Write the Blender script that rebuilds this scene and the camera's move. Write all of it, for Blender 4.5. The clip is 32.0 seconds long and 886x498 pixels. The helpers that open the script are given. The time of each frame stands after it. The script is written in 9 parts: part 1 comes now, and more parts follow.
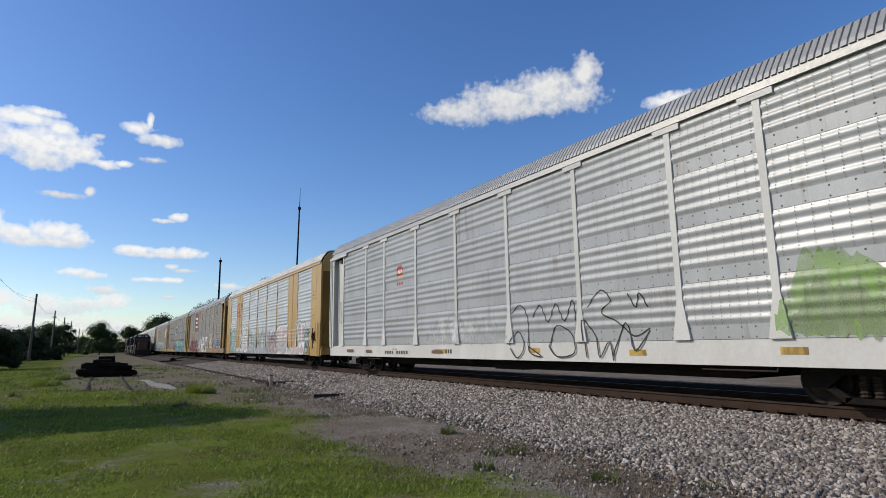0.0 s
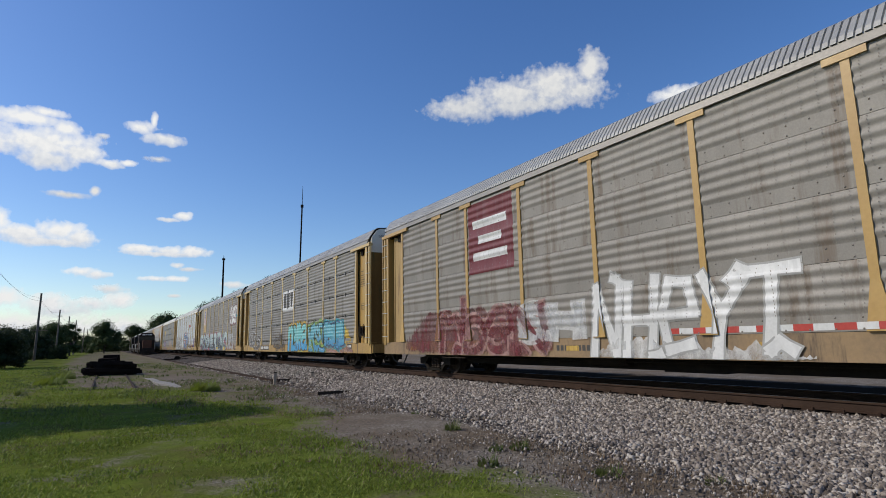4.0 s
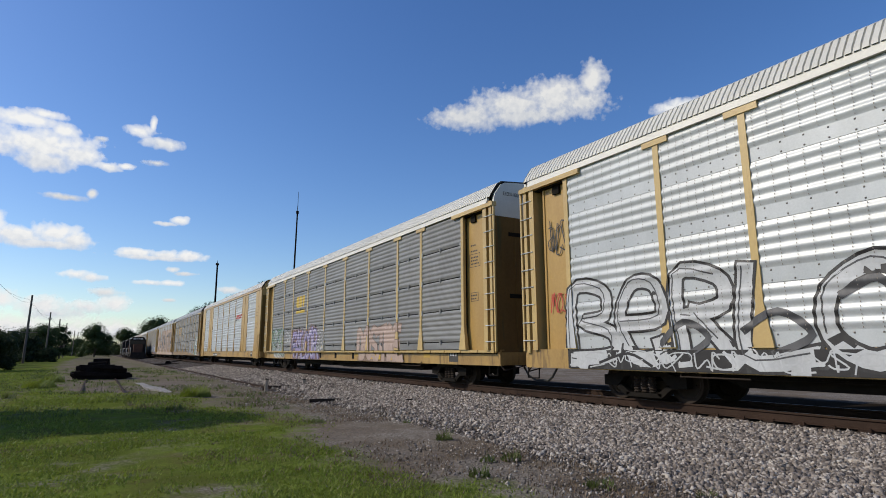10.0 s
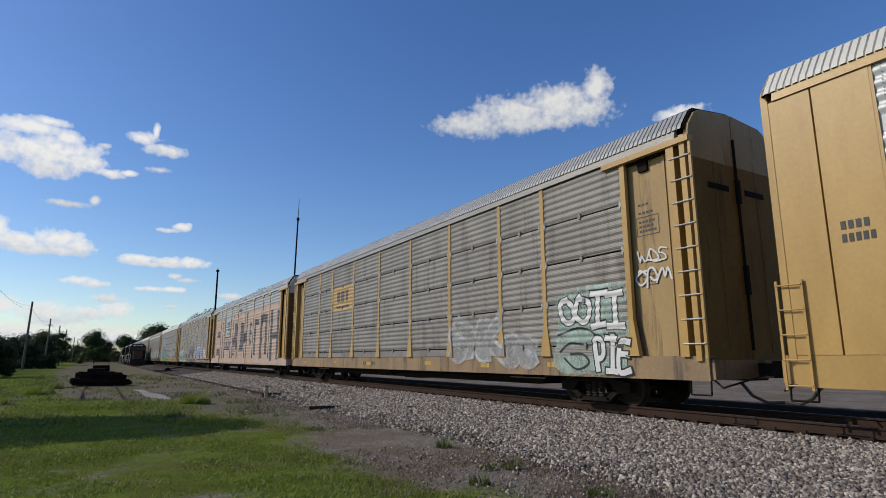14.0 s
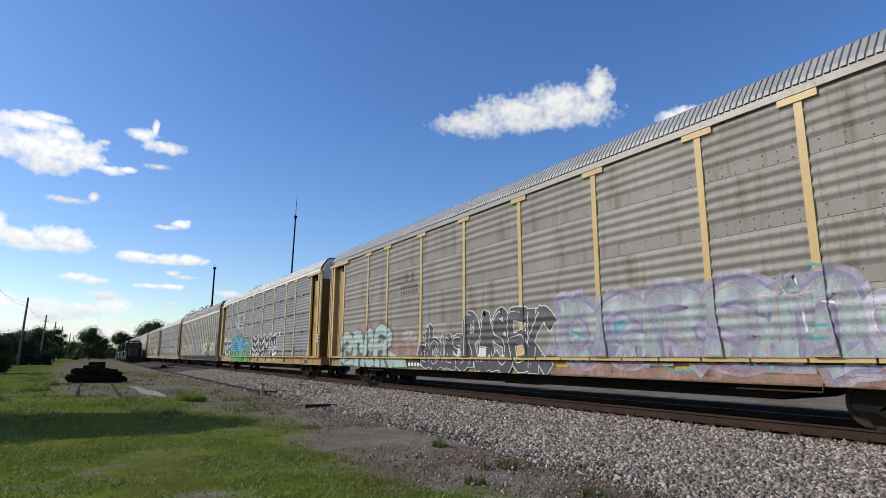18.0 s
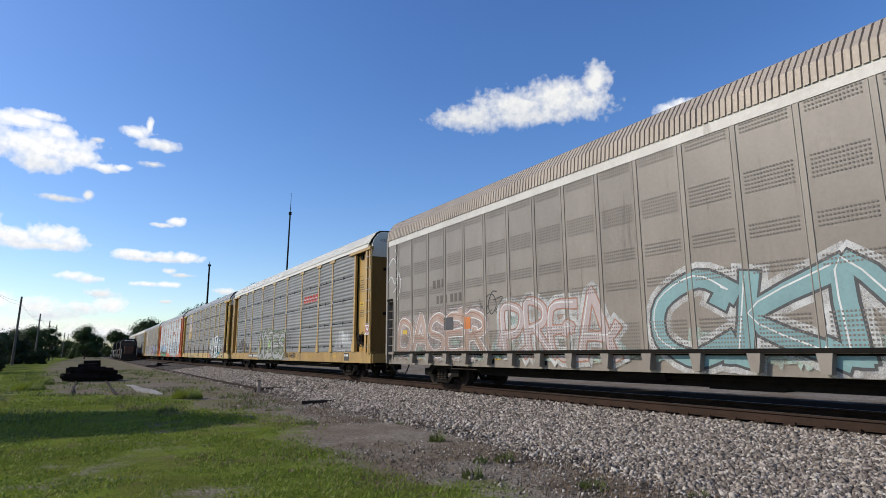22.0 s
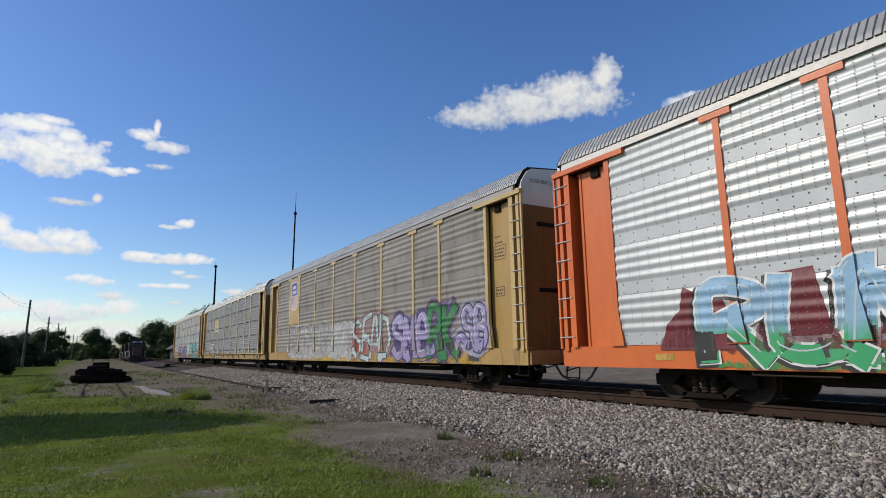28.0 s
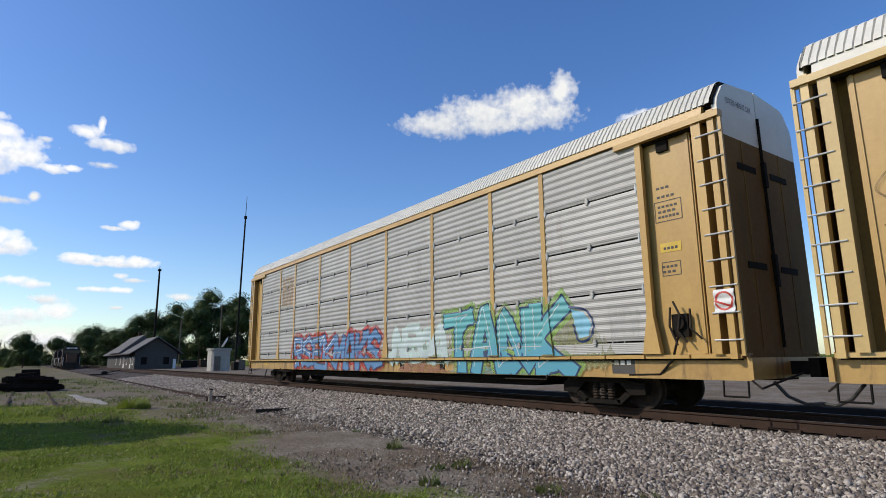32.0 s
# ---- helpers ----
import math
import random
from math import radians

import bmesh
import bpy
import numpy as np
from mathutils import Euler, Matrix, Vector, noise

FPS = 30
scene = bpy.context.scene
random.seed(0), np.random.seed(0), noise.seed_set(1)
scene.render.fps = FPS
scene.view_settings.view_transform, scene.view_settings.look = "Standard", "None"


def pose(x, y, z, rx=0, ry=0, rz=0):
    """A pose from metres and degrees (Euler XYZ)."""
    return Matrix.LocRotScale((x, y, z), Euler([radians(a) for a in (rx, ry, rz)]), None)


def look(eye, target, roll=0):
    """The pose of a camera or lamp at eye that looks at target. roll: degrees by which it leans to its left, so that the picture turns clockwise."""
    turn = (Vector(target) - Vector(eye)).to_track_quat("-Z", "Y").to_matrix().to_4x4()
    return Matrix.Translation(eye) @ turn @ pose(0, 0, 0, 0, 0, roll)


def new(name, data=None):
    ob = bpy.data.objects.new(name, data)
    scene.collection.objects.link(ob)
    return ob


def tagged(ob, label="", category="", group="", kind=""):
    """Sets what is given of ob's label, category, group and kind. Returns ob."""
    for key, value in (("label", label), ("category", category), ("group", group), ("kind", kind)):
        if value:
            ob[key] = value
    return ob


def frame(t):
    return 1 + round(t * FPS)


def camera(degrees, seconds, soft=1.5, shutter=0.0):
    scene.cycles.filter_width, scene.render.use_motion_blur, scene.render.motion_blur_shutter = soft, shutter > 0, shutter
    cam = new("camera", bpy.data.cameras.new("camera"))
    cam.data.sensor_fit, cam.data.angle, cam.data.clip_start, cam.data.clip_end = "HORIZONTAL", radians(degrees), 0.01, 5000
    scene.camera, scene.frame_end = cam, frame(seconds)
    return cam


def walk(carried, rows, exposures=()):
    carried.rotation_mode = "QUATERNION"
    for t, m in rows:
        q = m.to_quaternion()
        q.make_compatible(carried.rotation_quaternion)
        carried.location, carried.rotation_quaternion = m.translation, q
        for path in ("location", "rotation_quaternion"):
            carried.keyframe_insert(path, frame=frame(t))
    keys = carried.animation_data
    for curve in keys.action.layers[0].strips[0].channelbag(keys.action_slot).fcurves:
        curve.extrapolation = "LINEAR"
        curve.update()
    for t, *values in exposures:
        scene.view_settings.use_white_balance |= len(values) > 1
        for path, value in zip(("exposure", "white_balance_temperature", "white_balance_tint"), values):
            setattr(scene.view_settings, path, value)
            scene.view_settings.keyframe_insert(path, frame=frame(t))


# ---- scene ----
import collections
import itertools
H_EYE, L_CAR, X_TRACK, Z_GROUND = 1.07, 27.77, 11.15, -0.55

# ---- camera ----
cam = camera(75.8, 32.0, soft=0.9)
# seconds, heading to the right of the track, tilt up, roll
LOOKS = [
    (0, 30.63, 9.58, -0.80), (0.5, 30.67, 9.45, -0.97), (1, 30.69, 9.28, -1.16), (1.5, 30.63, 9.25, -1.10),
    (2, 30.66, 9.25, -1.02), (2.5, 30.59, 9.11, -1.23), (3, 30.47, 9.09, -1.23), (3.5, 30.38, 9.19, -1.11),
    (5.5, 30.20, 9.46, -1.31), (6, 30.18, 9.60, -1.11), (6.5, 30.17, 9.61, -1.21), (7, 30.17, 9.72, -1.24),
    (7.5, 30.16, 9.92, -1.16), (8, 30.23, 10.12, -1.01), (8.5, 30.39, 10.23, -0.92), (9, 30.63, 10.22, -0.69),
    (9.5, 30.86, 10.15, -0.57), (10, 30.88, 10.14, -0.22), (10.5, 30.86, 10.22, -0.10), (11, 30.86, 10.38, -0.25),
    (11.5, 30.80, 10.60, -0.03), (12, 30.79, 10.76, 0.00), (12.5, 30.79, 10.82, -0.11), (13, 30.79, 10.84, -0.22),
    (13.5, 30.79, 10.85, -0.34), (14, 30.84, 10.83, -0.14), (14.5, 30.88, 10.67, -0.12), (16.5, 30.82, 10.70, 0.09),
    (17, 30.92, 10.79, 0.32), (17.5, 31.00, 10.86, 0.40), (18, 31.10, 10.75, 0.28), (18.5, 31.24, 10.61, -0.01),
    (19, 31.40, 10.45, -0.09), (19.5, 31.57, 10.33, -0.20), (20, 31.70, 10.23, -0.20), (20.5, 31.73, 10.07, -0.18),
    (21, 31.68, 10.10, -0.29), (21.5, 31.63, 10.14, -0.34), (22, 31.58, 10.26, -0.31), (22.5, 31.54, 10.36, -0.32),
    (23, 31.47, 10.43, -0.37), (23.5, 31.41, 10.50, -0.38), (24, 31.35, 10.58, -0.46), (24.5, 31.32, 10.68, -0.44),
    (25, 31.21, 10.62, -0.45), (25.5, 31.10, 10.53, -0.61), (27.5, 31.06, 10.09, -0.85), (28, 31.04, 10.07, -0.96),
    (28.5, 31.10, 10.14, -0.98), (29, 31.19, 10.25, -1.11), (29.5, 31.27, 10.43, -1.14), (30, 31.30, 10.68, -0.84),
    (30.5, 31.39, 10.76, -0.69), (31, 31.70, 10.82, -0.42), (31.5, 32.54, 10.89, -0.33), (32, 35.79, 10.84, -0.63),
]
EYE = Vector((0, 0, H_EYE))


def heading(az, el):
    a, e = radians(az), radians(el)
    return Vector((math.sin(a) * math.cos(e), math.cos(a) * math.cos(e), math.sin(e)))


walk(cam, [(t, look(EYE, EYE + heading(az, el) * 10, roll)) for t, az, el, roll in LOOKS],
     [(0, -0.16), (2, -0.2), (3, -0.28), (6, 0.0), (7, 0.02), (8, 0.0), (9, -0.1), (10, -0.2), (11, -0.06), (13, -0.2), (14, -0.3), (17, -0.12), (18, -0.02), (20, -0.1), (22, 0.03), (23, 0.0), (25, -0.06), (27, -0.12), (28, -0.2), (29, -0.06), (32, 0.03)])

# ---- light ----
SUN_WAY = Vector((-1.0, 0.55, 0.80)).normalized()
world = bpy.data.worlds.new("sky")
scene.world = world
world.use_nodes = True
wn = world.node_tree
wn.nodes.clear()
sky = wn.nodes.new("ShaderNodeTexSky")
sky.sky_type, sky.sun_disc = "NISHITA", False
sky.sun_elevation = math.asin(SUN_WAY.z)
sky.sun_rotation = math.atan2(SUN_WAY.x, SUN_WAY.y)
sky.air_density, sky.dust_density, sky.ozone_density = 1.0, 0.6, 3.0
bg = wn.nodes.new("ShaderNodeBackground")
bg.inputs["Strength"].default_value = 0.165
wo = wn.nodes.new("ShaderNodeOutputWorld")
deep = wn.nodes.new("ShaderNodeHueSaturation")
deep.inputs["Hue"].default_value, deep.inputs["Saturation"].default_value = 0.510, 1.23
wn.links.new(sky.outputs[0], deep.inputs["Color"])
wn.links.new(deep.outputs[0], bg.inputs[0])
wn.links.new(bg.outputs[0], wo.inputs[0])
sun_data = bpy.data.lights.new("sun", "SUN")
sun_data.energy, sun_data.angle, sun_data.color = 3.4, radians(0.5), (1.0, 0.91, 0.765)
sun = new("sun", sun_data)
sun.matrix_world = look(SUN_WAY * 100, (0, 0, 0))
scene.view_settings.exposure = 0.0


# ---- materials ----
def tree_of(name):
    m = bpy.data.materials.new(name)
    m.use_nodes = True
    nt = m.node_tree
    return m, nt, nt.nodes["Principled BSDF"], nt.nodes, nt.links


def node(nt, kind, **sets):
    n = nt.nodes.new(kind)
    for key, value in sets.items():
        n.inputs[key.replace("_", " ")].default_value = value
    return n


def mixed(nt, fac, a, b, mode="MIX"):
    """A colour mix: fac, a and b are sockets or values."""
    n = nt.nodes.new("ShaderNodeMix")
    n.data_type, n.blend_type = "RGBA", mode
    for sock, value in ((n.inputs[0], fac), (n.inputs[6], a), (n.inputs[7], b)):
        if isinstance(value, bpy.types.NodeSocket):
            nt.links.new(value, sock)
        else:
            sock.default_value = value if not isinstance(value, tuple) else (*value[:3], 1)
    return n.outputs[2]


def math_node(nt, op, a, b=0.0, c=0.0, clamp=False):
    n = nt.nodes.new("ShaderNodeMath")
    n.operation, n.use_clamp = op, clamp
    for sock, value in zip(n.inputs, (a, b, c)):
        if isinstance(value, bpy.types.NodeSocket):
            nt.links.new(value, sock)
        else:
            sock.default_value = value
    return n.outputs[0]


def ramp(nt, fac, *stops):
    n = nt.nodes.new("ShaderNodeValToRGB")
    e = n.color_ramp.elements
    while len(e) < len(stops):
        e.new(0.5)
    for el, (pos, col) in zip(e, stops):
        el.position = pos
        el.color = (*col, 1) if isinstance(col, tuple) else (col, col, col, 1)
    nt.links.new(fac, n.inputs[0])
    return n.outputs[0]


def noise_at(nt, vec, scale, detail=4.0, rough=0.55, stretch=None):
    if stretch:
        mp = node(nt, "ShaderNodeMapping", Scale=stretch)
        nt.links.new(vec, mp.inputs["Vector"])
        vec = mp.outputs[0]
    n = node(nt, "ShaderNodeTexNoise", Scale=scale, Detail=detail, Roughness=rough)
    nt.links.new(vec, n.inputs["Vector"])
    return n.outputs["Fac"]


def own_space(nt, vary=True):
    """Object coordinates, shifted at random from object to object."""
    tc = nt.nodes.new("ShaderNodeTexCoord")
    if not vary:
        return tc.outputs["Object"]
    oi = nt.nodes.new("ShaderNodeObjectInfo")
    shift = math_node(nt, "MULTIPLY", oi.outputs["Random"], 57.0)
    add = nt.nodes.new("ShaderNodeVectorMath")
    add.operation = "ADD"
    nt.links.new(tc.outputs["Object"], add.inputs[0])
    nt.links.new(shift, add.inputs[1])
    return add.outputs[0]


def bumped(nt, bsdf, height, strength, distance=0.02):
    b = node(nt, "ShaderNodeBump", Strength=strength, Distance=distance)
    nt.links.new(height, b.inputs["Height"])
    nt.links.new(b.outputs[0], bsdf.inputs["Normal"])


def surface(name, col, col2=None, rough=0.6, metal=0.0, grain=14.0, patch=1.3, bump=0.06, stain=None, stain_at=0.62, streak=False,
            vary=0.12, spec=0.5, ribs=0.0):
    """A worn surface: two tones over a coarse and a fine noise, stains with their own shape, and fine relief."""
    m, nt, b, _, ln = tree_of(name)
    vec = own_space(nt)
    fine = noise_at(nt, vec, grain, 5.0, 0.65)
    coarse = noise_at(nt, vec, patch, 4.0, 0.6, (1, 1, 0.35) if streak else None)
    col2 = col2 or tuple(c * 0.72 for c in col)
    tone = math_node(nt, "ADD", math_node(nt, "MULTIPLY", coarse, 0.65), math_node(nt, "MULTIPLY", fine, 0.35))
    base = mixed(nt, ramp(nt, tone, (0.36, 0.0), (0.64, 1.0)), col, col2)
    if stain:
        where = noise_at(nt, vec, patch * 2.3, 6.0, 0.7, (1.0, 1.0, 0.12) if streak else (1.0, 1.0, 0.6))
        base = mixed(nt, ramp(nt, where, (stain_at, 0.0), (stain_at + 0.12, 0.85)), base, stain)
    oi = nt.nodes.new("ShaderNodeObjectInfo")
    hue = node(nt, "ShaderNodeHueSaturation")
    ln.new(math_node(nt, "MULTIPLY_ADD", oi.outputs["Random"], vary, 1 - vary / 2), hue.inputs["Value"])
    ln.new(base, hue.inputs["Color"])
    ln.new(hue.outputs[0], b.inputs["Base Color"])
    ln.new(math_node(nt, "MULTIPLY_ADD", fine, 0.25, rough - 0.12, clamp=True), b.inputs["Roughness"])
    b.inputs["Metallic"].default_value = metal
    b.inputs["Specular IOR Level"].default_value = spec
    if ribs:  # the pressed ribs of the sheet under the paint
        wave = node(nt, "ShaderNodeTexWave", Scale=ribs / 3.18, Distortion=0.0)
        wave.bands_direction = "Z"
        tc = nt.nodes.new("ShaderNodeTexCoord")
        ln.new(tc.outputs["Object"], wave.inputs["Vector"])
        bumped(nt, b, wave.outputs["Fac"], 0.16 if ribs < 20 else 0.42, 0.02 if ribs < 20 else 0.008)
    elif bump:
        bumped(nt, b, fine, bump)
    return m


RUST = (0.10, 0.045, 0.02)
M = {}
M["yellow"] = surface("yellow_paint", (0.45, 0.285, 0.085), (0.36, 0.215, 0.062), 0.40, stain=(0.20, 0.11, 0.045), stain_at=0.66, streak=True)
M["old_yellow"] = surface("weathered_yellow_paint", (0.38, 0.26, 0.105), (0.29, 0.19, 0.08), 0.65, stain=(0.11, 0.065, 0.04), stain_at=0.55, streak=True)
# stained yellow, its base colour darkened for the shade on the car ends
M["shade_yellow"] = surface("shade_darkened_yellow_paint", (0.19, 0.11, 0.034), (0.13, 0.075, 0.026), 0.75, spec=0.15, stain=(0.07, 0.08, 0.04), stain_at=0.58, streak=True)
M["old_sill"] = surface("grimy_brown_sill", (0.30, 0.20, 0.10), (0.18, 0.125, 0.075), 0.7, stain=(0.06, 0.045, 0.035), stain_at=0.54, streak=True)
M["rust_spotted"] = surface("rust_spotted_yellow_paint", (0.40, 0.26, 0.06), (0.30, 0.17, 0.05), 0.7, 0.0, 14.0, 1.6, 0.3, (0.10, 0.05, 0.025), 0.47)
M["yellow_sill"] = surface("grimy_yellow_sill", (0.44, 0.28, 0.085), (0.30, 0.18, 0.06), 0.45, stain=(0.085, 0.05, 0.03), stain_at=0.54, streak=True)
M["pale_yellow"] = surface("pale_yellow_paint", (0.54, 0.385, 0.15), (0.44, 0.30, 0.115), 0.40, stain=(0.25, 0.15, 0.07), stain_at=0.66, streak=True)
M["rusty_yellow"] = surface("rusty_yellow_paint", (0.52, 0.35, 0.065), (0.38, 0.23, 0.05), 0.65, stain=RUST, stain_at=0.54, streak=True)
M["white"] = surface("white_paint", (0.58, 0.57, 0.53), (0.48, 0.46, 0.42), 0.5, stain=(0.34, 0.27, 0.19), stain_at=0.68, streak=True)
M["orange"] = surface("orange_paint", (0.62, 0.145, 0.03), (0.52, 0.115, 0.027), 0.40, stain=(0.20, 0.07, 0.03), stain_at=0.68, streak=True)
M["brown"] = surface("brown_paint", (0.27, 0.235, 0.195), (0.21, 0.18, 0.148), 0.42, stain=(0.12, 0.09, 0.07), stain_at=0.6, streak=True)
# stained tan with the shade of ends and ladder recesses in its colour
M["shade_brown"] = surface("shade_darkened_tan_paint", (0.23, 0.14, 0.035), (0.15, 0.09, 0.03), 0.75, spec=0.15, stain=(0.07, 0.05, 0.035), stain_at=0.55, streak=True)
M["galv"] = surface("galvanised_sheet", (0.506, 0.524, 0.524), (0.405, 0.423, 0.423), 0.42, 0.12, 30.0, 1.1, 0.04, (0.40, 0.39, 0.36), 0.66, True, 0.10)
M["galv_dirty"] = surface("streaked_galvanised_sheet", (0.396, 0.405, 0.400), (0.304, 0.308, 0.304), 0.42, 0.12, 30.0, 1.1, 0.04, (0.24, 0.22, 0.19), 0.58, True, 0.10)
M["grey"] = surface("weathered_galvanised_sheet", (0.230, 0.230, 0.219), (0.180, 0.176, 0.167), 0.5, 0.15, 30.0, 0.9, 0.05, (0.17, 0.145, 0.12), 0.6, True, 0.12, ribs=28.0)
M["pale_sheet"] = surface("clean_pinstriped_sheet", (0.36, 0.355, 0.335), (0.29, 0.285, 0.27), 0.5, 0.15, 30.0, 0.9, 0.05, (0.22, 0.19, 0.16), 0.62, True, 0.12, ribs=28.0)
M["dull"] = surface("dirty_galvanised_sheet", (0.252, 0.236, 0.209), (0.184, 0.171, 0.149), 0.6, 0.12, 30.0, 0.9, 0.06, (0.14, 0.108, 0.08), 0.53, True, 0.12)
M["dull_fine"] = surface("dirty_pinstriped_sheet", (0.252, 0.236, 0.209), (0.184, 0.171, 0.149), 0.50, 0.18, 30.0, 0.9, 0.06, (0.13, 0.113, 0.092), 0.53, True, 0.12, ribs=28.0)
M["tan"] = surface("buffed_tan_paint", (0.45, 0.34, 0.265), (0.36, 0.265, 0.205), 0.75, 0.0, 20.0, 0.9, 0.05, (0.33, 0.25, 0.19), 0.56, True, 0.08)
M["roof"] = surface("galvanised_roof", (0.40, 0.395, 0.375), (0.30, 0.295, 0.28), 0.5, 0.3, 20.0, 0.8, 0.05, (0.33, 0.30, 0.26), 0.64)
M["dusty_board"] = surface("dusty_pale_sheet", (0.27, 0.255, 0.23), (0.21, 0.197, 0.178), 0.5, 0.15, 20.0, 0.8, 0.05, (0.16, 0.14, 0.12), 0.6)
M["white_roof"] = surface("white_roof_sheet", (0.66, 0.635, 0.56), (0.55, 0.53, 0.465), 0.5, 0.0, 20.0, 0.8, 0.05, (0.45, 0.42, 0.38), 0.68)
M["tan_roof"] = surface("dusty_roof_sheet", (0.37, 0.31, 0.25), (0.28, 0.235, 0.19), 0.6, 0.1, 20.0, 0.8, 0.05, (0.22, 0.18, 0.14), 0.62)
M["pale_band"] = surface("pale_weathered_band", (0.62, 0.59, 0.54), (0.48, 0.45, 0.41), 0.5, stain=(0.32, 0.28, 0.24), stain_at=0.6, streak=True)
M["black"] = surface("grimy_black_steel", (0.008, 0.007, 0.006), (0.016, 0.013, 0.010), 0.85, 0.0, 12.0, 3.0, 0.2, (0.035, 0.025, 0.018), 0.62, spec=0.12)
M["wheel"] = surface("worn_wheel_steel", (0.024, 0.019, 0.015), (0.045, 0.032, 0.024), 0.75, 0.0, 18.0, 4.0, 0.1, spec=0.15)
M["rail"] = surface("rusty_rail_steel", (0.055, 0.034, 0.025), (0.036, 0.023, 0.017), 0.85, 0.0, 30.0, 2.0, 0.2, spec=0.12)
M["railhead"] = surface("worn_rail_head", (0.10, 0.085, 0.075), (0.06, 0.05, 0.044), 0.55, 0.3, 30.0, 2.0, 0.02, spec=0.2)
M["tie"] = surface("creosoted_timber", (0.026, 0.020, 0.016), (0.052, 0.040, 0.031), 0.92, 0.0, 20.0, 3.0, 0.4, spec=0.1)
M["old_tie"] = surface("black_old_timber", (0.011, 0.008, 0.007), (0.024, 0.018, 0.015), 0.95, 0.0, 15.0, 2.0, 0.5, spec=0.05)
M["rivet"] = surface("rusty_bolt_heads", (0.16, 0.14, 0.12), (0.22, 0.19, 0.16), 0.8, 0.0, 30.0, 6.0, 0.1)
M["rubber"] = surface("black_rubber", (0.02, 0.02, 0.02), (0.03, 0.03, 0.03), 0.6)
M["lettering_black"] = surface("black_lettering", (0.035, 0.033, 0.03), (0.06, 0.055, 0.05), 0.6, bump=0)
M["lettering_white"] = surface("white_lettering", (0.76, 0.75, 0.72), (0.62, 0.61, 0.58), 0.6, bump=0)
PAINTS = {"pink": (0.70, 0.22, 0.32), "red": (0.55, 0.05, 0.035), "maroon": (0.18, 0.02, 0.03), "blue": (0.05, 0.16, 0.42), "sky": (0.22, 0.52, 0.68),
          "teal": (0.06, 0.36, 0.40), "mint": (0.50, 0.66, 0.58), "green": (0.05, 0.36, 0.10), "lime": (0.32, 0.52, 0.13), "olive": (0.34, 0.35, 0.16),
          "purple": (0.17, 0.10, 0.30), "lilac": (0.55, 0.52, 0.64), "silver": (0.62, 0.63, 0.63), "greywash": (0.42, 0.42, 0.40), "orange": (0.80, 0.25, 0.04),
          "gold": (0.75, 0.50, 0.05), "rose": (0.50, 0.30, 0.27), "white": (0.80, 0.80, 0.78), "black": (0.025, 0.022, 0.022), "brown": (0.20, 0.10, 0.055),
          "navy": (0.02, 0.045, 0.13), "aqua": (0.05, 0.45, 0.55), "grime": (0.13, 0.105, 0.085),
          "frost": (0.52, 0.62, 0.62), "denim": (0.10, 0.24, 0.46), "tanwood": (0.46, 0.33, 0.20), "blush": (0.52, 0.38, 0.31), "slate": (0.075, 0.075, 0.08), "tealwash": (0.20, 0.38, 0.37),
          "rosewash": (0.56, 0.46, 0.44), "cream": (0.72, 0.70, 0.55), "violet": (0.36, 0.30, 0.52), "moss": (0.03, 0.20, 0.06), "brownline": (0.24, 0.16, 0.13), "jade": (0.42, 0.56, 0.50),
          "rust": (0.42, 0.20, 0.13), "limewash": (0.36, 0.44, 0.24), "shade_sheet": (0.25, 0.25, 0.235), "tancover": (0.55, 0.41, 0.32), "frostline": (0.66, 0.70, 0.70), "shadow": (0.05, 0.055, 0.075), "seafoam": (0.23, 0.40, 0.41), "shieldblue": (0.07, 0.075, 0.28), "maroonred": (0.30, 0.04, 0.05)}
for key, col in PAINTS.items():
    M["p_" + key] = surface("spray_paint_" + key, tuple(c * 0.85 for c in col), tuple(c * 0.62 for c in col), 0.55, 0.0, 16.0, 1.6, vary=0.04, stain=tuple(0.62 * c + 0.045 for c in col), stain_at=0.54, streak=True)


def fade(name, low, high, z_low, z_high):
    """Sprayed fill that changes colour from the foot of the letters to their top."""
    m = surface(name, high, tuple(c * 0.75 for c in high), 0.55, 0.0, 16.0, 1.6, vary=0.04)
    nt = m.node_tree
    tc, sep = nt.nodes.new("ShaderNodeTexCoord"), nt.nodes.new("ShaderNodeSeparateXYZ")
    nt.links.new(tc.outputs["Object"], sep.inputs[0])
    up = math_node(nt, "DIVIDE", math_node(nt, "SUBTRACT", sep.outputs["Z"], z_low), z_high - z_low)
    up = math_node(nt, "ADD", up, math_node(nt, "MULTIPLY_ADD", noise_at(nt, own_space(nt), 1.4, 4), 1.0, -0.5))
    hue = [n for n in nt.nodes if n.bl_idname == "ShaderNodeHueSaturation"][0]
    old = hue.inputs["Color"].links[0].from_socket
    nt.links.new(mixed(nt, ramp(nt, up, (0.3, 0.0), (0.7, 1.0)), low, old), hue.inputs["Color"])
    return m


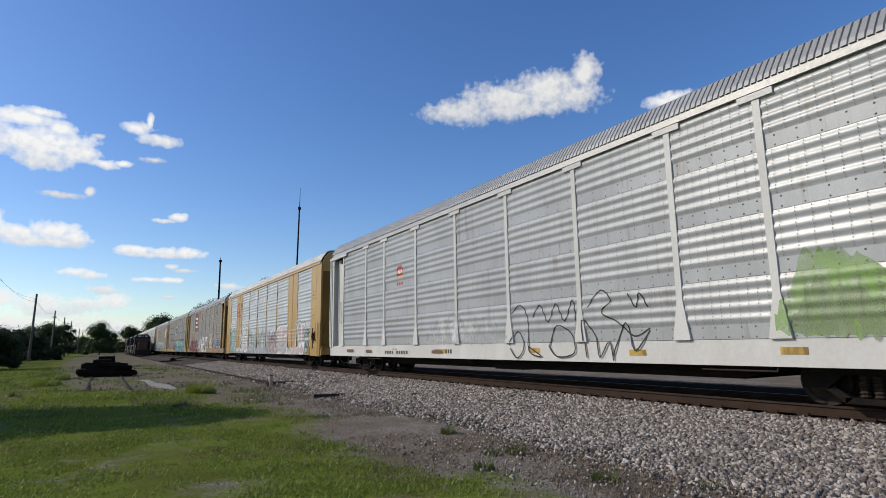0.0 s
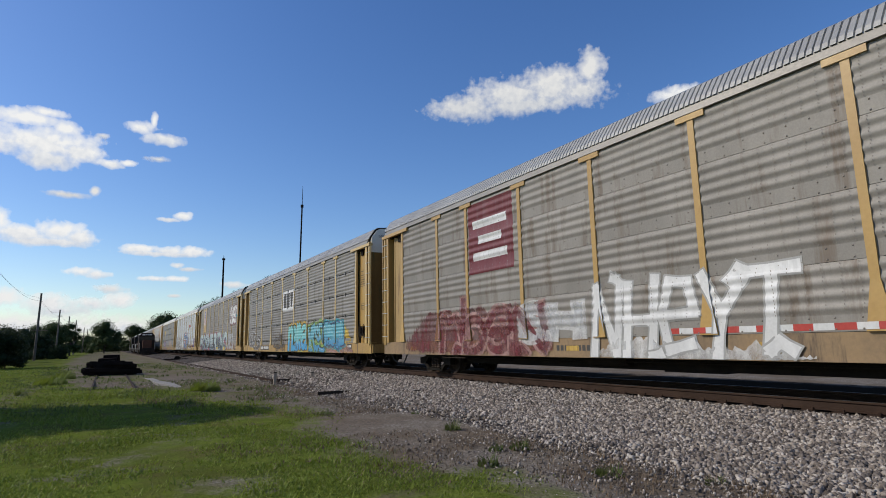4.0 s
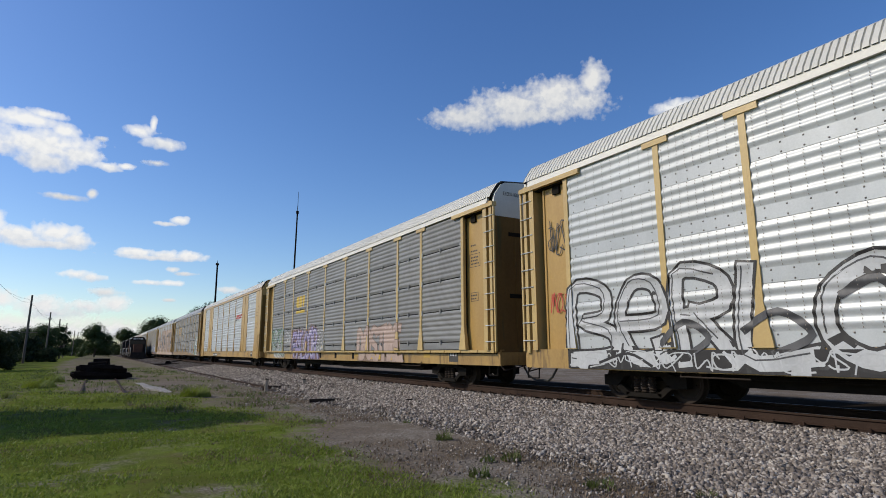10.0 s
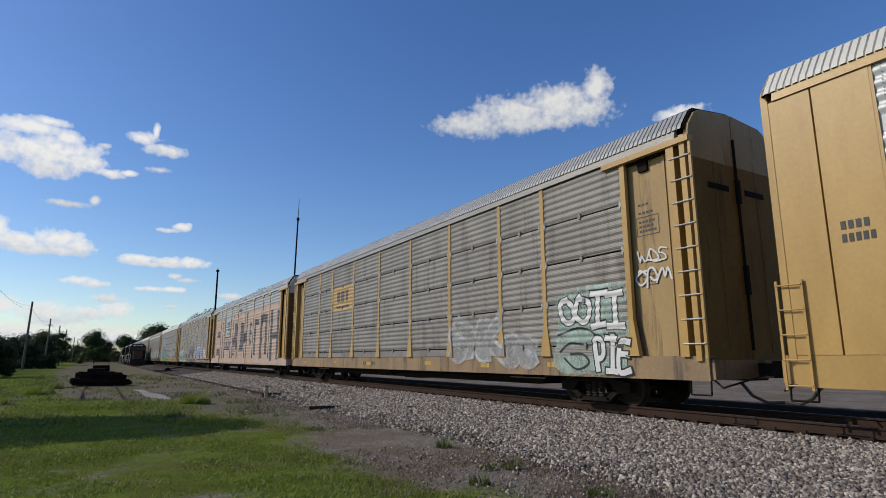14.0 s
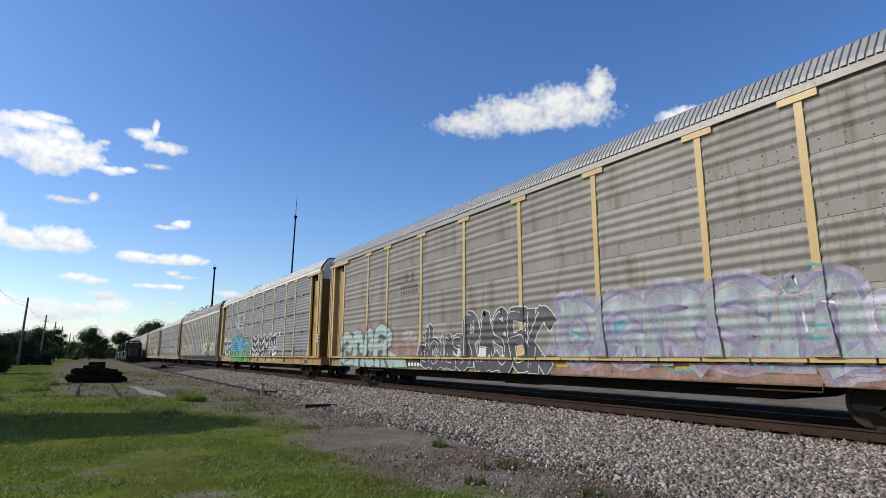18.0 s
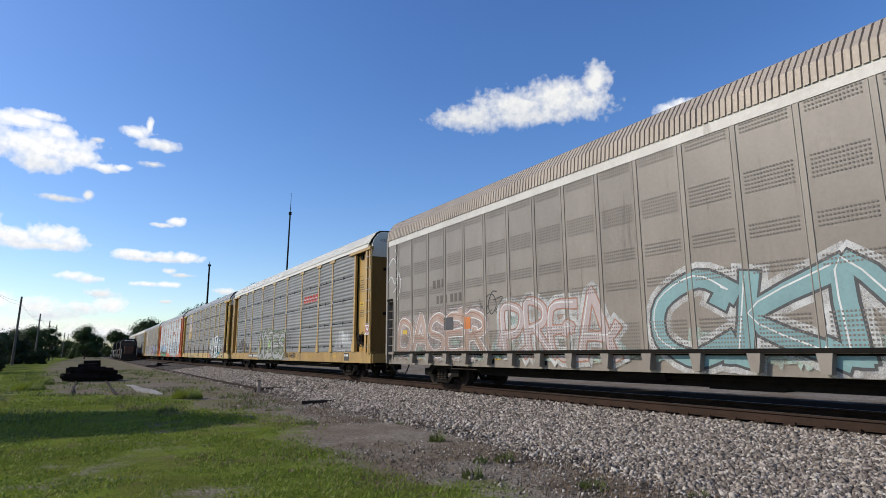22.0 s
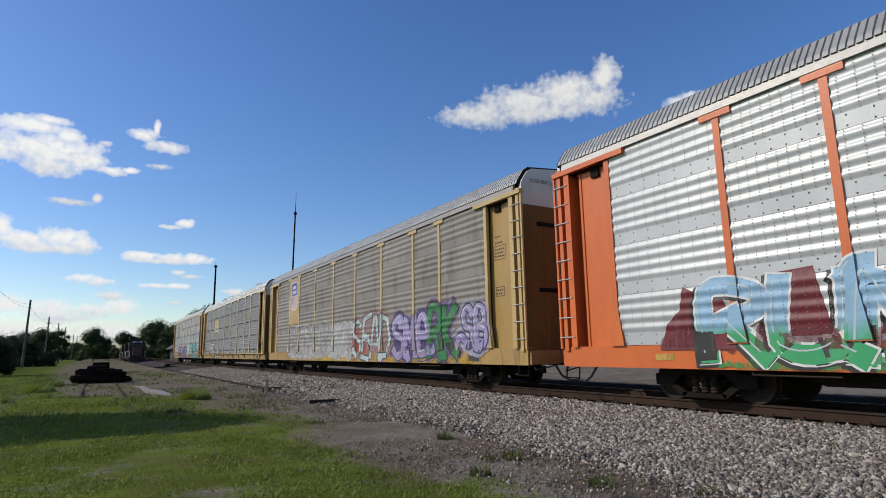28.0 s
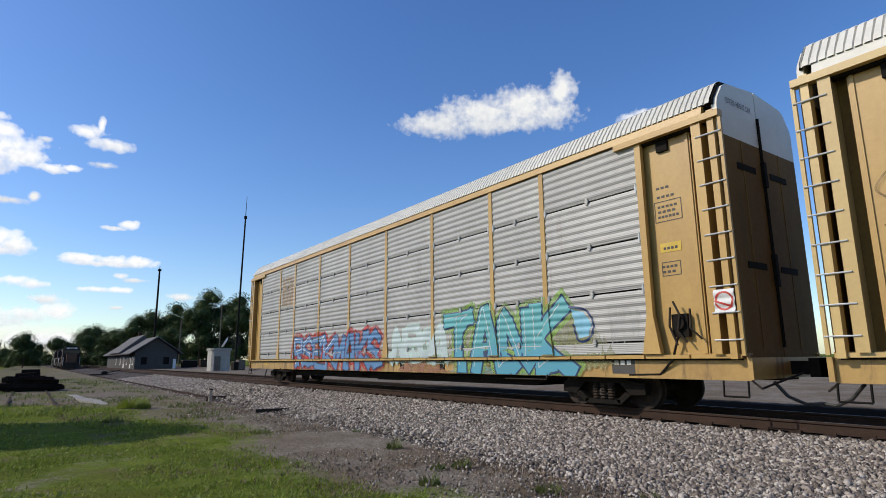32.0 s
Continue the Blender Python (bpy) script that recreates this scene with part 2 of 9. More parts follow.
for key, low, high, za, zb in (("formerino", (0.22, 0.30, 0.31), (0.36, 0.44, 0.43), 0.8, 2.0), ("nema", (0.04, 0.27, 0.50), (0.16, 0.50, 0.50), 0.9, 1.7), ("wise", (0.05, 0.22, 0.38), (0.10, 0.36, 0.44), 0.9, 1.8),
                               ("gion", (0.05, 0.38, 0.09), (0.06, 0.34, 0.55), 0.95, 1.75), ("rumer", (0.03, 0.30, 0.11), (0.26, 0.45, 0.62), 1.0, 1.6), ("tank", (0.07, 0.27, 0.36), (0.10, 0.36, 0.38), 0.8, 1.9)):
    M["p_" + key] = fade("sprayed_fade_" + key, low, high, za, zb)


M["rusty_post"] = fade("yellow_paint_rusted_at_the_foot", (0.125, 0.062, 0.035), (0.52, 0.345, 0.075), 1.45, 2.15)


def misty(col, name):
    """Thin sprayed paint: worn and speckled, the sheet shows through."""
    m = surface(name, tuple(c * 0.85 for c in col), tuple(c * 0.66 for c in col), 0.6, 0.0, 16.0, 1.6, vary=0.04, bump=0)
    nt = m.node_tree
    vec = own_space(nt)
    cover = math_node(nt, "ADD", math_node(nt, "MULTIPLY", noise_at(nt, vec, 2.2, 5, 0.65, (1, 1, 0.6)), 0.62), math_node(nt, "MULTIPLY", noise_at(nt, vec, 60.0, 3, 0.7), 0.38))
    mx, clear, out = nt.nodes.new("ShaderNodeMixShader"), nt.nodes.new("ShaderNodeBsdfTransparent"), nt.nodes["Material Output"]
    nt.links.new(ramp(nt, cover, (0.36, 0.10), (0.62, 0.92)), mx.inputs[0])
    nt.links.new(clear.outputs[0], mx.inputs[1])
    nt.links.new(nt.nodes["Principled BSDF"].outputs[0], mx.inputs[2])
    nt.links.new(mx.outputs[0], out.inputs[0])
    return m


for key, col in PAINTS.items():
    M["h_" + key] = misty(col, "thin_spray_" + key)



# ---- mesh helpers ----
def mesh_of(name, verts, faces, smooth=False):
    me = bpy.data.meshes.new(name)
    me.from_pydata([tuple(v) for v in verts], [], faces)
    if smooth:
        me.shade_smooth()
    me.validate()
    return me


BOX_FACES = [(0, 2, 3, 1), (4, 5, 7, 6), (0, 1, 5, 4), (2, 6, 7, 3), (0, 4, 6, 2), (1, 3, 7, 5)]


class Form:
    """Collects boxes, prisms and turned forms for one mesh."""

    def __init__(self):
        self.v, self.f = [], []

    def add(self, verts, faces):
        n = len(self.v)
        self.v += [tuple(v) for v in verts]
        self.f += [tuple(i + n for i in face) for face in faces]
        return self

    def box(self, x0, x1, y0, y1, z0, z1):
        return self.add([(x, y, z) for x in (x0, x1) for y in (y0, y1) for z in (z0, z1)], BOX_FACES)

    def prism(self, ring, axis, a, b):
        """Extrudes a ring of (p, q) along an axis: x gives (y, z), y gives (x, z), z gives (x, y)."""
        put = {"x": lambda p, q, s: (s, p, q), "y": lambda p, q, s: (p, s, q), "z": lambda p, q, s: (p, q, s)}[axis]
        n = len(ring)
        verts = [put(p, q, s) for s in (a, b) for p, q in ring]
        faces = [tuple(range(n)), tuple(range(2 * n - 1, n - 1, -1))]
        faces += [(i, i + n, (i + 1) % n + n, (i + 1) % n) for i in range(n)]
        return self.add(verts, faces)

    def tube(self, a, b, r, n=8, r2=None):
        a, b = Vector(a), Vector(b)
        q = (b - a).to_track_quat("Z", "Y")
        r2 = r if r2 is None else r2
        ring = [q @ Vector((math.cos(6.2832 * i / n), math.sin(6.2832 * i / n), 0)) for i in range(n)]
        verts = [a + p * r for p in ring] + [b + p * r2 for p in ring]
        faces = [tuple(range(n))[::-1], tuple(range(n, 2 * n))] + [(i, (i + 1) % n, (i + 1) % n + n, i + n) for i in range(n)]
        return self.add(verts, faces)

    def line(self, pts, r, n=6):
        for a, b in zip(pts, pts[1:]):
            self.tube(a, b, r, n)
        return self

    def ball(self, c, r, squash=1.0, rng=None, rough=0.0, rings=5, segs=8):
        c = Vector(c)
        verts, faces = [c + Vector((0, 0, r * squash))], []
        for i in range(1, rings):
            th = math.pi * i / rings
            for j in range(segs):
                k = 1 + (rng.uniform(-rough, rough) if rng else 0)
                verts.append(c + k * r * Vector((math.sin(th) * math.cos(6.2832 * j / segs), math.sin(th) * math.sin(6.2832 * j / segs), squash * math.cos(th))))
        verts.append(c - Vector((0, 0, r * squash)))
        for j in range(segs):
            faces.append((0, 1 + j, 1 + (j + 1) % segs))
            faces.append((len(verts) - 1, len(verts) - 1 - segs + (j + 1) % segs, len(verts) - 1 - segs + j))
            for i in range(rings - 2):
                a, b2 = 1 + i * segs + j, 1 + i * segs + (j + 1) % segs
                faces.append((a, a + segs, b2 + segs, b2))
        return self.add(verts, faces)

    def mesh(self, name, smooth=False):
        return mesh_of(name, self.v, self.f, smooth)


def part(name, data, material, parent=None, label="", at=None):
    """Links a mesh (shared or not) or a Form as one object under a thing or a part."""
    if isinstance(data, Form):
        data = data.mesh(name)
    ob = new(name, data)
    if not data.materials:
        data.materials.append(None)
    ob.material_slots[0].link = "OBJECT"
    ob.material_slots[0].material = material
    ob.parent = parent
    if at:
        ob.matrix_basis = at if isinstance(at, Matrix) else Matrix.Translation(at)
    if label:
        tagged(ob, label)
    return ob


def thing(name, label, category, at=None, group="", kind=""):
    ob = new(name)
    ob.empty_display_size = 0.2
    if at:
        ob.matrix_basis = at if isinstance(at, Matrix) else Matrix.Translation(at)
    return tagged(ob, label, category, group, kind)


STORE = {}


def stored(key, make):
    if key not in STORE:
        STORE[key] = make()
    return STORE[key]


# ---- ground ----
GRASS_EDGE = [(0, 3.5), (5.7, 3.9), (8.2, 3.5), (10.3, 3.2), (12.0, 3.7), (13.4, 4.5), (15, 4.1), (16.8, 3.3), (20, 2.6), (23, 2.3), (26, 1.0), (29, -1.0), (34, -2.0), (45, -2.6), (70, -3.6), (120, -5.0)]


def ground_material():
    m, nt, b, _, ln = tree_of("trackside_ground")
    vec = own_space(nt, False)
    sep = nt.nodes.new("ShaderNodeSeparateXYZ")
    ln.new(vec, sep.inputs[0])
    fc = nt.nodes.new("ShaderNodeFloatCurve")
    cv = fc.mapping.curves[0]
    pts = [(y / 120, (x + 6) / 12) for y, x in GRASS_EDGE]
    cv.points[0].location, cv.points[1].location = pts[0], pts[-1]
    for p in pts[1:-1]:
        cv.points.new(*p)
    for p in cv.points:
        p.handle_type = "VECTOR"
    fc.mapping.update()
    ln.new(math_node(nt, "DIVIDE", sep.outputs["Y"], 120.0, clamp=True), fc.inputs["Value"])
    edge = math_node(nt, "MULTIPLY_ADD", fc.outputs[0], 12.0, -6.0)
    over = math_node(nt, "SUBTRACT", sep.outputs["X"], edge)
    big, mid, fine = noise_at(nt, vec, 0.55, 5, 0.6), noise_at(nt, vec, 2.6, 6, 0.65), noise_at(nt, vec, 22.0, 6, 0.7)
    wob = math_node(nt, "ADD", math_node(nt, "MULTIPLY_ADD", big, 3.4, -1.7), math_node(nt, "MULTIPLY_ADD", mid, 2.0, -1.0))
    dirt = ramp(nt, math_node(nt, "MULTIPLY_ADD", math_node(nt, "ADD", over, wob), 0.5, 0.5, clamp=True), (0.25, 0.0), (0.75, 1.0))
    # bare patches inside the grass and a worn wheel path
    bare = ramp(nt, noise_at(nt, vec, 0.75, 6, 0.68), (0.52, 0.0), (0.64, 0.9))
    bare = math_node(nt, "MULTIPLY", bare, ramp(nt, mid, (0.38, 0.15), (0.6, 1.0)))
    path_x = math_node(nt, "ABSOLUTE", math_node(nt, "ADD", math_node(nt, "ADD", sep.outputs["X"], 2.75), math_node(nt, "MULTIPLY_ADD", big, 1.0, -0.5)))
    path = math_node(nt, "MULTIPLY", ramp(nt, path_x, (0.22, 1.0), (0.6, 0.0)), math_node(nt, "GREATER_THAN", sep.outputs["Y"], 14.0))
    dirt = math_node(nt, "MAXIMUM", dirt, math_node(nt, "MAXIMUM", bare, math_node(nt, "MULTIPLY", path, 0.75)))
    far_side = math_node(nt, "MULTIPLY", math_node(nt, "GREATER_THAN", sep.outputs["X"], 48.0), 1.0)
    dirt = math_node(nt, "SUBTRACT", dirt, far_side, clamp=True)
    green = mixed(nt, ramp(nt, mid, (0.3, 0.0), (0.7, 1.0)), (0.113, 0.153, 0.026), (0.168, 0.208, 0.038))
    green = mixed(nt, ramp(nt, noise_at(nt, vec, 1.1, 6, 0.7), (0.48, 0.0), (0.66, 0.85)), green, (0.13, 0.115, 0.045))
    green = mixed(nt, ramp(nt, noise_at(nt, vec, 0.33, 4, 0.6), (0.46, 0.0), (0.62, 0.7)), green, (0.085, 0.10, 0.022))
    green = mixed(nt, ramp(nt, fine, (0.45, 0.0), (0.65, 0.5)), green, (0.06, 0.065, 0.02))
    soil = mixed(nt, ramp(nt, mid, (0.35, 0.0), (0.65, 1.0)), (0.205, 0.178, 0.145), (0.31, 0.275, 0.232))
    soil = mixed(nt, ramp(nt, big, (0.42, 0.0), (0.6, 0.85)), soil, (0.17, 0.13, 0.09))
    soil = mixed(nt, ramp(nt, fine, (0.42, 0.0), (0.62, 1.0)), soil, (0.12, 0.10, 0.08))
    # thin olive growth and dark cinders over the old yard
    yard = math_node(nt, "MULTIPLY", ramp(nt, math_node(nt, "DIVIDE", sep.outputs["Y"], 100.0), (0.14, 0.0), (0.20, 1.0)), ramp(nt, math_node(nt, "DIVIDE", math_node(nt, "ADD", sep.outputs["X"], 8.0), 20.0), (0.62, 1.0), (0.72, 0.0)))
    soil = mixed(nt, math_node(nt, "MULTIPLY", yard, ramp(nt, mid, (0.40, 0.25), (0.62, 0.8))), soil, (0.17, 0.145, 0.115))
    thin = math_node(nt, "MULTIPLY", yard, math_node(nt, "MULTIPLY", ramp(nt, noise_at(nt, vec, 0.42, 5, 0.7), (0.45, 0.0), (0.58, 0.9)), ramp(nt, fine, (0.35, 0.4), (0.6, 1.0))))
    soil = mixed(nt, thin, soil, (0.11, 0.125, 0.03))
    # the train's shadow painted into the soil on the far side of the main track
    train_shade = math_node(nt, "MULTIPLY", ramp(nt, math_node(nt, "MULTIPLY_ADD", mid, 0.04, math_node(nt, "DIVIDE", sep.outputs["X"], 40.0)), (0.33, 0.0), (0.35, 1.0)), ramp(nt, math_node(nt, "MULTIPLY_ADD", mid, 0.06, math_node(nt, "DIVIDE", sep.outputs["X"], 40.0)), (0.53, 1.0), (0.56, 0.0)))
    soil = mixed(nt, math_node(nt, "MULTIPLY", train_shade, 0.93), soil, (0.015, 0.010, 0.006))
    ln.new(mixed(nt, dirt, green, soil), b.inputs["Base Color"])
    b.inputs["Roughness"].default_value = 0.95
    b.inputs["Specular IOR Level"].default_value = 0.0
    bumped(nt, b, math_node(nt, "ADD", fine, mid), 0.7, 0.04)
    return m


def edge_x(y):
    for (y0, x0), (y1, x1) in zip(GRASS_EDGE, GRASS_EDGE[1:]):
        if y <= y1:
            return x0 + (x1 - x0) * max(0, y - y0) / (y1 - y0)
    return -5.0


def build_ground():
    xs = [-3000, -800, -200, -60, -25] + [-14 + 0.7 * i for i in range(30)] + [7.5, 9, 14, 20, 30, 50, 90, 200, 800, 3000]
    ys = [-800, -200, -40, -10] + [0.7 * i for i in range(60)] + [44, 50, 60, 80, 110, 150, 220, 350, 700, 1500, 4500]
    verts = []
    for y in ys:
        for x in xs:
            z = Z_GROUND
            if -14 <= x <= 6 and 0 < y < 45:
                z += 0.10 * noise.noise((x * 0.22, y * 0.22, 0)) + 0.035 * noise.noise((x * 0.9, y * 0.9, 3))
            verts.append((x, y, z))
    n = len(xs)
    faces = [(j * n + i, j * n + i + 1, (j + 1) * n + i + 1, (j + 1) * n + i) for j in range(len(ys) - 1) for i in range(n - 1)]
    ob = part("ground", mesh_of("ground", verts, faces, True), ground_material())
    tagged(ob, "mown green grass with bare dirt and grey gravel beside a railway", "ground", kind="structure")


build_ground()

def stone_material():
    m, nt, b, _, ln = tree_of("crushed_stone")
    geo = nt.nodes.new("ShaderNodeNewGeometry")
    vec = own_space(nt, False)
    tone = ramp(nt, geo.outputs["Random Per Island"], (0.0, (0.035, 0.028, 0.023)), (0.35, (0.18, 0.148, 0.118)), (0.7, (0.36, 0.31, 0.258)), (1.0, (0.62, 0.56, 0.48)))
    ln.new(mixed(nt, math_node(nt, "MULTIPLY", noise_at(nt, vec, 30, 4), 0.5), tone, (0.17, 0.14, 0.12)), b.inputs["Base Color"])
    b.inputs["Roughness"].default_value = 0.9
    bumped(nt, b, noise_at(nt, vec, 60, 4), 0.3, 0.01)
    return m


def bed_material():
    m, nt, b, _, ln = tree_of("ballast_bed")
    vec = own_space(nt, False)
    vo = node(nt, "ShaderNodeTexVoronoi", Scale=16.0)
    ln.new(vec, vo.inputs["Vector"])
    vc = nt.nodes.new("ShaderNodeSeparateColor")
    ln.new(vo.outputs["Color"], vc.inputs[0])
    tone = ramp(nt, vc.outputs[0], (0.0, (0.04, 0.034, 0.03)), (0.4, (0.12, 0.105, 0.095)), (1.0, (0.26, 0.24, 0.225)))
    gap = ramp(nt, vo.outputs["Distance"], (0.35, 0.0), (0.75, 0.8))
    # the train's shade painted near-black into the stone between and behind the rails
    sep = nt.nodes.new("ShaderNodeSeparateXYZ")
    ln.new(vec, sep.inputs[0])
    bed_shade = ramp(nt, math_node(nt, "MULTIPLY", math_node(nt, "ABSOLUTE", math_node(nt, "SUBTRACT", sep.outputs["X"], 13.1)), 0.25), (0.64, 1.0), (0.76, 0.0))
    ln.new(mixed(nt, math_node(nt, "MULTIPLY", bed_shade, 0.85), mixed(nt, gap, tone, (0.02, 0.017, 0.015)), (0.012, 0.008, 0.005)), b.inputs["Base Color"])
    b.inputs["Roughness"].default_value = 0.95
    b.inputs["Specular IOR Level"].default_value = 0.0
    bumped(nt, b, math_node(nt, "SUBTRACT", 1.0, vo.outputs["Distance"]), 1.0, 0.05)
    return m


def ballast_z(x):
    """Height of the ballast across the main track."""
    d = abs(x - X_TRACK)
    near = ((0, -0.225), (1.28, -0.20), (1.6, -0.235), (5.2, Z_GROUND - 0.03), (99, -0.8))
    for (a, za), (b2, zb) in zip(near, near[1:]):
        if d <= b2:
            return za + (zb - za) * (d - a) / (b2 - a)
    return Z_GROUND


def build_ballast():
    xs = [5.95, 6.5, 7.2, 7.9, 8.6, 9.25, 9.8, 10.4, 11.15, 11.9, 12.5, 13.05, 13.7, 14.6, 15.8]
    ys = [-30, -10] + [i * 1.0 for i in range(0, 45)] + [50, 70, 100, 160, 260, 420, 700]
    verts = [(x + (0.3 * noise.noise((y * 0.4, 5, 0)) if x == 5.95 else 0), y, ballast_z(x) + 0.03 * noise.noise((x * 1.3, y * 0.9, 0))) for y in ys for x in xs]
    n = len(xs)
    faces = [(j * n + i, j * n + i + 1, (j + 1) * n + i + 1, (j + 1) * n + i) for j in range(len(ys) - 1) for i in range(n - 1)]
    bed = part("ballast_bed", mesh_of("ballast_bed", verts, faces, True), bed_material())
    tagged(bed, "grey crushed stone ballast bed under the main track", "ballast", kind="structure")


build_ballast()


def scatter_stones(name, label, spots, sizes, material, seed):
    """Many small broken stones in one mesh: squashed, twisted eight-cornered lumps."""
    rng = np.random.default_rng(seed)
    n = len(spots)
    corner = np.array([(x, y, z) for x in (-1, 1) for y in (-1, 1) for z in (-1, 1)], float)
    v = corner[None] * rng.uniform(0.3, 1.05, (n, 8, 3)) * rng.uniform(0.36, 1.4, (n, 1, 3)) * sizes[:, None, None]
    q = rng.normal(size=(n, 4))
    q /= np.linalg.norm(q, axis=1)[:, None]
    w, x, y, z = q.T
    rot = np.stack([1 - 2 * (y * y + z * z), 2 * (x * y - z * w), 2 * (x * z + y * w), 2 * (x * y + z * w), 1 - 2 * (x * x + z * z), 2 * (y * z - x * w),
                    2 * (x * z - y * w), 2 * (y * z + x * w), 1 - 2 * (x * x + y * y)], 1).reshape(n, 3, 3)
    v = np.einsum("nij,nkj->nki", rot, v) + spots[:, None, :]
    f = np.array(BOX_FACES)[None] + np.arange(n)[:, None, None] * 8
    me = bpy.data.meshes.new(name)
    me.vertices.add(n * 8)
    me.vertices.foreach_set("co", v.reshape(-1))
    me.loops.add(n * 24)
    me.loops.foreach_set("vertex_index", f.reshape(-1))
    me.polygons.add(n * 6)
    me.polygons.foreach_set("loop_start", np.arange(n * 6) * 4)
    me.update(calc_edges=True)
    ob = part(name, me, material)
    return tagged(ob, label, "stones", kind="stuff")


def build_stones():
    rng = np.random.default_rng(4)
    mat = stone_material()
    # thick on the shoulder beside the camera, thinner further on
    rows = []
    for y0, y1, count, s0, s1 in ((2.0, 10.0, 46000, 0.016, 0.04), (10.0, 22.0, 34000, 0.019, 0.045), (22.0, 60.0, 18000, 0.03, 0.06)):
        x = 5.9 + 4.05 * rng.random(count) ** 0.9
        y = y0 + (y1 - y0) * rng.random(count)
        keep = rng.random(count) < np.clip((x - 5.8 - 0.5 * np.clip((y - 6) / 4, 0, 1)) / 0.9 + 0.25 * np.sin(y * 1.7), 0.10, 1)
        rows.append(np.column_stack([x, y, rng.uniform(s0, s1, count)])[keep])
    r = np.concatenate(rows)
    z = np.array([ballast_z(x) for x in r[:, 0]]) + rng.uniform(-0.01, 0.022, len(r))
    scatter_stones("ballast_stones", "loose grey crushed stones on the ballast shoulder", np.column_stack([r[:, 0], r[:, 1], z]), r[:, 2], mat, 7)
    # fine gravel spilled over the dirt between ballast and grass
    n = 9000
    y = 3 + 32 * rng.random(n) ** 1.5
    x = np.array([edge_x(v) for v in y]) + 0.1 + (6.9 - np.array([edge_x(v) for v in y])) * rng.random(n) ** 0.6
    scatter_stones("spilled_gravel", "small grey stones spilled on bare dirt", np.column_stack([x, y, np.full(n, Z_GROUND + 0.005)]), rng.uniform(0.008, 0.022, n), mat, 8)


build_stones()


def blade_field(name, label, spots, heights, lean, width, material, seed, category="grass"):
    """Grass in one mesh: each blade two bent quads that narrow to the tip."""
    rng = np.random.default_rng(seed)
    n = len(spots)
    ang = rng.uniform(0, 6.2832, n)
    side = np.column_stack([np.cos(ang), np.sin(ang), np.zeros(n)]) * (width * rng.uniform(0.6, 1.3, n))[:, None]
    bend = np.column_stack([np.cos(ang + 1.57), np.sin(ang + 1.57), np.zeros(n)]) * (heights * lean * rng.uniform(0.2, 1.3, n))[:, None]
    up = np.zeros((n, 3))
    up[:, 2] = heights
    v = np.stack([spots - side, spots + side, spots + 0.55 * up + 0.35 * bend - 0.7 * side, spots + 0.55 * up + 0.35 * bend + 0.7 * side, spots + up + bend], 1)
    base = np.arange(n)[:, None] * 5
    quads, tris = base + np.array([[0, 1, 3, 2]]), base + np.array([[2, 3, 4]])
    loops = np.concatenate([quads, tris], 1).reshape(-1)
    me = bpy.data.meshes.new(name)
    me.vertices.add(n * 5)
    me.vertices.foreach_set("co", v.reshape(-1))
    me.loops.add(n * 7)
    me.loops.foreach_set("vertex_index", loops)
    me.polygons.add(n * 2)
    me.polygons.foreach_set("loop_start", (np.arange(n)[:, None] * 7 + np.array([[0, 4]])).reshape(-1))
    me.update(calc_edges=True)
    ob = part(name, me, material)
    return tagged(ob, label, category, kind="stuff")


def leaf_material(name, dark, light, dry=None):
    m, nt, b, _, ln = tree_of(name)
    geo = nt.nodes.new("ShaderNodeNewGeometry")
    stops = [(0.0, dark), (0.8, light)] + ([(1.0, dry)] if dry else [])
    patch = noise_at(nt, own_space(nt, False), 0.7, 3)
    ln.new(mixed(nt, ramp(nt, patch, (0.35, 0.0), (0.65, 0.55)), ramp(nt, geo.outputs["Random Per Island"], *stops), tuple(0.75 * a + 0.2 * c for a, c in zip(dark, light))), b.inputs["Base Color"])
    b.inputs["Roughness"].default_value = 0.6
    b.inputs["Specular IOR Level"].default_value = 0.12
    tr = nt.nodes.new("ShaderNodeBsdfTranslucent")
    tr.inputs[0].default_value = (*(c * 1.4 for c in light), 1)
    mx = nt.nodes.new("ShaderNodeMixShader")
    mx.inputs[0].default_value = 0.25 if "grass" in name or "weed" in name else 0.12
    out = nt.nodes["Material Output"]
    ln.new(b.outputs[0], mx.inputs[1])
    ln.new(tr.outputs[0], mx.inputs[2])
    ln.new(mx.outputs[0], out.inputs[0])
    return m


M["grass"] = leaf_material("grass_blades", (0.117, 0.162, 0.023), (0.205, 0.256, 0.038), (0.28, 0.25, 0.11))
M["dry"] = leaf_material("dry_stalks", (0.12, 0.08, 0.05), (0.22, 0.165, 0.11), (0.32, 0.27, 0.20))
M["weed"] = leaf_material("weed_leaves", (0.06, 0.09, 0.02), (0.13, 0.16, 0.05), (0.20, 0.17, 0.09))
M["leaf"] = leaf_material("tree_leaves", (0.026, 0.044, 0.014), (0.066, 0.090, 0.030))
M["leaf_dark"] = leaf_material("shrub_leaves", (0.014, 0.023, 0.009), (0.040, 0.056, 0.020))
M["bark"] = surface("grey_bark", (0.11, 0.085, 0.065), (0.07, 0.052, 0.04), 0.9, bump=0.6)


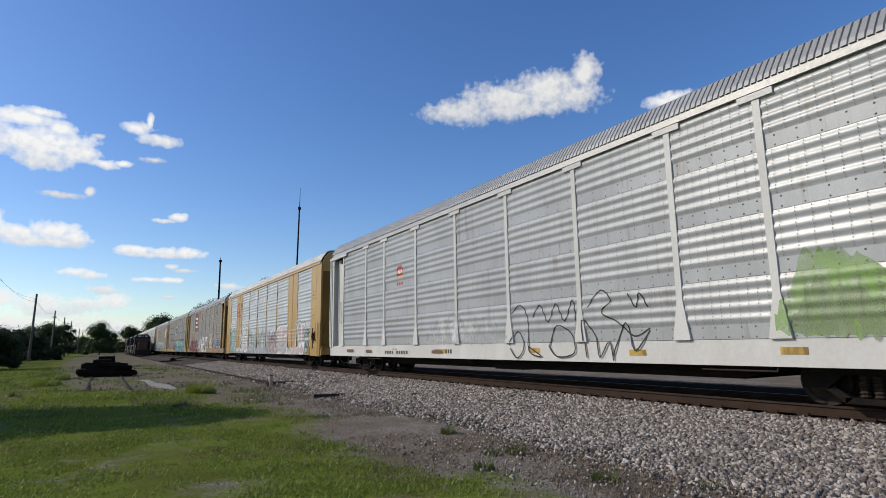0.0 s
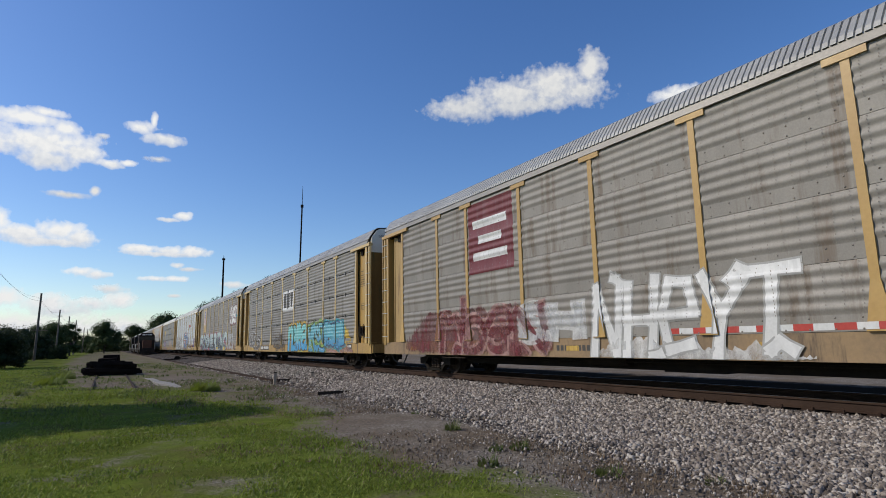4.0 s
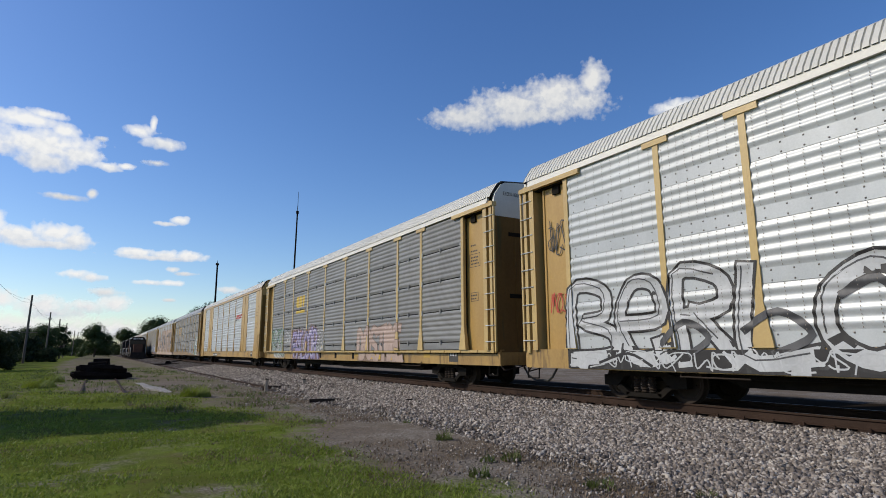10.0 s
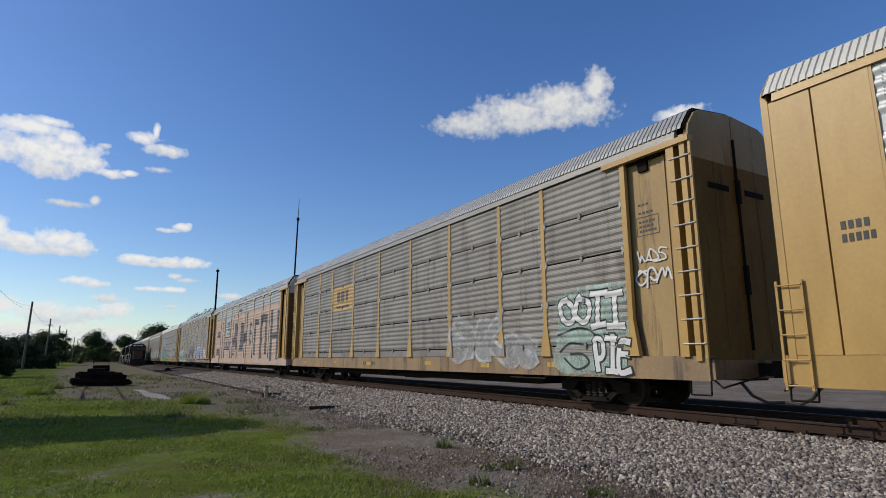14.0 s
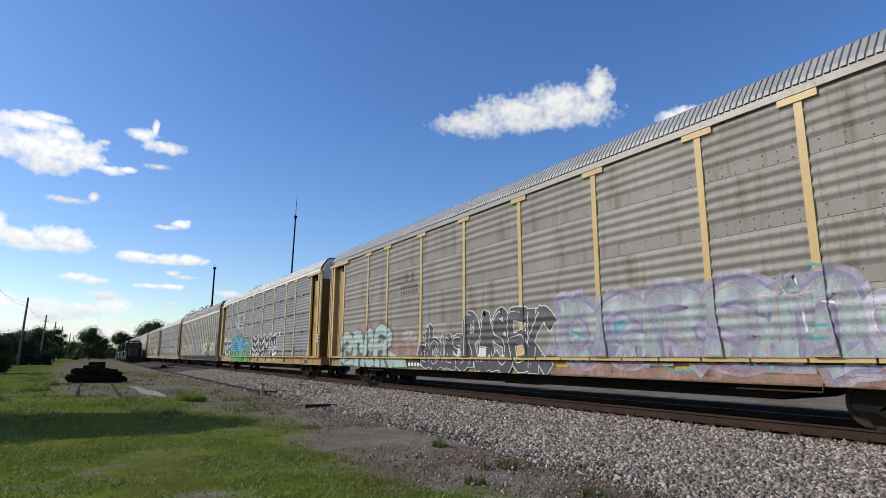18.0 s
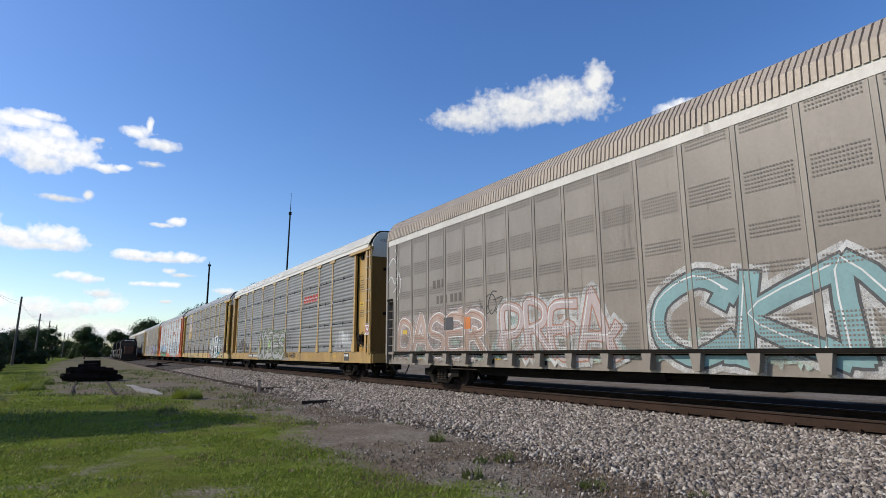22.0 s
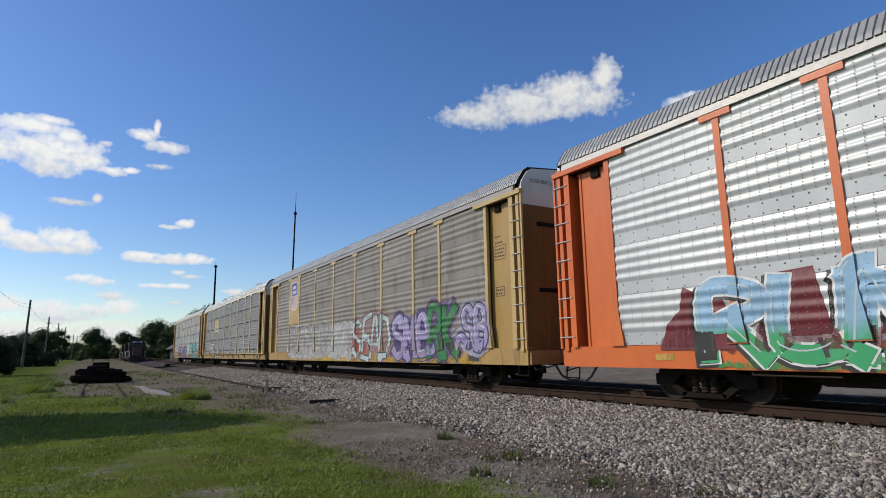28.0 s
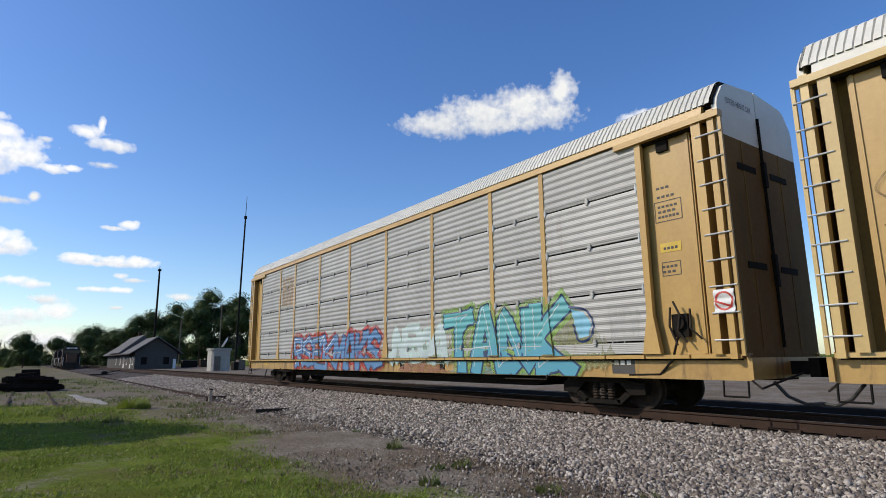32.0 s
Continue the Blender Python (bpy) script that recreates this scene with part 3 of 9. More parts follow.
def build_grass():
    rng = np.random.default_rng(21)
    pts = []
    for y0, y1, n in ((4.5, 9.0, 42000), (9.0, 15.0, 42000), (15.0, 24.0, 30000), (24, 70, 26000)):
        y = y0 + (y1 - y0) * rng.random(n)
        left = -0.16 * y - 0.6
        ex = np.array([edge_x(v) for v in y])
        x = left + (ex + 0.9 - left) * rng.random(n)
        gap = np.array([noise.noise((a * 0.55, b2 * 0.55, 1)) + 0.6 * noise.noise((a * 1.7, b2 * 1.7, 2)) for a, b2 in zip(x, y)])
        keep = (gap + rng.normal(0, 0.22, n) > -0.05) & (x < ex + 0.8 * gap + rng.normal(0, 0.35, n))
        pts.append(np.column_stack([x, y])[keep])
    p = np.concatenate(pts)
    z = np.array([Z_GROUND + 0.10 * noise.noise((x * 0.22, y * 0.22, 0)) + 0.035 * noise.noise((x * 0.9, y * 0.9, 3)) if y < 44 else Z_GROUND for x, y in p]) - 0.01
    tall = rng.uniform(0.012, 0.05, len(p)) * (1 + 0.5 * (p[:, 1] > 15)) + 0.05 * (rng.random(len(p)) < 0.02)
    blade_field("grass", "short sunlit green grass with dry tufts", np.column_stack([p, z]), tall, 1.0, 0.006 + 0.0006 * p[:, 1], M["grass"], 22)
    # tufts among the cinders of the old yard
    n = 16000
    y = 17 + 50 * rng.random(n) ** 1.3
    x = -4.5 + 10.5 * rng.random(n)
    clump = np.array([noise.noise((a * 0.5, b2 * 0.35, 11)) + 0.5 * noise.noise((a * 1.6, b2 * 1.2, 12)) for a, b2 in zip(x, y)]) + rng.normal(0, 0.12, n) > 0.16
    q = np.column_stack([x, y])[clump & (np.abs(x - 6.9) > 1.0)]
    z = np.array([Z_GROUND + 0.10 * noise.noise((a * 0.22, b2 * 0.22, 0)) + 0.035 * noise.noise((a * 0.9, b2 * 0.9, 3)) if a < 6 and b2 < 45 else Z_GROUND for a, b2 in q]) - 0.01
    blade_field("yard_tufts", "thin olive grass tufts over dark cinders", np.column_stack([q, z]), rng.uniform(0.04, 0.16, len(q)), 0.9, 0.006 + 0.0006 * q[:, 1], M["weed"], 24)
    # dry stalks between the grass and the ballast
    n = 26000
    y = 3.5 + 24 * rng.random(n) ** 1.4
    ex = np.array([edge_x(v) for v in y])
    x = ex - 1.6 + (7.2 - ex + 1.6) * rng.random(n)
    clump = np.array([noise.noise((a * 1.1, b2 * 1.1, 7)) for a, b2 in zip(x, y)]) + rng.normal(0, 0.18, n) > 0.03
    q = np.column_stack([x, y])[clump]
    z = np.array([max(Z_GROUND, ballast_z(a)) for a in q[:, 0]]) - 0.005
    blade_field("dry_grass", "brown dead stalks on bare dirt", np.column_stack([q, z]), rng.uniform(0.015, 0.07, len(q)), 1.2, 0.006 + 0.0004 * q[:, 1], M["dry"], 23)


build_grass()


def weed(x, y, h, r, n, seed, material="weed"):
    rng = np.random.default_rng(seed)
    a, d = rng.uniform(0, 6.2832, n), r * np.sqrt(rng.random(n))
    spots = np.column_stack([x + d * np.cos(a), y + d * np.sin(a), np.full(n, (ballast_z(x) if x > 6.6 else Z_GROUND) - 0.03)])
    ob = blade_field("weed", "scruffy green weed clump growing in gravel", spots, h * rng.uniform(0.3, 1.0, n) * (1.05 - 0.8 * (d / r) ** 2), 0.7, 0.006 + 0.0005 * y, M[material], seed, "weed")
    del ob["kind"]
    tagged(ob, group="weeds beside the track")


for i, (x, y, h, r, n) in enumerate([(3.13, 22.6, 0.62, 0.55, 700), (5.57, 9.3, 0.30, 0.16, 200), (5.57, 7.3, 0.22, 0.16, 140), (5.37, 5.3, 0.2, 0.2, 170), (4.5, 6.6, 0.22, 0.15, 120),
                                     (4.4, 13.2, 0.22, 0.25, 160), (5.2, 7.4, 0.16, 0.12, 90), (2.0, 18.2, 0.3, 0.25, 160), (-2.6, 26.0, 0.4, 0.2, 110), (-2.2, 33, 0.6, 0.7, 420),
                                     (-2.0, 38, 0.7, 0.6, 320), (6.0, 4.3, 0.14, 0.14, 100), (4.6, 16.6, 0.2, 0.3, 160), (6.2, 12.0, 0.16, 0.12, 80)]):
    weed(x, y, h, r, n, 100 + i, "grass" if i in (0, 9, 10) else "weed")


# ---- tracks ----
def rail_ring(x, z):
    return [(x + a, z + b2) for a, b2 in ((-0.07, -0.17), (0.07, -0.17), (0.07, -0.158), (0.012, -0.135), (0.01, -0.045), (0.036, -0.03), (0.036, 0.0),
                                         (-0.036, 0.0), (-0.036, -0.03), (-0.01, -0.045), (-0.012, -0.135), (-0.07, -0.158))]


def build_track(name, label, x, z, y0, y1, tie_from, tie_to, far_ties, rail_mat="rail", tie_len=2.6):
    t = thing(name, label, "railway track", (0, 0, 0), kind="structure")
    for dx in (-0.755, 0.755):
        r = part("rail", Form().prism(rail_ring(x + dx, z), "y", y0, y1), M[rail_mat], t, "rusty brown steel rail")
        if rail_mat == "rail" and z == 0:
            part("running_surface", Form().box(x + dx - 0.03, x + dx + 0.03, y0, y1, z + 0.0005, z + 0.002), M["railhead"], r, "worn rail top")
    tie = stored("tie", lambda: Form().prism([(-tie_len / 2, -0.18), (tie_len / 2, -0.18), (tie_len / 2, 0.0), (tie_len / 2 - 0.01, 0.015), (-tie_len / 2 + 0.01, 0.015), (-tie_len / 2, 0.0)], "y", -0.115, 0.115).mesh("tie"))
    plate = stored("plate", lambda: Form().box(-0.18, 0.18, -0.09, 0.09, 0.0, 0.018).box(-0.12, -0.09, -0.07, -0.04, 0.0, 0.05).box(0.09, 0.12, 0.04, 0.07, 0.0, 0.05).mesh("tie_plate"))
    rng = random.Random(5)
    y = tie_from
    while y < tie_to:
        o = part("tie", tie, M["tie"], t, at=pose(x + rng.uniform(-0.05, 0.05), y, z - 0.20, 0, 0, rng.uniform(-1.2, 1.2)))
        if y < 26:
            for dx in (-0.755, 0.755):
                part("tie_plate", plate, M["rail"], o, at=pose(dx, 0, 0.016))
        y += 0.5
    if far_ties > tie_to:
        f = Form()
        while y < far_ties:
            f.box(x - tie_len / 2, x + tie_len / 2, y - 0.115, y + 0.115, z - 0.3, z - 0.19)
            y += 0.5
        tagged(part("far_ties", f, M["tie"], t), kind="stuff")
    return t


build_track("main_track", "straight railway track with rusty rails on timber ties", X_TRACK, 0.0, -30, 700, -4, 70, 160)
build_track("side_track", "disused siding with rusty rails sunk in gravel", 7.2, -0.43, 25.2, 330, 26, 70, 140)
build_track("stub_track", "overgrown stub track with rails in dirt", 0.3, -0.50, 25, 41, 26, 41, 41, tie_len=2.6)


# ---- trackside things ----
def end_post(x, y, h, tilt):
    t = thing("track_end_post", "short weathered pale post at the end of a siding", "post", pose(x, y, Z_GROUND - 0.05, tilt, 2), "siding end posts")
    part("shaft", Form().prism([(-0.06, -0.05), (0.06, -0.05), (0.05, 0.05), (-0.05, 0.05)], "z", 0.0, h), surface("pale_timber", (0.42, 0.36, 0.29), (0.28, 0.23, 0.18), 0.85, bump=0.4), t)
    part("brace", Form().tube((0.0, 0.45, 0.0), (0.0, 0.03, h * 0.8), 0.045, 6), M["tie"], t, "dark leaning brace")
    part("cap", Form().box(-0.07, 0.07, -0.06, 0.06, h, h + 0.03), M["tie"], t)


end_post(6.12, 24.6, 0.52, 3)
end_post(8.02, 25.6, 0.42, -2)


def debris(x, y, z, length, rz, label="broken timber lying on ballast"):
    ob = part("timber_piece", Form().prism([(-0.07, 0), (0.07, 0), (0.06, 0.09), (-0.05, 0.10)], "y", -length / 2, length / 2), M["tie"], at=pose(x, y, z, 0, 0, rz))
    tagged(ob, label, "timber", "scattered timbers")


debris(6.95, 25.6, -0.5, 1.2, 70)
debris(6.72, 18.1, -0.53, 1.6, 78)
debris(8.3, 15.2, -0.42, 0.9, 72)


def tie_pile():
    t = thing("tie_pile", "stack of blackened old railway ties closing a stub track", "timber pile", (0, 0, 0))
    rng = random.Random(2)
    beam = stored("old_beam", lambda: Form().prism([(-1.5, 0), (1.5, 0), (1.5, 0.19), (1.47, 0.21), (-1.47, 0.21), (-1.5, 0.19)], "y", -0.12, 0.12).mesh("beam"))
    levels = [(0.28, 41.0, 5, 0.0, 1.0), (0.24, 41.0, 5, 0.20, 0.96), (0.34, 41.1, 5, 0.40, 0.78), (0.22, 41.3, 4, 0.60, 0.66), (0.10, 42.4, 3, 0.80, 0.36), (0.22, 42.6, 2, 1.0, 0.27)]
    for x, y, n, z, s in levels:
        for i in range(n):
            part("beam", beam, M["old_tie"], t, at=pose(x + rng.uniform(-0.20, 0.20), y + i * 0.3 + rng.uniform(-0.08, 0.08), Z_GROUND + z, rng.uniform(-7, 7), rng.uniform(-2.6, 2.6), rng.uniform(-6, 6)) @ Matrix.Diagonal((s * rng.uniform(0.86, 1.06), 1, 1, 1)))
    for i in range(3):
        part("slanting_beam", beam, M["old_tie"], t, at=pose(0.2 + rng.uniform(-0.5, 0.5), 40.9 + 0.4 * i, Z_GROUND + 0.62, rng.uniform(-15, 15), rng.uniform(-9, 9), rng.uniform(-14, 14)) @ Matrix.Diagonal((0.5, 0.9, 0.9, 1)))
    for i in range(7):
        part("loose_beam", beam, M["tie"], t, at=pose(0.1 + rng.uniform(-0.4, 0.4), 43.6 + i * 1.3, Z_GROUND + 0.05 + 0.2 * (i % 3), rng.uniform(-3, 3), rng.uniform(-3, 3), rng.uniform(-25, 25)) @ Matrix.Diagonal((0.7, 1, 1, 1)))
    return t


tie_pile()
slab = part("concrete_slab", Form().prism([(1.75, 34.2), (2.15, 34.0), (2.3, 31.0), (2.65, 28.5), (2.7, 25.6), (2.45, 25.1), (2.3, 27.5), (2.0, 29.0), (1.95, 31.5)], "z", Z_GROUND - 0.05, Z_GROUND + 0.05), surface("pale_concrete", (0.28, 0.26, 0.235), (0.20, 0.185, 0.165), 0.9, bump=0.3))
tagged(slab, "pale broken concrete strip lying in dirt", "slab")
switch = thing("track_derail", "dark low track derail with lever beside the siding", "track device", (0, 0, 0))
part("plate", Form().box(5.9, 8.6, 76.5, 77.1, -0.45, -0.30), M["tie"], switch)
part("block", Form().prism([(7.0, -0.3), (7.7, -0.3), (7.55, 0.0), (7.15, 0.0)], "y", 76.5, 77.1), M["black"], switch)
part("lever", Form().tube((7.4, 76.8, -0.2), (9.2, 79.0, 0.05), 0.06), M["black"], switch)


def utility_pole(x, y, h, arm):
    t = thing("utility_pole", "bare weathered wooden utility pole", "utility pole", pose(x, y, Z_GROUND, 0, 1.0), "utility poles in a row")
    part("shaft", Form().tube((0, 0, 0), (0, 0, h), 0.19, 8, 0.13), M["pole"], t)
    arm_w = 1.3 if arm < 5 else 0.35
    part("crossarm", Form().box(-arm_w, arm_w, -0.06, 0.06, arm, arm + 0.10), M["pole"], t)
    for dx in (-arm_w + 0.1, arm_w - 0.1):
        part("insulator", Form().tube((dx, 0, arm + 0.12), (dx, 0, arm + 0.28), 0.05, 6), M["black"], t)


M["pole"] = surface("weathered_pole_timber", (0.15, 0.125, 0.10), (0.10, 0.08, 0.065), 0.9, bump=0.4)
for x, y in ((-9.7, 109), (-9.9, 154), (-9.6, 185), (-9.0, 210), (-9.0, 281), (-8.4, 305)):
    utility_pole(x, y, 10.4, 4.6 if y < 110 else 8.8)
wires = part("overhead_wires", Form().line([(-9.9, 64 + 45 * k / 6, 9.2 - 0.9 * math.sin(math.pi * (k % 6) / 6)) for k in range(0, 34)], 0.011, 4).line([(-9.3, 64 + 45 * k / 6, 8.6 - 0.9 * math.sin(math.pi * (k % 6) / 6)) for k in range(0, 34)], 0.011, 4), M["black"])
tagged(wires, "thin black sagging wires between utility poles", "wires")


def mast(name, label, x, y, h, thin, r, lean):
    t = thing(name, label, "mast", pose(x, y, Z_GROUND, 0, lean))
    part("shaft", Form().tube((0, 0, 0), (0, 0, h), r, 8, r * 0.7), M["black"], t)
    part("whip", Form().tube((0, 0, h), (0, 0, h + thin), r * 0.35, 6, r * 0.15), M["black"], t, "thin upper rod")
    part("collar", Form().tube((0, 0, h - 0.4), (0, 0, h + 0.1), r * 1.4, 8), M["black"], t)
    part("base", Form().tube((0, 0, 0), (0, 0, 0.5), r * 2, 8), M["pole"], t)


mast("radio_mast", "tall slender dark radio mast with whip antenna", 30.0, 105, 27.9, 3.9, 0.20, 0.9)
mast("floodlight_pole", "tall dark steel pole beside a depot", 26.0, 163, 25.2, 0.9, 0.30, -0.2)


# ---- far buildings ----
def depot():
    t = thing("depot_building", "long low grey wooden station building with gabled shingle roof", "building", (0, 0, 0))
    wall_m = surface("grey_clapboard", (0.065, 0.058, 0.052), (0.048, 0.044, 0.04), 0.8)
    roof_m = surface("grey_shingles", (0.11, 0.10, 0.10), (0.08, 0.075, 0.07), 0.9, bump=0.5)
    x0, x1, y0, y1, ze = 18.3, 26.4, 136.0, 186.0, 3.0
    xm = (x0 + x1) / 2
    part("wall", Form().prism([(x0, Z_GROUND), (x1, Z_GROUND), (x1, ze), (xm, 5.9), (x0, ze)], "y", y0, y0 + 0.25), wall_m, t, "grey gabled end wall")
    part("wall", Form().prism([(x0, Z_GROUND), (x1, Z_GROUND), (x1, ze), (xm, 5.9), (x0, ze)], "y", y1 - 0.25, y1), wall_m, t)
    part("wall", Form().box(x0, x0 + 0.25, y0 + 0.25, y1 - 0.25, Z_GROUND, ze), wall_m, t)
    part("wall", Form().box(x1 - 0.25, x1, y0 + 0.25, y1 - 0.25, Z_GROUND, ze), wall_m, t)
    for s in (-1, 1):
        xe = xm + s * (xm - x0 + 1.1)
        part("roof", Form().prism([(xm, 6.05), (xe, 2.55), (xe, 2.75), (xm, 6.3)], "y", y0 - 0.8, y1 + 0.8), roof_m, t, "grey shingled roof slope")
    part("upper_roof", Form().prism([(x0 - 1.5, 3.0), (xm + 1, 3.0), (xm - 0.5, 7.2)], "y", 150, 172), roof_m, t)
    for yy in (138, 141.5, 147, 152, 158, 166):
        w = part("door" if yy in (141.5, 152) else "window", Form().box(x0 - 0.04, x0 - 0.005, yy, yy + 1.6, -0.4 if yy in (141.5, 152) else 0.3, 1.9), M["lettering_white"], t, "white painted frame")
        part("pane", Form().box(x0 - 0.06, x0 - 0.045, yy + 0.3, yy + 1.3, 0.5, 1.7), M["black"], w)
    for xx in (19.5, 23.8):
        w = part("window", Form().box(xx, xx + 1.1, y0 - 0.04, y0 - 0.005, 0.4, 1.9), M["black"], t)
    part("corner_board", Form().box(x1 - 0.7, x1 - 0.1, y0 - 0.05, y0 - 0.006, Z_GROUND, 1.5), M["lettering_white"], t)
    part("chimney", Form().box(xm - 0.4, xm + 0.4, 160, 160.8, 5.5, 8.2), M["rail"], t, "brick chimney")


depot()


def equipment_hut():
    t = thing("equipment_hut", "square grey concrete equipment hut", "hut", (0, 0, 0))
    cm = surface("hut_concrete", (0.36, 0.34, 0.30), (0.28, 0.26, 0.23), 0.9, bump=0.3, stain=(0.2, 0.18, 0.15))
    part("wall", Form().prism([(23.1, 92), (25.3, 92), (25.6, 92.3), (25.6, 94.7), (25.3, 95), (23.1, 95), (22.8, 94.7), (22.8, 92.3)], "z", Z_GROUND, 2.6), cm, t)
    part("roof", Form().prism([(23.0, 91.85), (25.4, 91.85), (25.75, 92.2), (25.75, 94.8), (25.4, 95.15), (23.0, 95.15), (22.65, 94.8), (22.65, 92.2)], "z", 2.6, 2.9), cm, t)
    part("door", Form().box(23.2, 24.1, 91.94, 91.99, Z_GROUND + 0.1, 1.7), M["pole"], t, "grey steel door")
    d = thing("satellite_dish", "white tilted dish antenna on a hut roof", "dish", (0, 0, 0))
    part("reflector", Form().tube((25.05, 93.3, 3.75), (24.86, 93.36, 3.86), 0.62, 14, 0.9), M["lettering_white"], d, at=None)
    part("stand", Form().tube((25.1, 93.4, 2.9), (25.1, 93.3, 3.7), 0.06), M["black"], d)


equipment_hut()
far_clutter = [(29.5, 100, 1.2, 1.6, "pole"), (28.0, 98, 0.8, 1.3, "black"), (32.0, 150, 3.5, 1.6, "black"), (36, 152, 2.4, 1.8, "rail"), (40, 150, 3.0, 1.5, "black")]
for x, y, w, h, mk in far_clutter:
    c = thing("equipment_crate", "dark trackside equipment cabinet standing on gravel", "cabinet", pose(x, y, Z_GROUND, 0, 0, 12), "trackside cabinets")
    part("box", Form().box(-w / 2, w / 2, -0.5, 0.5, 0.1, h), M[mk], c)
    part("lid", Form().prism([(-w / 2 - 0.06, h), (w / 2 + 0.06, h), (w / 2, h + 0.1), (-w / 2, h + 0.1)], "y", -0.56, 0.56), M["pole"], c)
    part("base", Form().box(-w / 2 + 0.05, w / 2 - 0.05, -0.45, 0.45, 0, 0.1), M["black"], c)


# ---- plants ----
def leaf_cloud(name, blobs, n, size, material, parent, seed):
    """A crown of small leaf clumps spread through overlapping blobs, uneven and with gaps."""
    rng = np.random.default_rng(seed)
    vol = np.array([b2[3] ** 2 for b2 in blobs])
    pick = rng.choice(len(blobs), n, p=vol / vol.sum())
    bl = np.array(blobs)[pick]
    d = rng.normal(size=(n, 3))
    d /= np.linalg.norm(d, axis=1)[:, None]
    c = bl[:, :3] + d * (bl[:, 3] * rng.uniform(0.35, 1.1, n) ** 0.7)[:, None] * np.array([1, 1, 0.85])
    lumps = np.array([noise.noise(tuple(q * 0.9 / max(size, 0.2))) for q in c])
    c = c[lumps > -0.22]
    n = len(c)
    a, e = rng.normal(size=(n, 3)), rng.normal(size=(n, 3))
    a /= np.linalg.norm(a, axis=1)[:, None]
    e -= a * (a * e).sum(1)[:, None]
    e /= np.linalg.norm(e, axis=1)[:, None]
    s = (size * rng.uniform(0.5, 1.2, n))[:, None]
    v = np.stack([c - a * s, c + e * s * 0.55 - a * s * 0.1, c + a * s, c - e * s * 0.55 + a * s * 0.1], 1)
    # solid balls added to block light through the crown, seen only through the gaps
    core, rg = Form(), random.Random(seed)
    for bx, by, bz, br in blobs:
        core.ball((bx, by, bz), br * 0.55, 0.85, rg, 0.25, 5, 7)
    me = bpy.data.meshes.new(name)
    m = len(core.v)
    loops = np.concatenate([np.arange(n * 4), n * 4 + np.array([i for face in core.f for i in face])])
    starts = np.concatenate([np.arange(n) * 4, n * 4 + np.cumsum([0] + [len(face) for face in core.f[:-1]])])
    me.vertices.add(n * 4 + m)
    me.vertices.foreach_set("co", np.concatenate([v.reshape(-1), np.array(core.v, float).reshape(-1)]))
    me.loops.add(len(loops))
    me.loops.foreach_set("vertex_index", loops)
    me.polygons.add(len(starts))
    me.polygons.foreach_set("loop_start", starts)
    me.update(calc_edges=True)
    return part(name, me, material, parent)


def tree(x, y, h, w, seed, leaves=5000, mat="leaf", trunk=0.25, low=0.25, label="broad leafy green tree in full summer leaf", name="tree", cat="tree", group=""):
    rng = random.Random(seed)
    t = thing(name, label, cat, (x, y, Z_GROUND), group)
    f = Form()
    top = h * (low + 0.35)
    f.tube((0, 0, -0.1), (0.03 * h, 0, top), h * trunk * 0.09, 7, h * trunk * 0.05)
    blobs = []
    for i in range(15):
        a = 6.2832 * i / 7.5 + rng.uniform(-0.4, 0.4)
        z = h * rng.uniform(low + 0.12, 0.82)
        r = w * 0.5 * rng.uniform(0.35, 0.68) * (1.1 - 0.5 * abs(z / h - 0.5))
        end = (r * math.cos(a), r * math.sin(a), z)
        f.tube((0.02 * h, 0, top * rng.uniform(0.5, 0.95)), end, h * trunk * 0.035, 5, h * trunk * 0.012)
        blobs.append((*end, w * rng.uniform(0.12, 0.23)))
    if low < 0.1:  # boughs down to the ground
        blobs += [(w * 0.34 * math.cos(1.05 * i), w * 0.34 * math.sin(1.05 * i), h * rng.uniform(0.08, 0.26), w * rng.uniform(0.13, 0.2)) for i in range(6)]
    blobs += [(0, 0, h * 0.82, w * 0.24), (0.1 * w, 0.05 * w, h * 0.6, w * 0.3), (-0.12 * w, 0, h * 0.66, w * 0.26)]
    part("trunk", f, M["bark"], t, "grey forked trunk with limbs")
    leaf_cloud("crown", blobs, leaves, max(0.09, w * 0.0165), M[mat], t, seed)


# the tree out of view whose crown shades the grass
tree(-10.2, 21.6, 9.8, 8.6, 1, 42000, low=0.33)
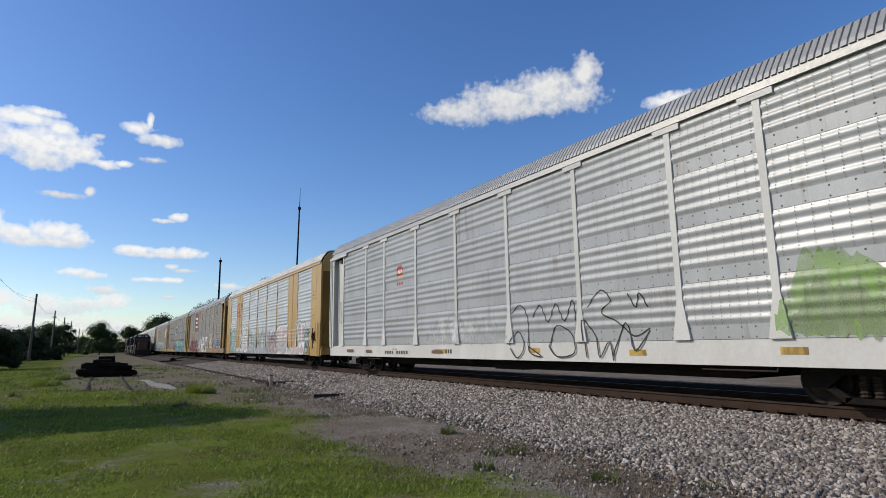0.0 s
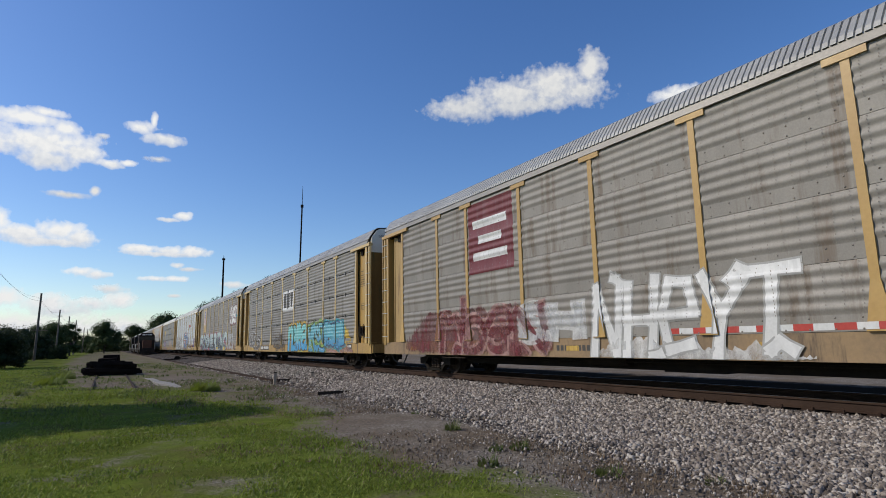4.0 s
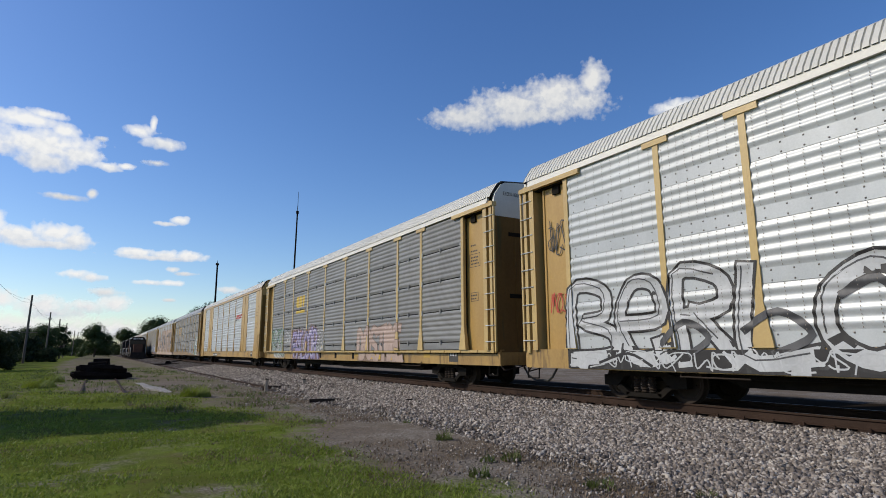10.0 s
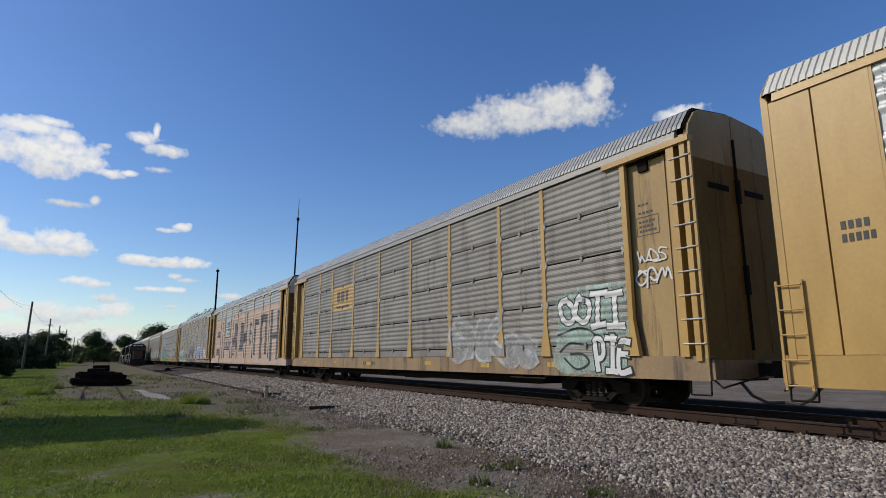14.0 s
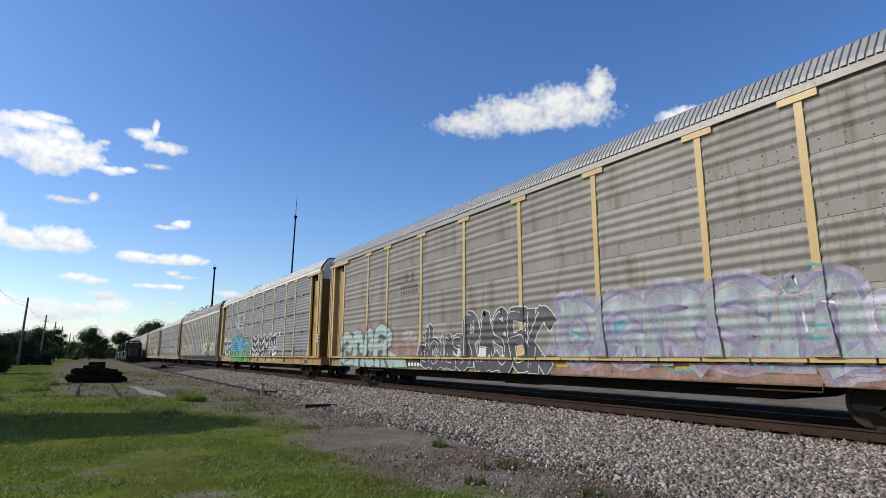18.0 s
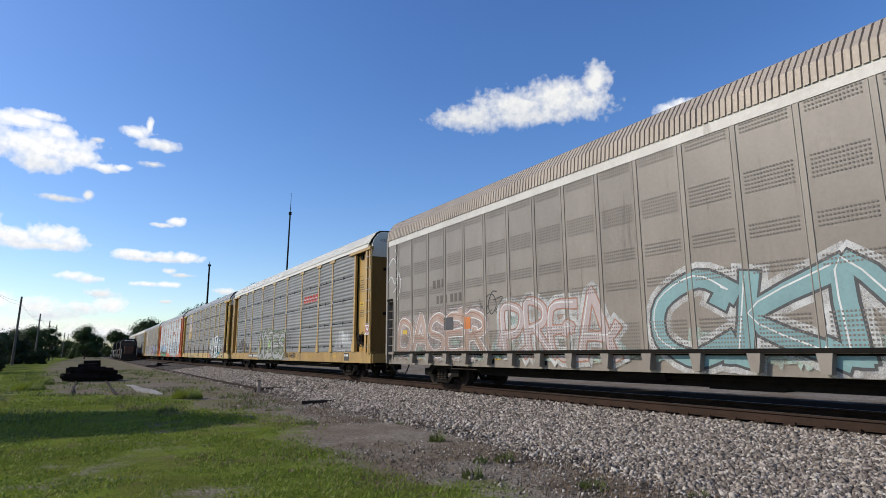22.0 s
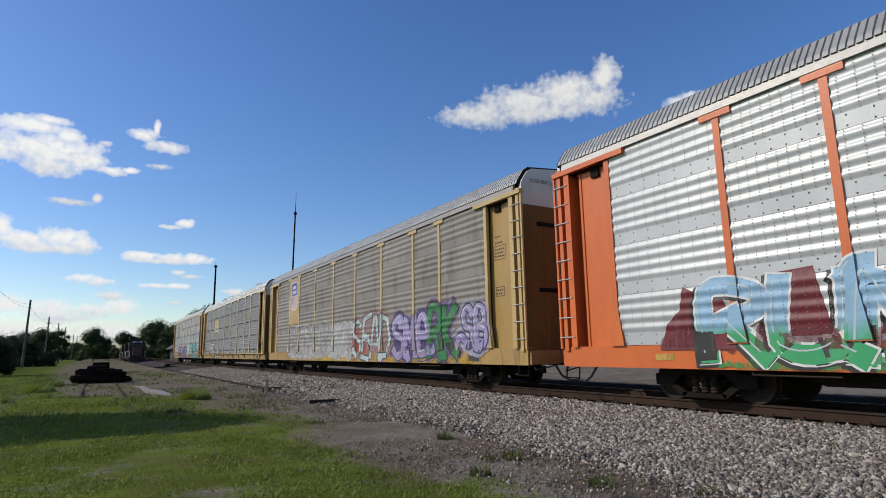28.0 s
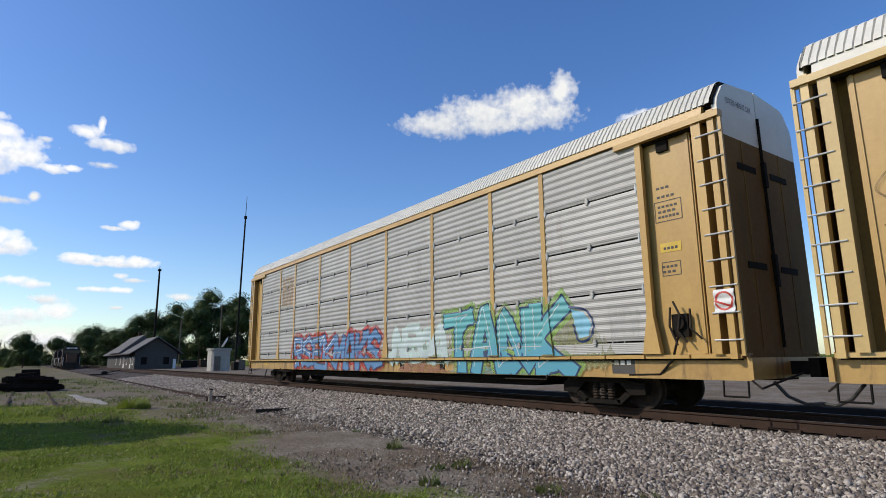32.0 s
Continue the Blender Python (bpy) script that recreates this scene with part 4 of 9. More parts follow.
# shrubs and trees along the fence line
for i, (x, y, h, w) in enumerate([(-9.8, 64, 4.8, 5.2), (-7.9, 65, 3.3, 3.2), (-12.5, 66, 5.6, 6), (-7.3, 118, 2.1, 3.4), (-11.5, 92, 4.3, 6), (-10.8, 120, 4.6, 6.5), (-13, 105, 5, 7), (-9.2, 78, 3.0, 3.6)]):
    tree(x, y, h, w, 30 + i, 11000, "leaf_dark", 0.2, 0.0, "dense dark green shrub at the edge of mown grass", "shrub", "shrub", "shrubs along the line")
for i, (x, y, h, w) in enumerate([(-12, 172, 8.0, 7.5), (-8.4, 177, 8.3, 5.2), (-16, 180, 7.5, 8), (-1.0, 230, 10.6, 10.2), (9.5, 300, 12, 10), (-8, 300, 7, 9), (21, 260, 14.6, 14), (30, 258, 13.2, 12), (14, 300, 10, 10),
                                   (26, 200, 14.5, 10), (31, 202, 17.5, 11), (38, 200, 20, 13), (48, 200, 25, 15), (58, 200, 24, 15), (69, 195, 24, 16), (43, 190, 18, 13), (53, 184, 19, 14), (23, 225, 12, 11), (17, 245, 11, 10), (28, 185, 10, 9), (33, 180, 11, 9), (35, 215, 16, 12), (64, 182, 20, 14), (80, 180, 22, 16)]):
    tree(x, y, h * 1.09, w * 1.12, 60 + i, 16000, low=0.02)
far = thing("far_woods", "dark green belt of distant trees on the horizon", "woods", (0, 0, 0), kind="stuff")
rngw = random.Random(9)
leaf_cloud("crowns", [(-150 + 5.2 * i + rngw.uniform(-2, 2), 345 + rngw.uniform(-14, 14), rngw.uniform(-0.5, 4.5), rngw.uniform(3.6, 5.6)) for i in range(44)] + [(78 + 9 * i, 330 - 6 * i + rngw.uniform(-9, 9), rngw.uniform(2, 9), rngw.uniform(6, 9)) for i in range(16)], 34000, 0.7, M["leaf_dark"], far, 91)
for x, y, h in ((25, 170, 9.5), (32.5, 165, 12.4), (38.8, 150, 15.2)):
    u = thing("wooden_pole", "plain wooden pole in front of trees", "utility pole", (x, y, Z_GROUND), "poles by the depot")
    part("shaft", Form().tube((0, 0, 0), (0, 0, h), 0.16, 7, 0.11), M["pole"], u)
    part("cap", Form().tube((0, 0, h), (0, 0, h + 0.1), 0.13, 7), M["black"], u)


# ---- clouds ----
CLOUDS = []


def cloud_material(name, lobes, seed, glow, soft):
    """White vapour: overlapping lobes broken up by noise; clear outside them."""
    m, nt, b, _, ln = tree_of(name)
    vec = own_space(nt, False)
    sep = nt.nodes.new("ShaderNodeSeparateXYZ")
    ln.new(vec, sep.inputs[0])
    dens = None
    for lx, lz, rx, rz in lobes:
        dx = math_node(nt, "DIVIDE", math_node(nt, "SUBTRACT", sep.outputs["X"], lx), rx)
        dz = math_node(nt, "DIVIDE", math_node(nt, "SUBTRACT", sep.outputs["Z"], lz), rz)
        d = math_node(nt, "SUBTRACT", 1.0, math_node(nt, "SQRT", math_node(nt, "ADD", math_node(nt, "MULTIPLY", dx, dx), math_node(nt, "MULTIPLY", dz, dz))))
        dens = d if dens is None else math_node(nt, "MAXIMUM", dens, d)
    shift = node(nt, "ShaderNodeMapping", Location=(seed * 3.7, seed * 1.3, 0))
    ln.new(vec, shift.inputs["Vector"])
    n1, n2, n3 = noise_at(nt, shift.outputs[0], 0.012, 3, 0.5), noise_at(nt, shift.outputs[0], 0.04, 3, 0.5), noise_at(nt, shift.outputs[0], 0.11, 3, 0.5)
    vo = node(nt, "ShaderNodeTexVoronoi", Scale=0.045)
    vo.feature = "SMOOTH_F1"
    ln.new(shift.outputs[0], vo.inputs["Vector"])
    puff = math_node(nt, "ADD", math_node(nt, "MULTIPLY", dens, 1.25), math_node(nt, "ADD", math_node(nt, "MULTIPLY_ADD", n1, 1.5, -0.70), math_node(nt, "MULTIPLY_ADD", n2, 0.8, -0.40)))
    puff = math_node(nt, "ADD", puff, math_node(nt, "ADD", math_node(nt, "MULTIPLY_ADD", n3, 0.14, -0.07), math_node(nt, "MULTIPLY_ADD", vo.outputs["Distance"], -0.4, 0.20)))
    alpha = ramp(nt, puff, (-0.12, 0.0), (0.45 * soft, 0.55), (1.25 * soft, 1.0))
    low_z = -max(rz - lz for _, lz, _, rz in lobes)
    under = math_node(nt, "DIVIDE", math_node(nt, "SUBTRACT", sep.outputs["Z"], low_z), -1.1 * low_z)
    shade = math_node(nt, "ADD", math_node(nt, "MULTIPLY_ADD", under, 0.75, -0.12), math_node(nt, "MULTIPLY_ADD", n2, 1.2, -0.35), clamp=True)
    em = nt.nodes.new("ShaderNodeEmission")
    ln.new(mixed(nt, shade, (0.70, 0.75, 0.84), (1.04, 1.04, 1.03)), em.inputs[0])
    em.inputs[1].default_value = glow
    clear = nt.nodes.new("ShaderNodeBsdfTransparent")
    mx = nt.nodes.new("ShaderNodeMixShader")
    ln.new(alpha, mx.inputs[0])
    ln.new(clear.outputs[0], mx.inputs[1])
    ln.new(em.outputs[0], mx.inputs[2])
    ln.new(mx.outputs[0], nt.nodes["Material Output"].inputs[0])
    return m


def cloud(az, el, half_w, half_h, lobes, glow=0.99, soft=0.75, label="bright white fair-weather cloud in blue sky"):
    """half sizes in degrees; lobes in fractions of them."""
    dist = 2600.0
    w, h = dist * math.tan(radians(half_w)), dist * math.tan(radians(half_h))
    mat = cloud_material("cloud_vapour", [(lx * w, lz * h, rx * w, rz * h) for lx, lz, rx, rz in lobes], len(CLOUDS) + 1, glow, soft)
    k = 1.5
    me = mesh_of("cloud", [(-w * k, 0, -h * k), (w * k, 0, -h * k), (w * k, 0, h * k), (-w * k, 0, h * k)], [(0, 1, 2, 3)])
    at = Matrix.Translation(EYE + heading(az, el) * dist) @ Matrix.Rotation(radians(-az), 4, "Z") @ Matrix.Rotation(radians(el), 4, "X")
    ob = part("cloud", me, mat, at=at)
    ob.visible_shadow = False
    tagged(ob, label, "cloud", "clouds in the sky", "structure")
    CLOUDS.append((ob, az, el, dist))


cloud(39.6, 24.6, 8.6, 3.4, [(-0.62, -0.4, 0.5, 0.42), (-0.15, -0.15, 0.5, 0.55), (0.32, 0.0, 0.45, 0.6), (0.74, 0.42, 0.17, 0.5), (0.6, -0.2, 0.35, 0.4), (0, -0.45, 0.9, 0.3)], 0.86, 0.95)
cloud(54.4, 22.3, 2.4, 1.2, [(0, 0, 0.9, 0.7)], soft=0.8)
cloud(-4.9, 16.9, 5.6, 2.9, [(-0.35, 0.62, 0.50, 0.26), (-0.10, 0.86, 0.26, 0.16), (0.14, 0.48, 0.22, 0.24), (-0.10, 0.05, 0.72, 0.52), (0.30, -0.10, 0.42, 0.34), (-0.04, -0.45, 0.40, 0.30), (-0.75, -0.15, 0.5, 0.42)])
cloud(0.0, 15.95, 1.6, 0.7, [(-0.3, 0.0, 0.7, 0.6), (0.4, 0.25, 0.5, 0.5)])
cloud(2.75, 19.2, 2.7, 1.7, [(-0.35, 0.15, 0.5, 0.36), (-0.05, 0.55, 0.12, 0.45), (0.3, -0.35, 0.6, 0.36)], soft=0.8)
cloud(-1.4, 18.2, 0.8, 0.4, [(0, 0, 0.8, 0.7)], 0.88, 1.0, "thin wisp of cloud in blue sky")
cloud(3.1, 16.8, 1.4, 0.6, [(0, 0, 0.8, 0.5)], 0.85, 1.3, "thin wisp of cloud in blue sky")
cloud(-3.0, 13.1, 2.2, 0.9, [(-0.2, -0.2, 0.8, 0.35), (0.6, 0.3, 0.2, 0.5)], 0.85, 1.2, "thin wisp of cloud in blue sky")
cloud(-4.6, 9.6, 3.6, 1.6, [(-0.98, 0.5, 0.30, 0.7), (-0.5, -0.1, 0.6, 0.55), (0.1, 0.1, 0.62, 0.6), (0.55, -0.15, 0.45, 0.5), (0, -0.45, 1.0, 0.25)])
cloud(5.0, 11.75, 1.7, 0.65, [(0.25, 0.15, 0.6, 0.7), (-0.35, -0.4, 0.6, 0.35)], soft=0.7)
cloud(4.2, 8.7, 3.9, 0.8, [(-0.5, 0.05, 0.45, 0.6), (0.05, -0.1, 0.5, 0.6), (0.6, -0.05, 0.45, 0.6), (0, -0.4, 1.0, 0.35)], soft=0.7)
cloud(-1.8, 6.45, 1.8, 0.66, [(-0.2, 0.1, 0.7, 0.7), (0.4, -0.2, 0.6, 0.6)], soft=0.75)
cloud(5.7, 7.2, 1.5, 0.55, [(-0.3, 0.3, 0.45, 0.6), (0.3, -0.3, 0.7, 0.4)], 0.9, 0.9)
cloud(4.2, 6.1, 2.3, 0.48, [(-0.3, 0.0, 0.6, 0.6), (0.4, 0.1, 0.5, 0.6)], soft=0.8)
cloud(-0.1, 5.1, 1.7, 0.65, [(0, 0, 0.8, 0.7)], 0.88, 0.9)
cloud(10.1, 5.7, 1.5, 0.55, [(0, 0, 0.85, 0.7)], 0.9, 0.8)
cloud(5.1, 4.6, 0.9, 0.3, [(0, 0, 0.8, 0.7)], 0.85, 1.1, "thin wisp of cloud in blue sky")
cloud(-5.6, 3.8, 3.6, 1.3, [(-0.5, 0.3, 0.6, 0.7), (0.3, 0.0, 0.6, 0.6), (0.6, -0.5, 0.6, 0.4)], 0.95, 0.9, "soft hazy cloud bank low over the horizon")
cloud(-0.4, 3.9, 3.0, 1.1, [(-0.3, -0.1, 0.6, 0.6), (0.35, 0.2, 0.55, 0.6)], 0.95, 0.9, "soft hazy cloud bank low over the horizon")
cloud(-3.4, 2.0, 8.0, 1.7, [(-0.4, 0, 0.8, 0.7), (0.5, -0.1, 0.7, 0.6)], 0.92, 1.2, "soft hazy cloud bank low over the horizon")
cloud(22, 3.0, 9, 1.6, [(-0.4, 0, 0.5, 0.6), (0.4, -0.2, 0.5, 0.5)], 0.85, 1.2, "soft hazy cloud bank low over the horizon")


# ---- freight cars ----
POSTS = [-11.48, -8.76, -6.88, -4.14, -1.38, 1.38, 4.14, 6.88, 8.76, 11.48]
END, SLACK = 13.24, {3: -0.06, 4: 0.07, 16: 0.06, 17: -0.06}
SIDE, Z_SILL, Z_TOP, Z_EAVE = -1.5, 1.10, 5.41, 5.58


def panel_mesh(width, z0, z1, style):
    """One pressed side sheet: ribs run along the car; the near face looks to -x."""
    prof = []
    h = z1 - z0
    if style == "ribbed":  # bold rounded ribs, a plain riveted band at the foot
        band, n, d = 0.24 * h, 4, 0.026
        prof += [(0.0, z0), (0.0, z0 + band), (0.0, z0 + band)]
        p = (h - band) / n
        for i in range(n):
            prof += [(-d * 0.5 * (1 - math.cos(6.2832 * q / 8)), z0 + band + (i + q / 8) * p) for q in range(1, 9)]
        prof[-1] = (0.0, z1)
    elif style == "fine":  # closer, shallower ribs
        n, d = 6, 0.021
        p = h / n
        prof.append((0.0, z0))
        for i in range(n):
            prof += [(-d * x, z0 + (i + u) * p) for u, x in ((0.16, 0.0), (0.30, 0.55), (0.44, 0.95), (0.58, 1.0), (0.72, 0.9), (0.86, 0.4), (1.0, 0.0))]
        prof[-1] = (0.0, z1)
    else:  # flat
        prof = [(0.0, z0), (0.0, z1)]
    ys = (-width / 2, width / 2)
    m = len(prof)
    verts = [(x, y, z) for y in ys for x, z in prof]
    faces = [(i, i + 1, i + 1 + m, i + m) for i in range(m - 1) if prof[i] != prof[i + 1]]
    rib_faces = len(faces)
    # edges turned in, so that the sheet has depth
    b0 = 2 * m
    verts += [(x, y, z) for x in (0.0, 0.05) for y in ys for z in (z0, z1)]
    faces += [(b0, b0 + 2, b0 + 6, b0 + 4), (b0 + 1, b0 + 5, b0 + 7, b0 + 3)]
    me = mesh_of("panel", verts, faces)
    me.polygons.foreach_set("use_smooth", [len(q.vertices) == 4 and i < rib_faces for i, q in enumerate(me.polygons)])
    return me


def rivet_rows(width):
    """Bolt heads of one bay, in rows along the plain bands."""
    f = Form()
    hgt = (Z_TOP - Z_SILL) / 4
    for q in range(4):
        for r in (0.04, 0.20):
            for i in range(7):
                y, z = -width / 2 + width * (i + 0.5) / 7, Z_SILL + (q + r) * hgt
                d = -0.027 if r > 0.5 else 0.0
                f.add([(d - 0.004, y - 0.014, z - 0.014), (d - 0.004, y + 0.014, z - 0.014), (d - 0.004, y + 0.014, z + 0.014), (d - 0.004, y - 0.014, z + 0.014), (d - 0.018, y, z)], [(0, 4, 1), (1, 4, 2), (2, 4, 3), (3, 4, 0)])
        band = 0.24 * hgt
        for i in range(10):
            y = -width / 2 + width * (i + 0.5) / 10
            for j in range(13):
                u = (j + 0.5) / 13 * 4
                z, d = Z_SILL + q * hgt + band + u / 4 * (hgt - band), -0.013 * (1 - math.cos(6.2832 * u))
                f.add([(d - 0.0135, y - 0.006, z - 0.013), (d - 0.0135, y + 0.006, z - 0.013), (d - 0.0135, y + 0.006, z + 0.013), (d - 0.0135, y - 0.006, z + 0.013)], [(0, 1, 2, 3)])
    return f.mesh("rivets")


def perforations(width):
    """Four bands of punched holes as small dark recess faces."""
    f = Form()
    for zb, rows in ((1.14, 8), (2.38, 3), (3.00, 4), (3.80, 6), (4.92, 4)):
        for r in range(rows):
            for q in range(15):
                y, z = -width / 2 + width * (q + 0.5) / 15, zb + r * 0.072
                f.add([(-0.033, y - 0.015, z - 0.015), (-0.033, y + 0.015, z - 0.015), (-0.033, y + 0.015, z + 0.015), (-0.033, y - 0.015, z + 0.015)], [(0, 1, 2, 3)])
    return f.mesh("perforations")


def post_mesh(z0, capped):
    f = Form()
    w = 0.068
    f.box(SIDE - 0.036, SIDE + 0.06, -w, w, z0 + 0.75, Z_TOP)
    # flared foot
    a = [(-w, z0 + 0.75), (w, z0 + 0.75), (0.19, z0), (-0.19, z0)]
    outer, inner = SIDE - 0.06, SIDE + 0.06
    verts = [(SIDE - 0.036 if i < 2 else outer, y, z) for i, (y, z) in enumerate(a)] + [(inner, y, z) for y, z in a]
    f.add(verts, [(0, 1, 2, 3), (7, 6, 5, 4), (0, 4, 5, 1), (1, 5, 6, 2), (2, 6, 7, 3), (3, 7, 4, 0)])
    if capped:
        f.box(SIDE - 0.058, SIDE, -0.32, 0.32, Z_TOP - 0.13, Z_TOP - 0.01)
    return f.mesh("post")


def roof_mesh(low=0.0):
    """Sheet roof with steep haunches, close upright corrugations; low: how far the eaves reach down."""
    arc = [(-1.53, Z_EAVE - low), (-1.49, Z_EAVE + 0.09), (-1.25, 6.00), (-1.10, 6.09), (0, 6.20), (1.10, 6.09), (1.25, 6.00), (1.49, Z_EAVE + 0.09), (1.53, Z_EAVE - low)]
    ys, lift = [], []
    y = -13.06
    while y < 12.95:
        for dy, l in ((0.0, 0.03), (0.084, 0.03), (0.092, 0.0), (0.112, 0.0), (0.120, 0.03)):
            ys.append(y + dy)
            lift.append(l)
        y += 0.1215
    verts, m = [], len(arc)
    for yy, l in zip(ys, lift):
        for x, z in arc:
            k = 1 + l / 1.5
            verts.append((x * k, yy, z + l * min(1, max(0, z - Z_EAVE) * 4)))
    faces = [(j * m + i, j * m + i + 1, (j + 1) * m + i + 1, (j + 1) * m + i) for j in range(len(ys) - 1) for i in range(m - 1)]
    return mesh_of("roof", verts, faces)


END_ARC = [(-1.46, Z_SILL - 0.1), (-1.46, 5.55), (-1.42, 5.68), (-1.20, 5.98), (-1.05, 6.06), (0.0, 6.16)]


def door_leaf(side, split=None):
    """Half of an end wall, folded once, with its upper arch."""
    ring = [(0.02 * 0, Z_SILL - 0.1)] + [(x, z) for x, z in END_ARC]
    f = Form()
    lo = split[0] if split else -9
    hi = split[1] if split else 99
    pts = [(min(x, -0.015), min(max(z, lo), hi)) for x, z in ring]
    f.prism([(side * -p, q) if side > 0 else (p, q) for p, q in pts], "y", -0.05, 0.05)
    return f.mesh("end_door")


WHEEL_R = 0.40


def wheel_mesh():
    f = Form()
    prof = [(0.0, 0.09), (0.06, 0.10), (0.11, 0.10), (0.13, 0.05), (0.30, 0.035), (0.33, 0.065), (0.40, 0.065), (0.405, -0.04), (0.43, -0.055), (0.43, -0.075), (0.33, -0.075), (0.30, -0.02), (0.0, -0.02)]
    n = 28
    verts = [(-d, r * math.cos(6.2832 * j / n), r * math.sin(6.2832 * j / n)) for r, d in prof for j in range(n)]
    faces = [(i * n + j, i * n + (j + 1) % n, (i + 1) * n + (j + 1) % n, (i + 1) * n + j) for i in range(len(prof) - 1) for j in range(n)]
    f.add(verts, faces)
    # a few core holes' bosses, so that turning shows
    for k in range(3):
        a = 6.2832 * k / 3
        f.tube((-0.03, 0.21 * math.cos(a), 0.21 * math.sin(a)), (-0.06, 0.21 * math.cos(a), 0.21 * math.sin(a)), 0.035, 8)
    return f


def wheelset_mesh():
    f = Form()
    w = wheel_mesh()
    f.add([(x - 0.72, y, z) for x, y, z in w.v], w.f)
    f.add([(-x + 0.72, y, z) for x, y, z in w.v], [face[::-1] for face in w.f])
    f.tube((-1.02, 0, 0), (1.02, 0, 0), 0.075, 10)
    return f.mesh("wheelset")


def side_frame_form(s):
    x0, x1 = (s * 0.98 - 0.09, s * 0.98 + 0.09)
    f = Form()
    # bow of a cast truck frame: two pedestals, raised middle, lower tie
    f.prism([(-1.08, 0.30), (-1.08, 0.52), (-0.72, 0.56), (-0.42, 0.70), (0.42, 0.70), (0.72, 0.56), (1.08, 0.52), (1.08, 0.30), (0.72, 0.28), (0.46, 0.52), (-0.46, 0.52), (-0.72, 0.28)], "x", x0, x1)
    f.prism([(-0.72, 0.28), (-0.60, 0.34), (-0.36, 0.16), (-0.46, 0.08)], "x", x0, x1)
    f.prism([(0.72, 0.28), (0.46, 0.08), (0.36, 0.16), (0.60, 0.34)], "x", x0, x1)
    f.box(x0, x1, -0.46, 0.46, 0.08, 0.17)
    return f.mesh("side_frame")


def spring_form(s):
    """One coil spring, ribbed by its windings."""
    n, verts, faces = 8, [], []
    for k in range(13):
        r = 0.085 if k % 2 else 0.06
        verts += [(s * 1.0 + r * math.cos(6.2832 * j / n), r * math.sin(6.2832 * j / n), 0.17 + k * 0.0285) for j in range(n)]
    faces = [(i * n + j, i * n + (j + 1) % n, (i + 1) * n + (j + 1) % n, (i + 1) * n + j) for i in range(12) for j in range(n)]
    return mesh_of("spring", verts, faces)


NOW = {"posts": POSTS, "n": 0, "recess": 0.0, "lift": 0.055, "style": ""}
RISE = {"ribbed": 0.028, "fine": 0.0235, "flat": 0.0215}


FINE_U, FINE_X = (0.0, 0.16, 0.30, 0.44, 0.58, 0.72, 0.86, 1.0), (0.0, 0.0, 0.55, 0.95, 1.0, 0.9, 0.4, 0.0)


def rib_out(style, z):
    """How far the pressed sheet stands out at height z."""
    if style == "ribbed":
        h = (Z_TOP - Z_SILL) / 4
        u = (z - Z_SILL) % h / h
        return 0.0 if u < 0.24 else 0.013 * (1 - math.cos(6.2832 * (u - 0.24) / 0.76 * 4))
    if z < Z_SILL + 0.24:
        return 0.013
    h = (Z_TOP - Z_SILL - 0.24) / 4
    u = ((z - Z_SILL - 0.24) % h - 0.02) / (h - 0.04)
    return 0.021 * float(np.interp(u * 6 % 1, FINE_U, FINE_X)) if 0 < u < 1 else 0.0


def rib_cuts(style, lo, hi):
    """Heights at which paint on the sheet is bent."""
    if style == "ribbed":
        h, first = (Z_TOP - Z_SILL) / 4, Z_SILL
        marks = [(0.24 + 0.76 * (r + q / 8) / 4) * h for r in range(4) for q in range(8)]
    else:
        h, first = (Z_TOP - Z_SILL - 0.24) / 4, Z_SILL + 0.24
        marks = [0.02 + (r + u) / 6 * (h - 0.04) for r in range(6) for u in FINE_U[:-1]]
    return [first + n * h + m2 for n in range(4) for m2 in marks if lo < first + n * h + m2 < hi]


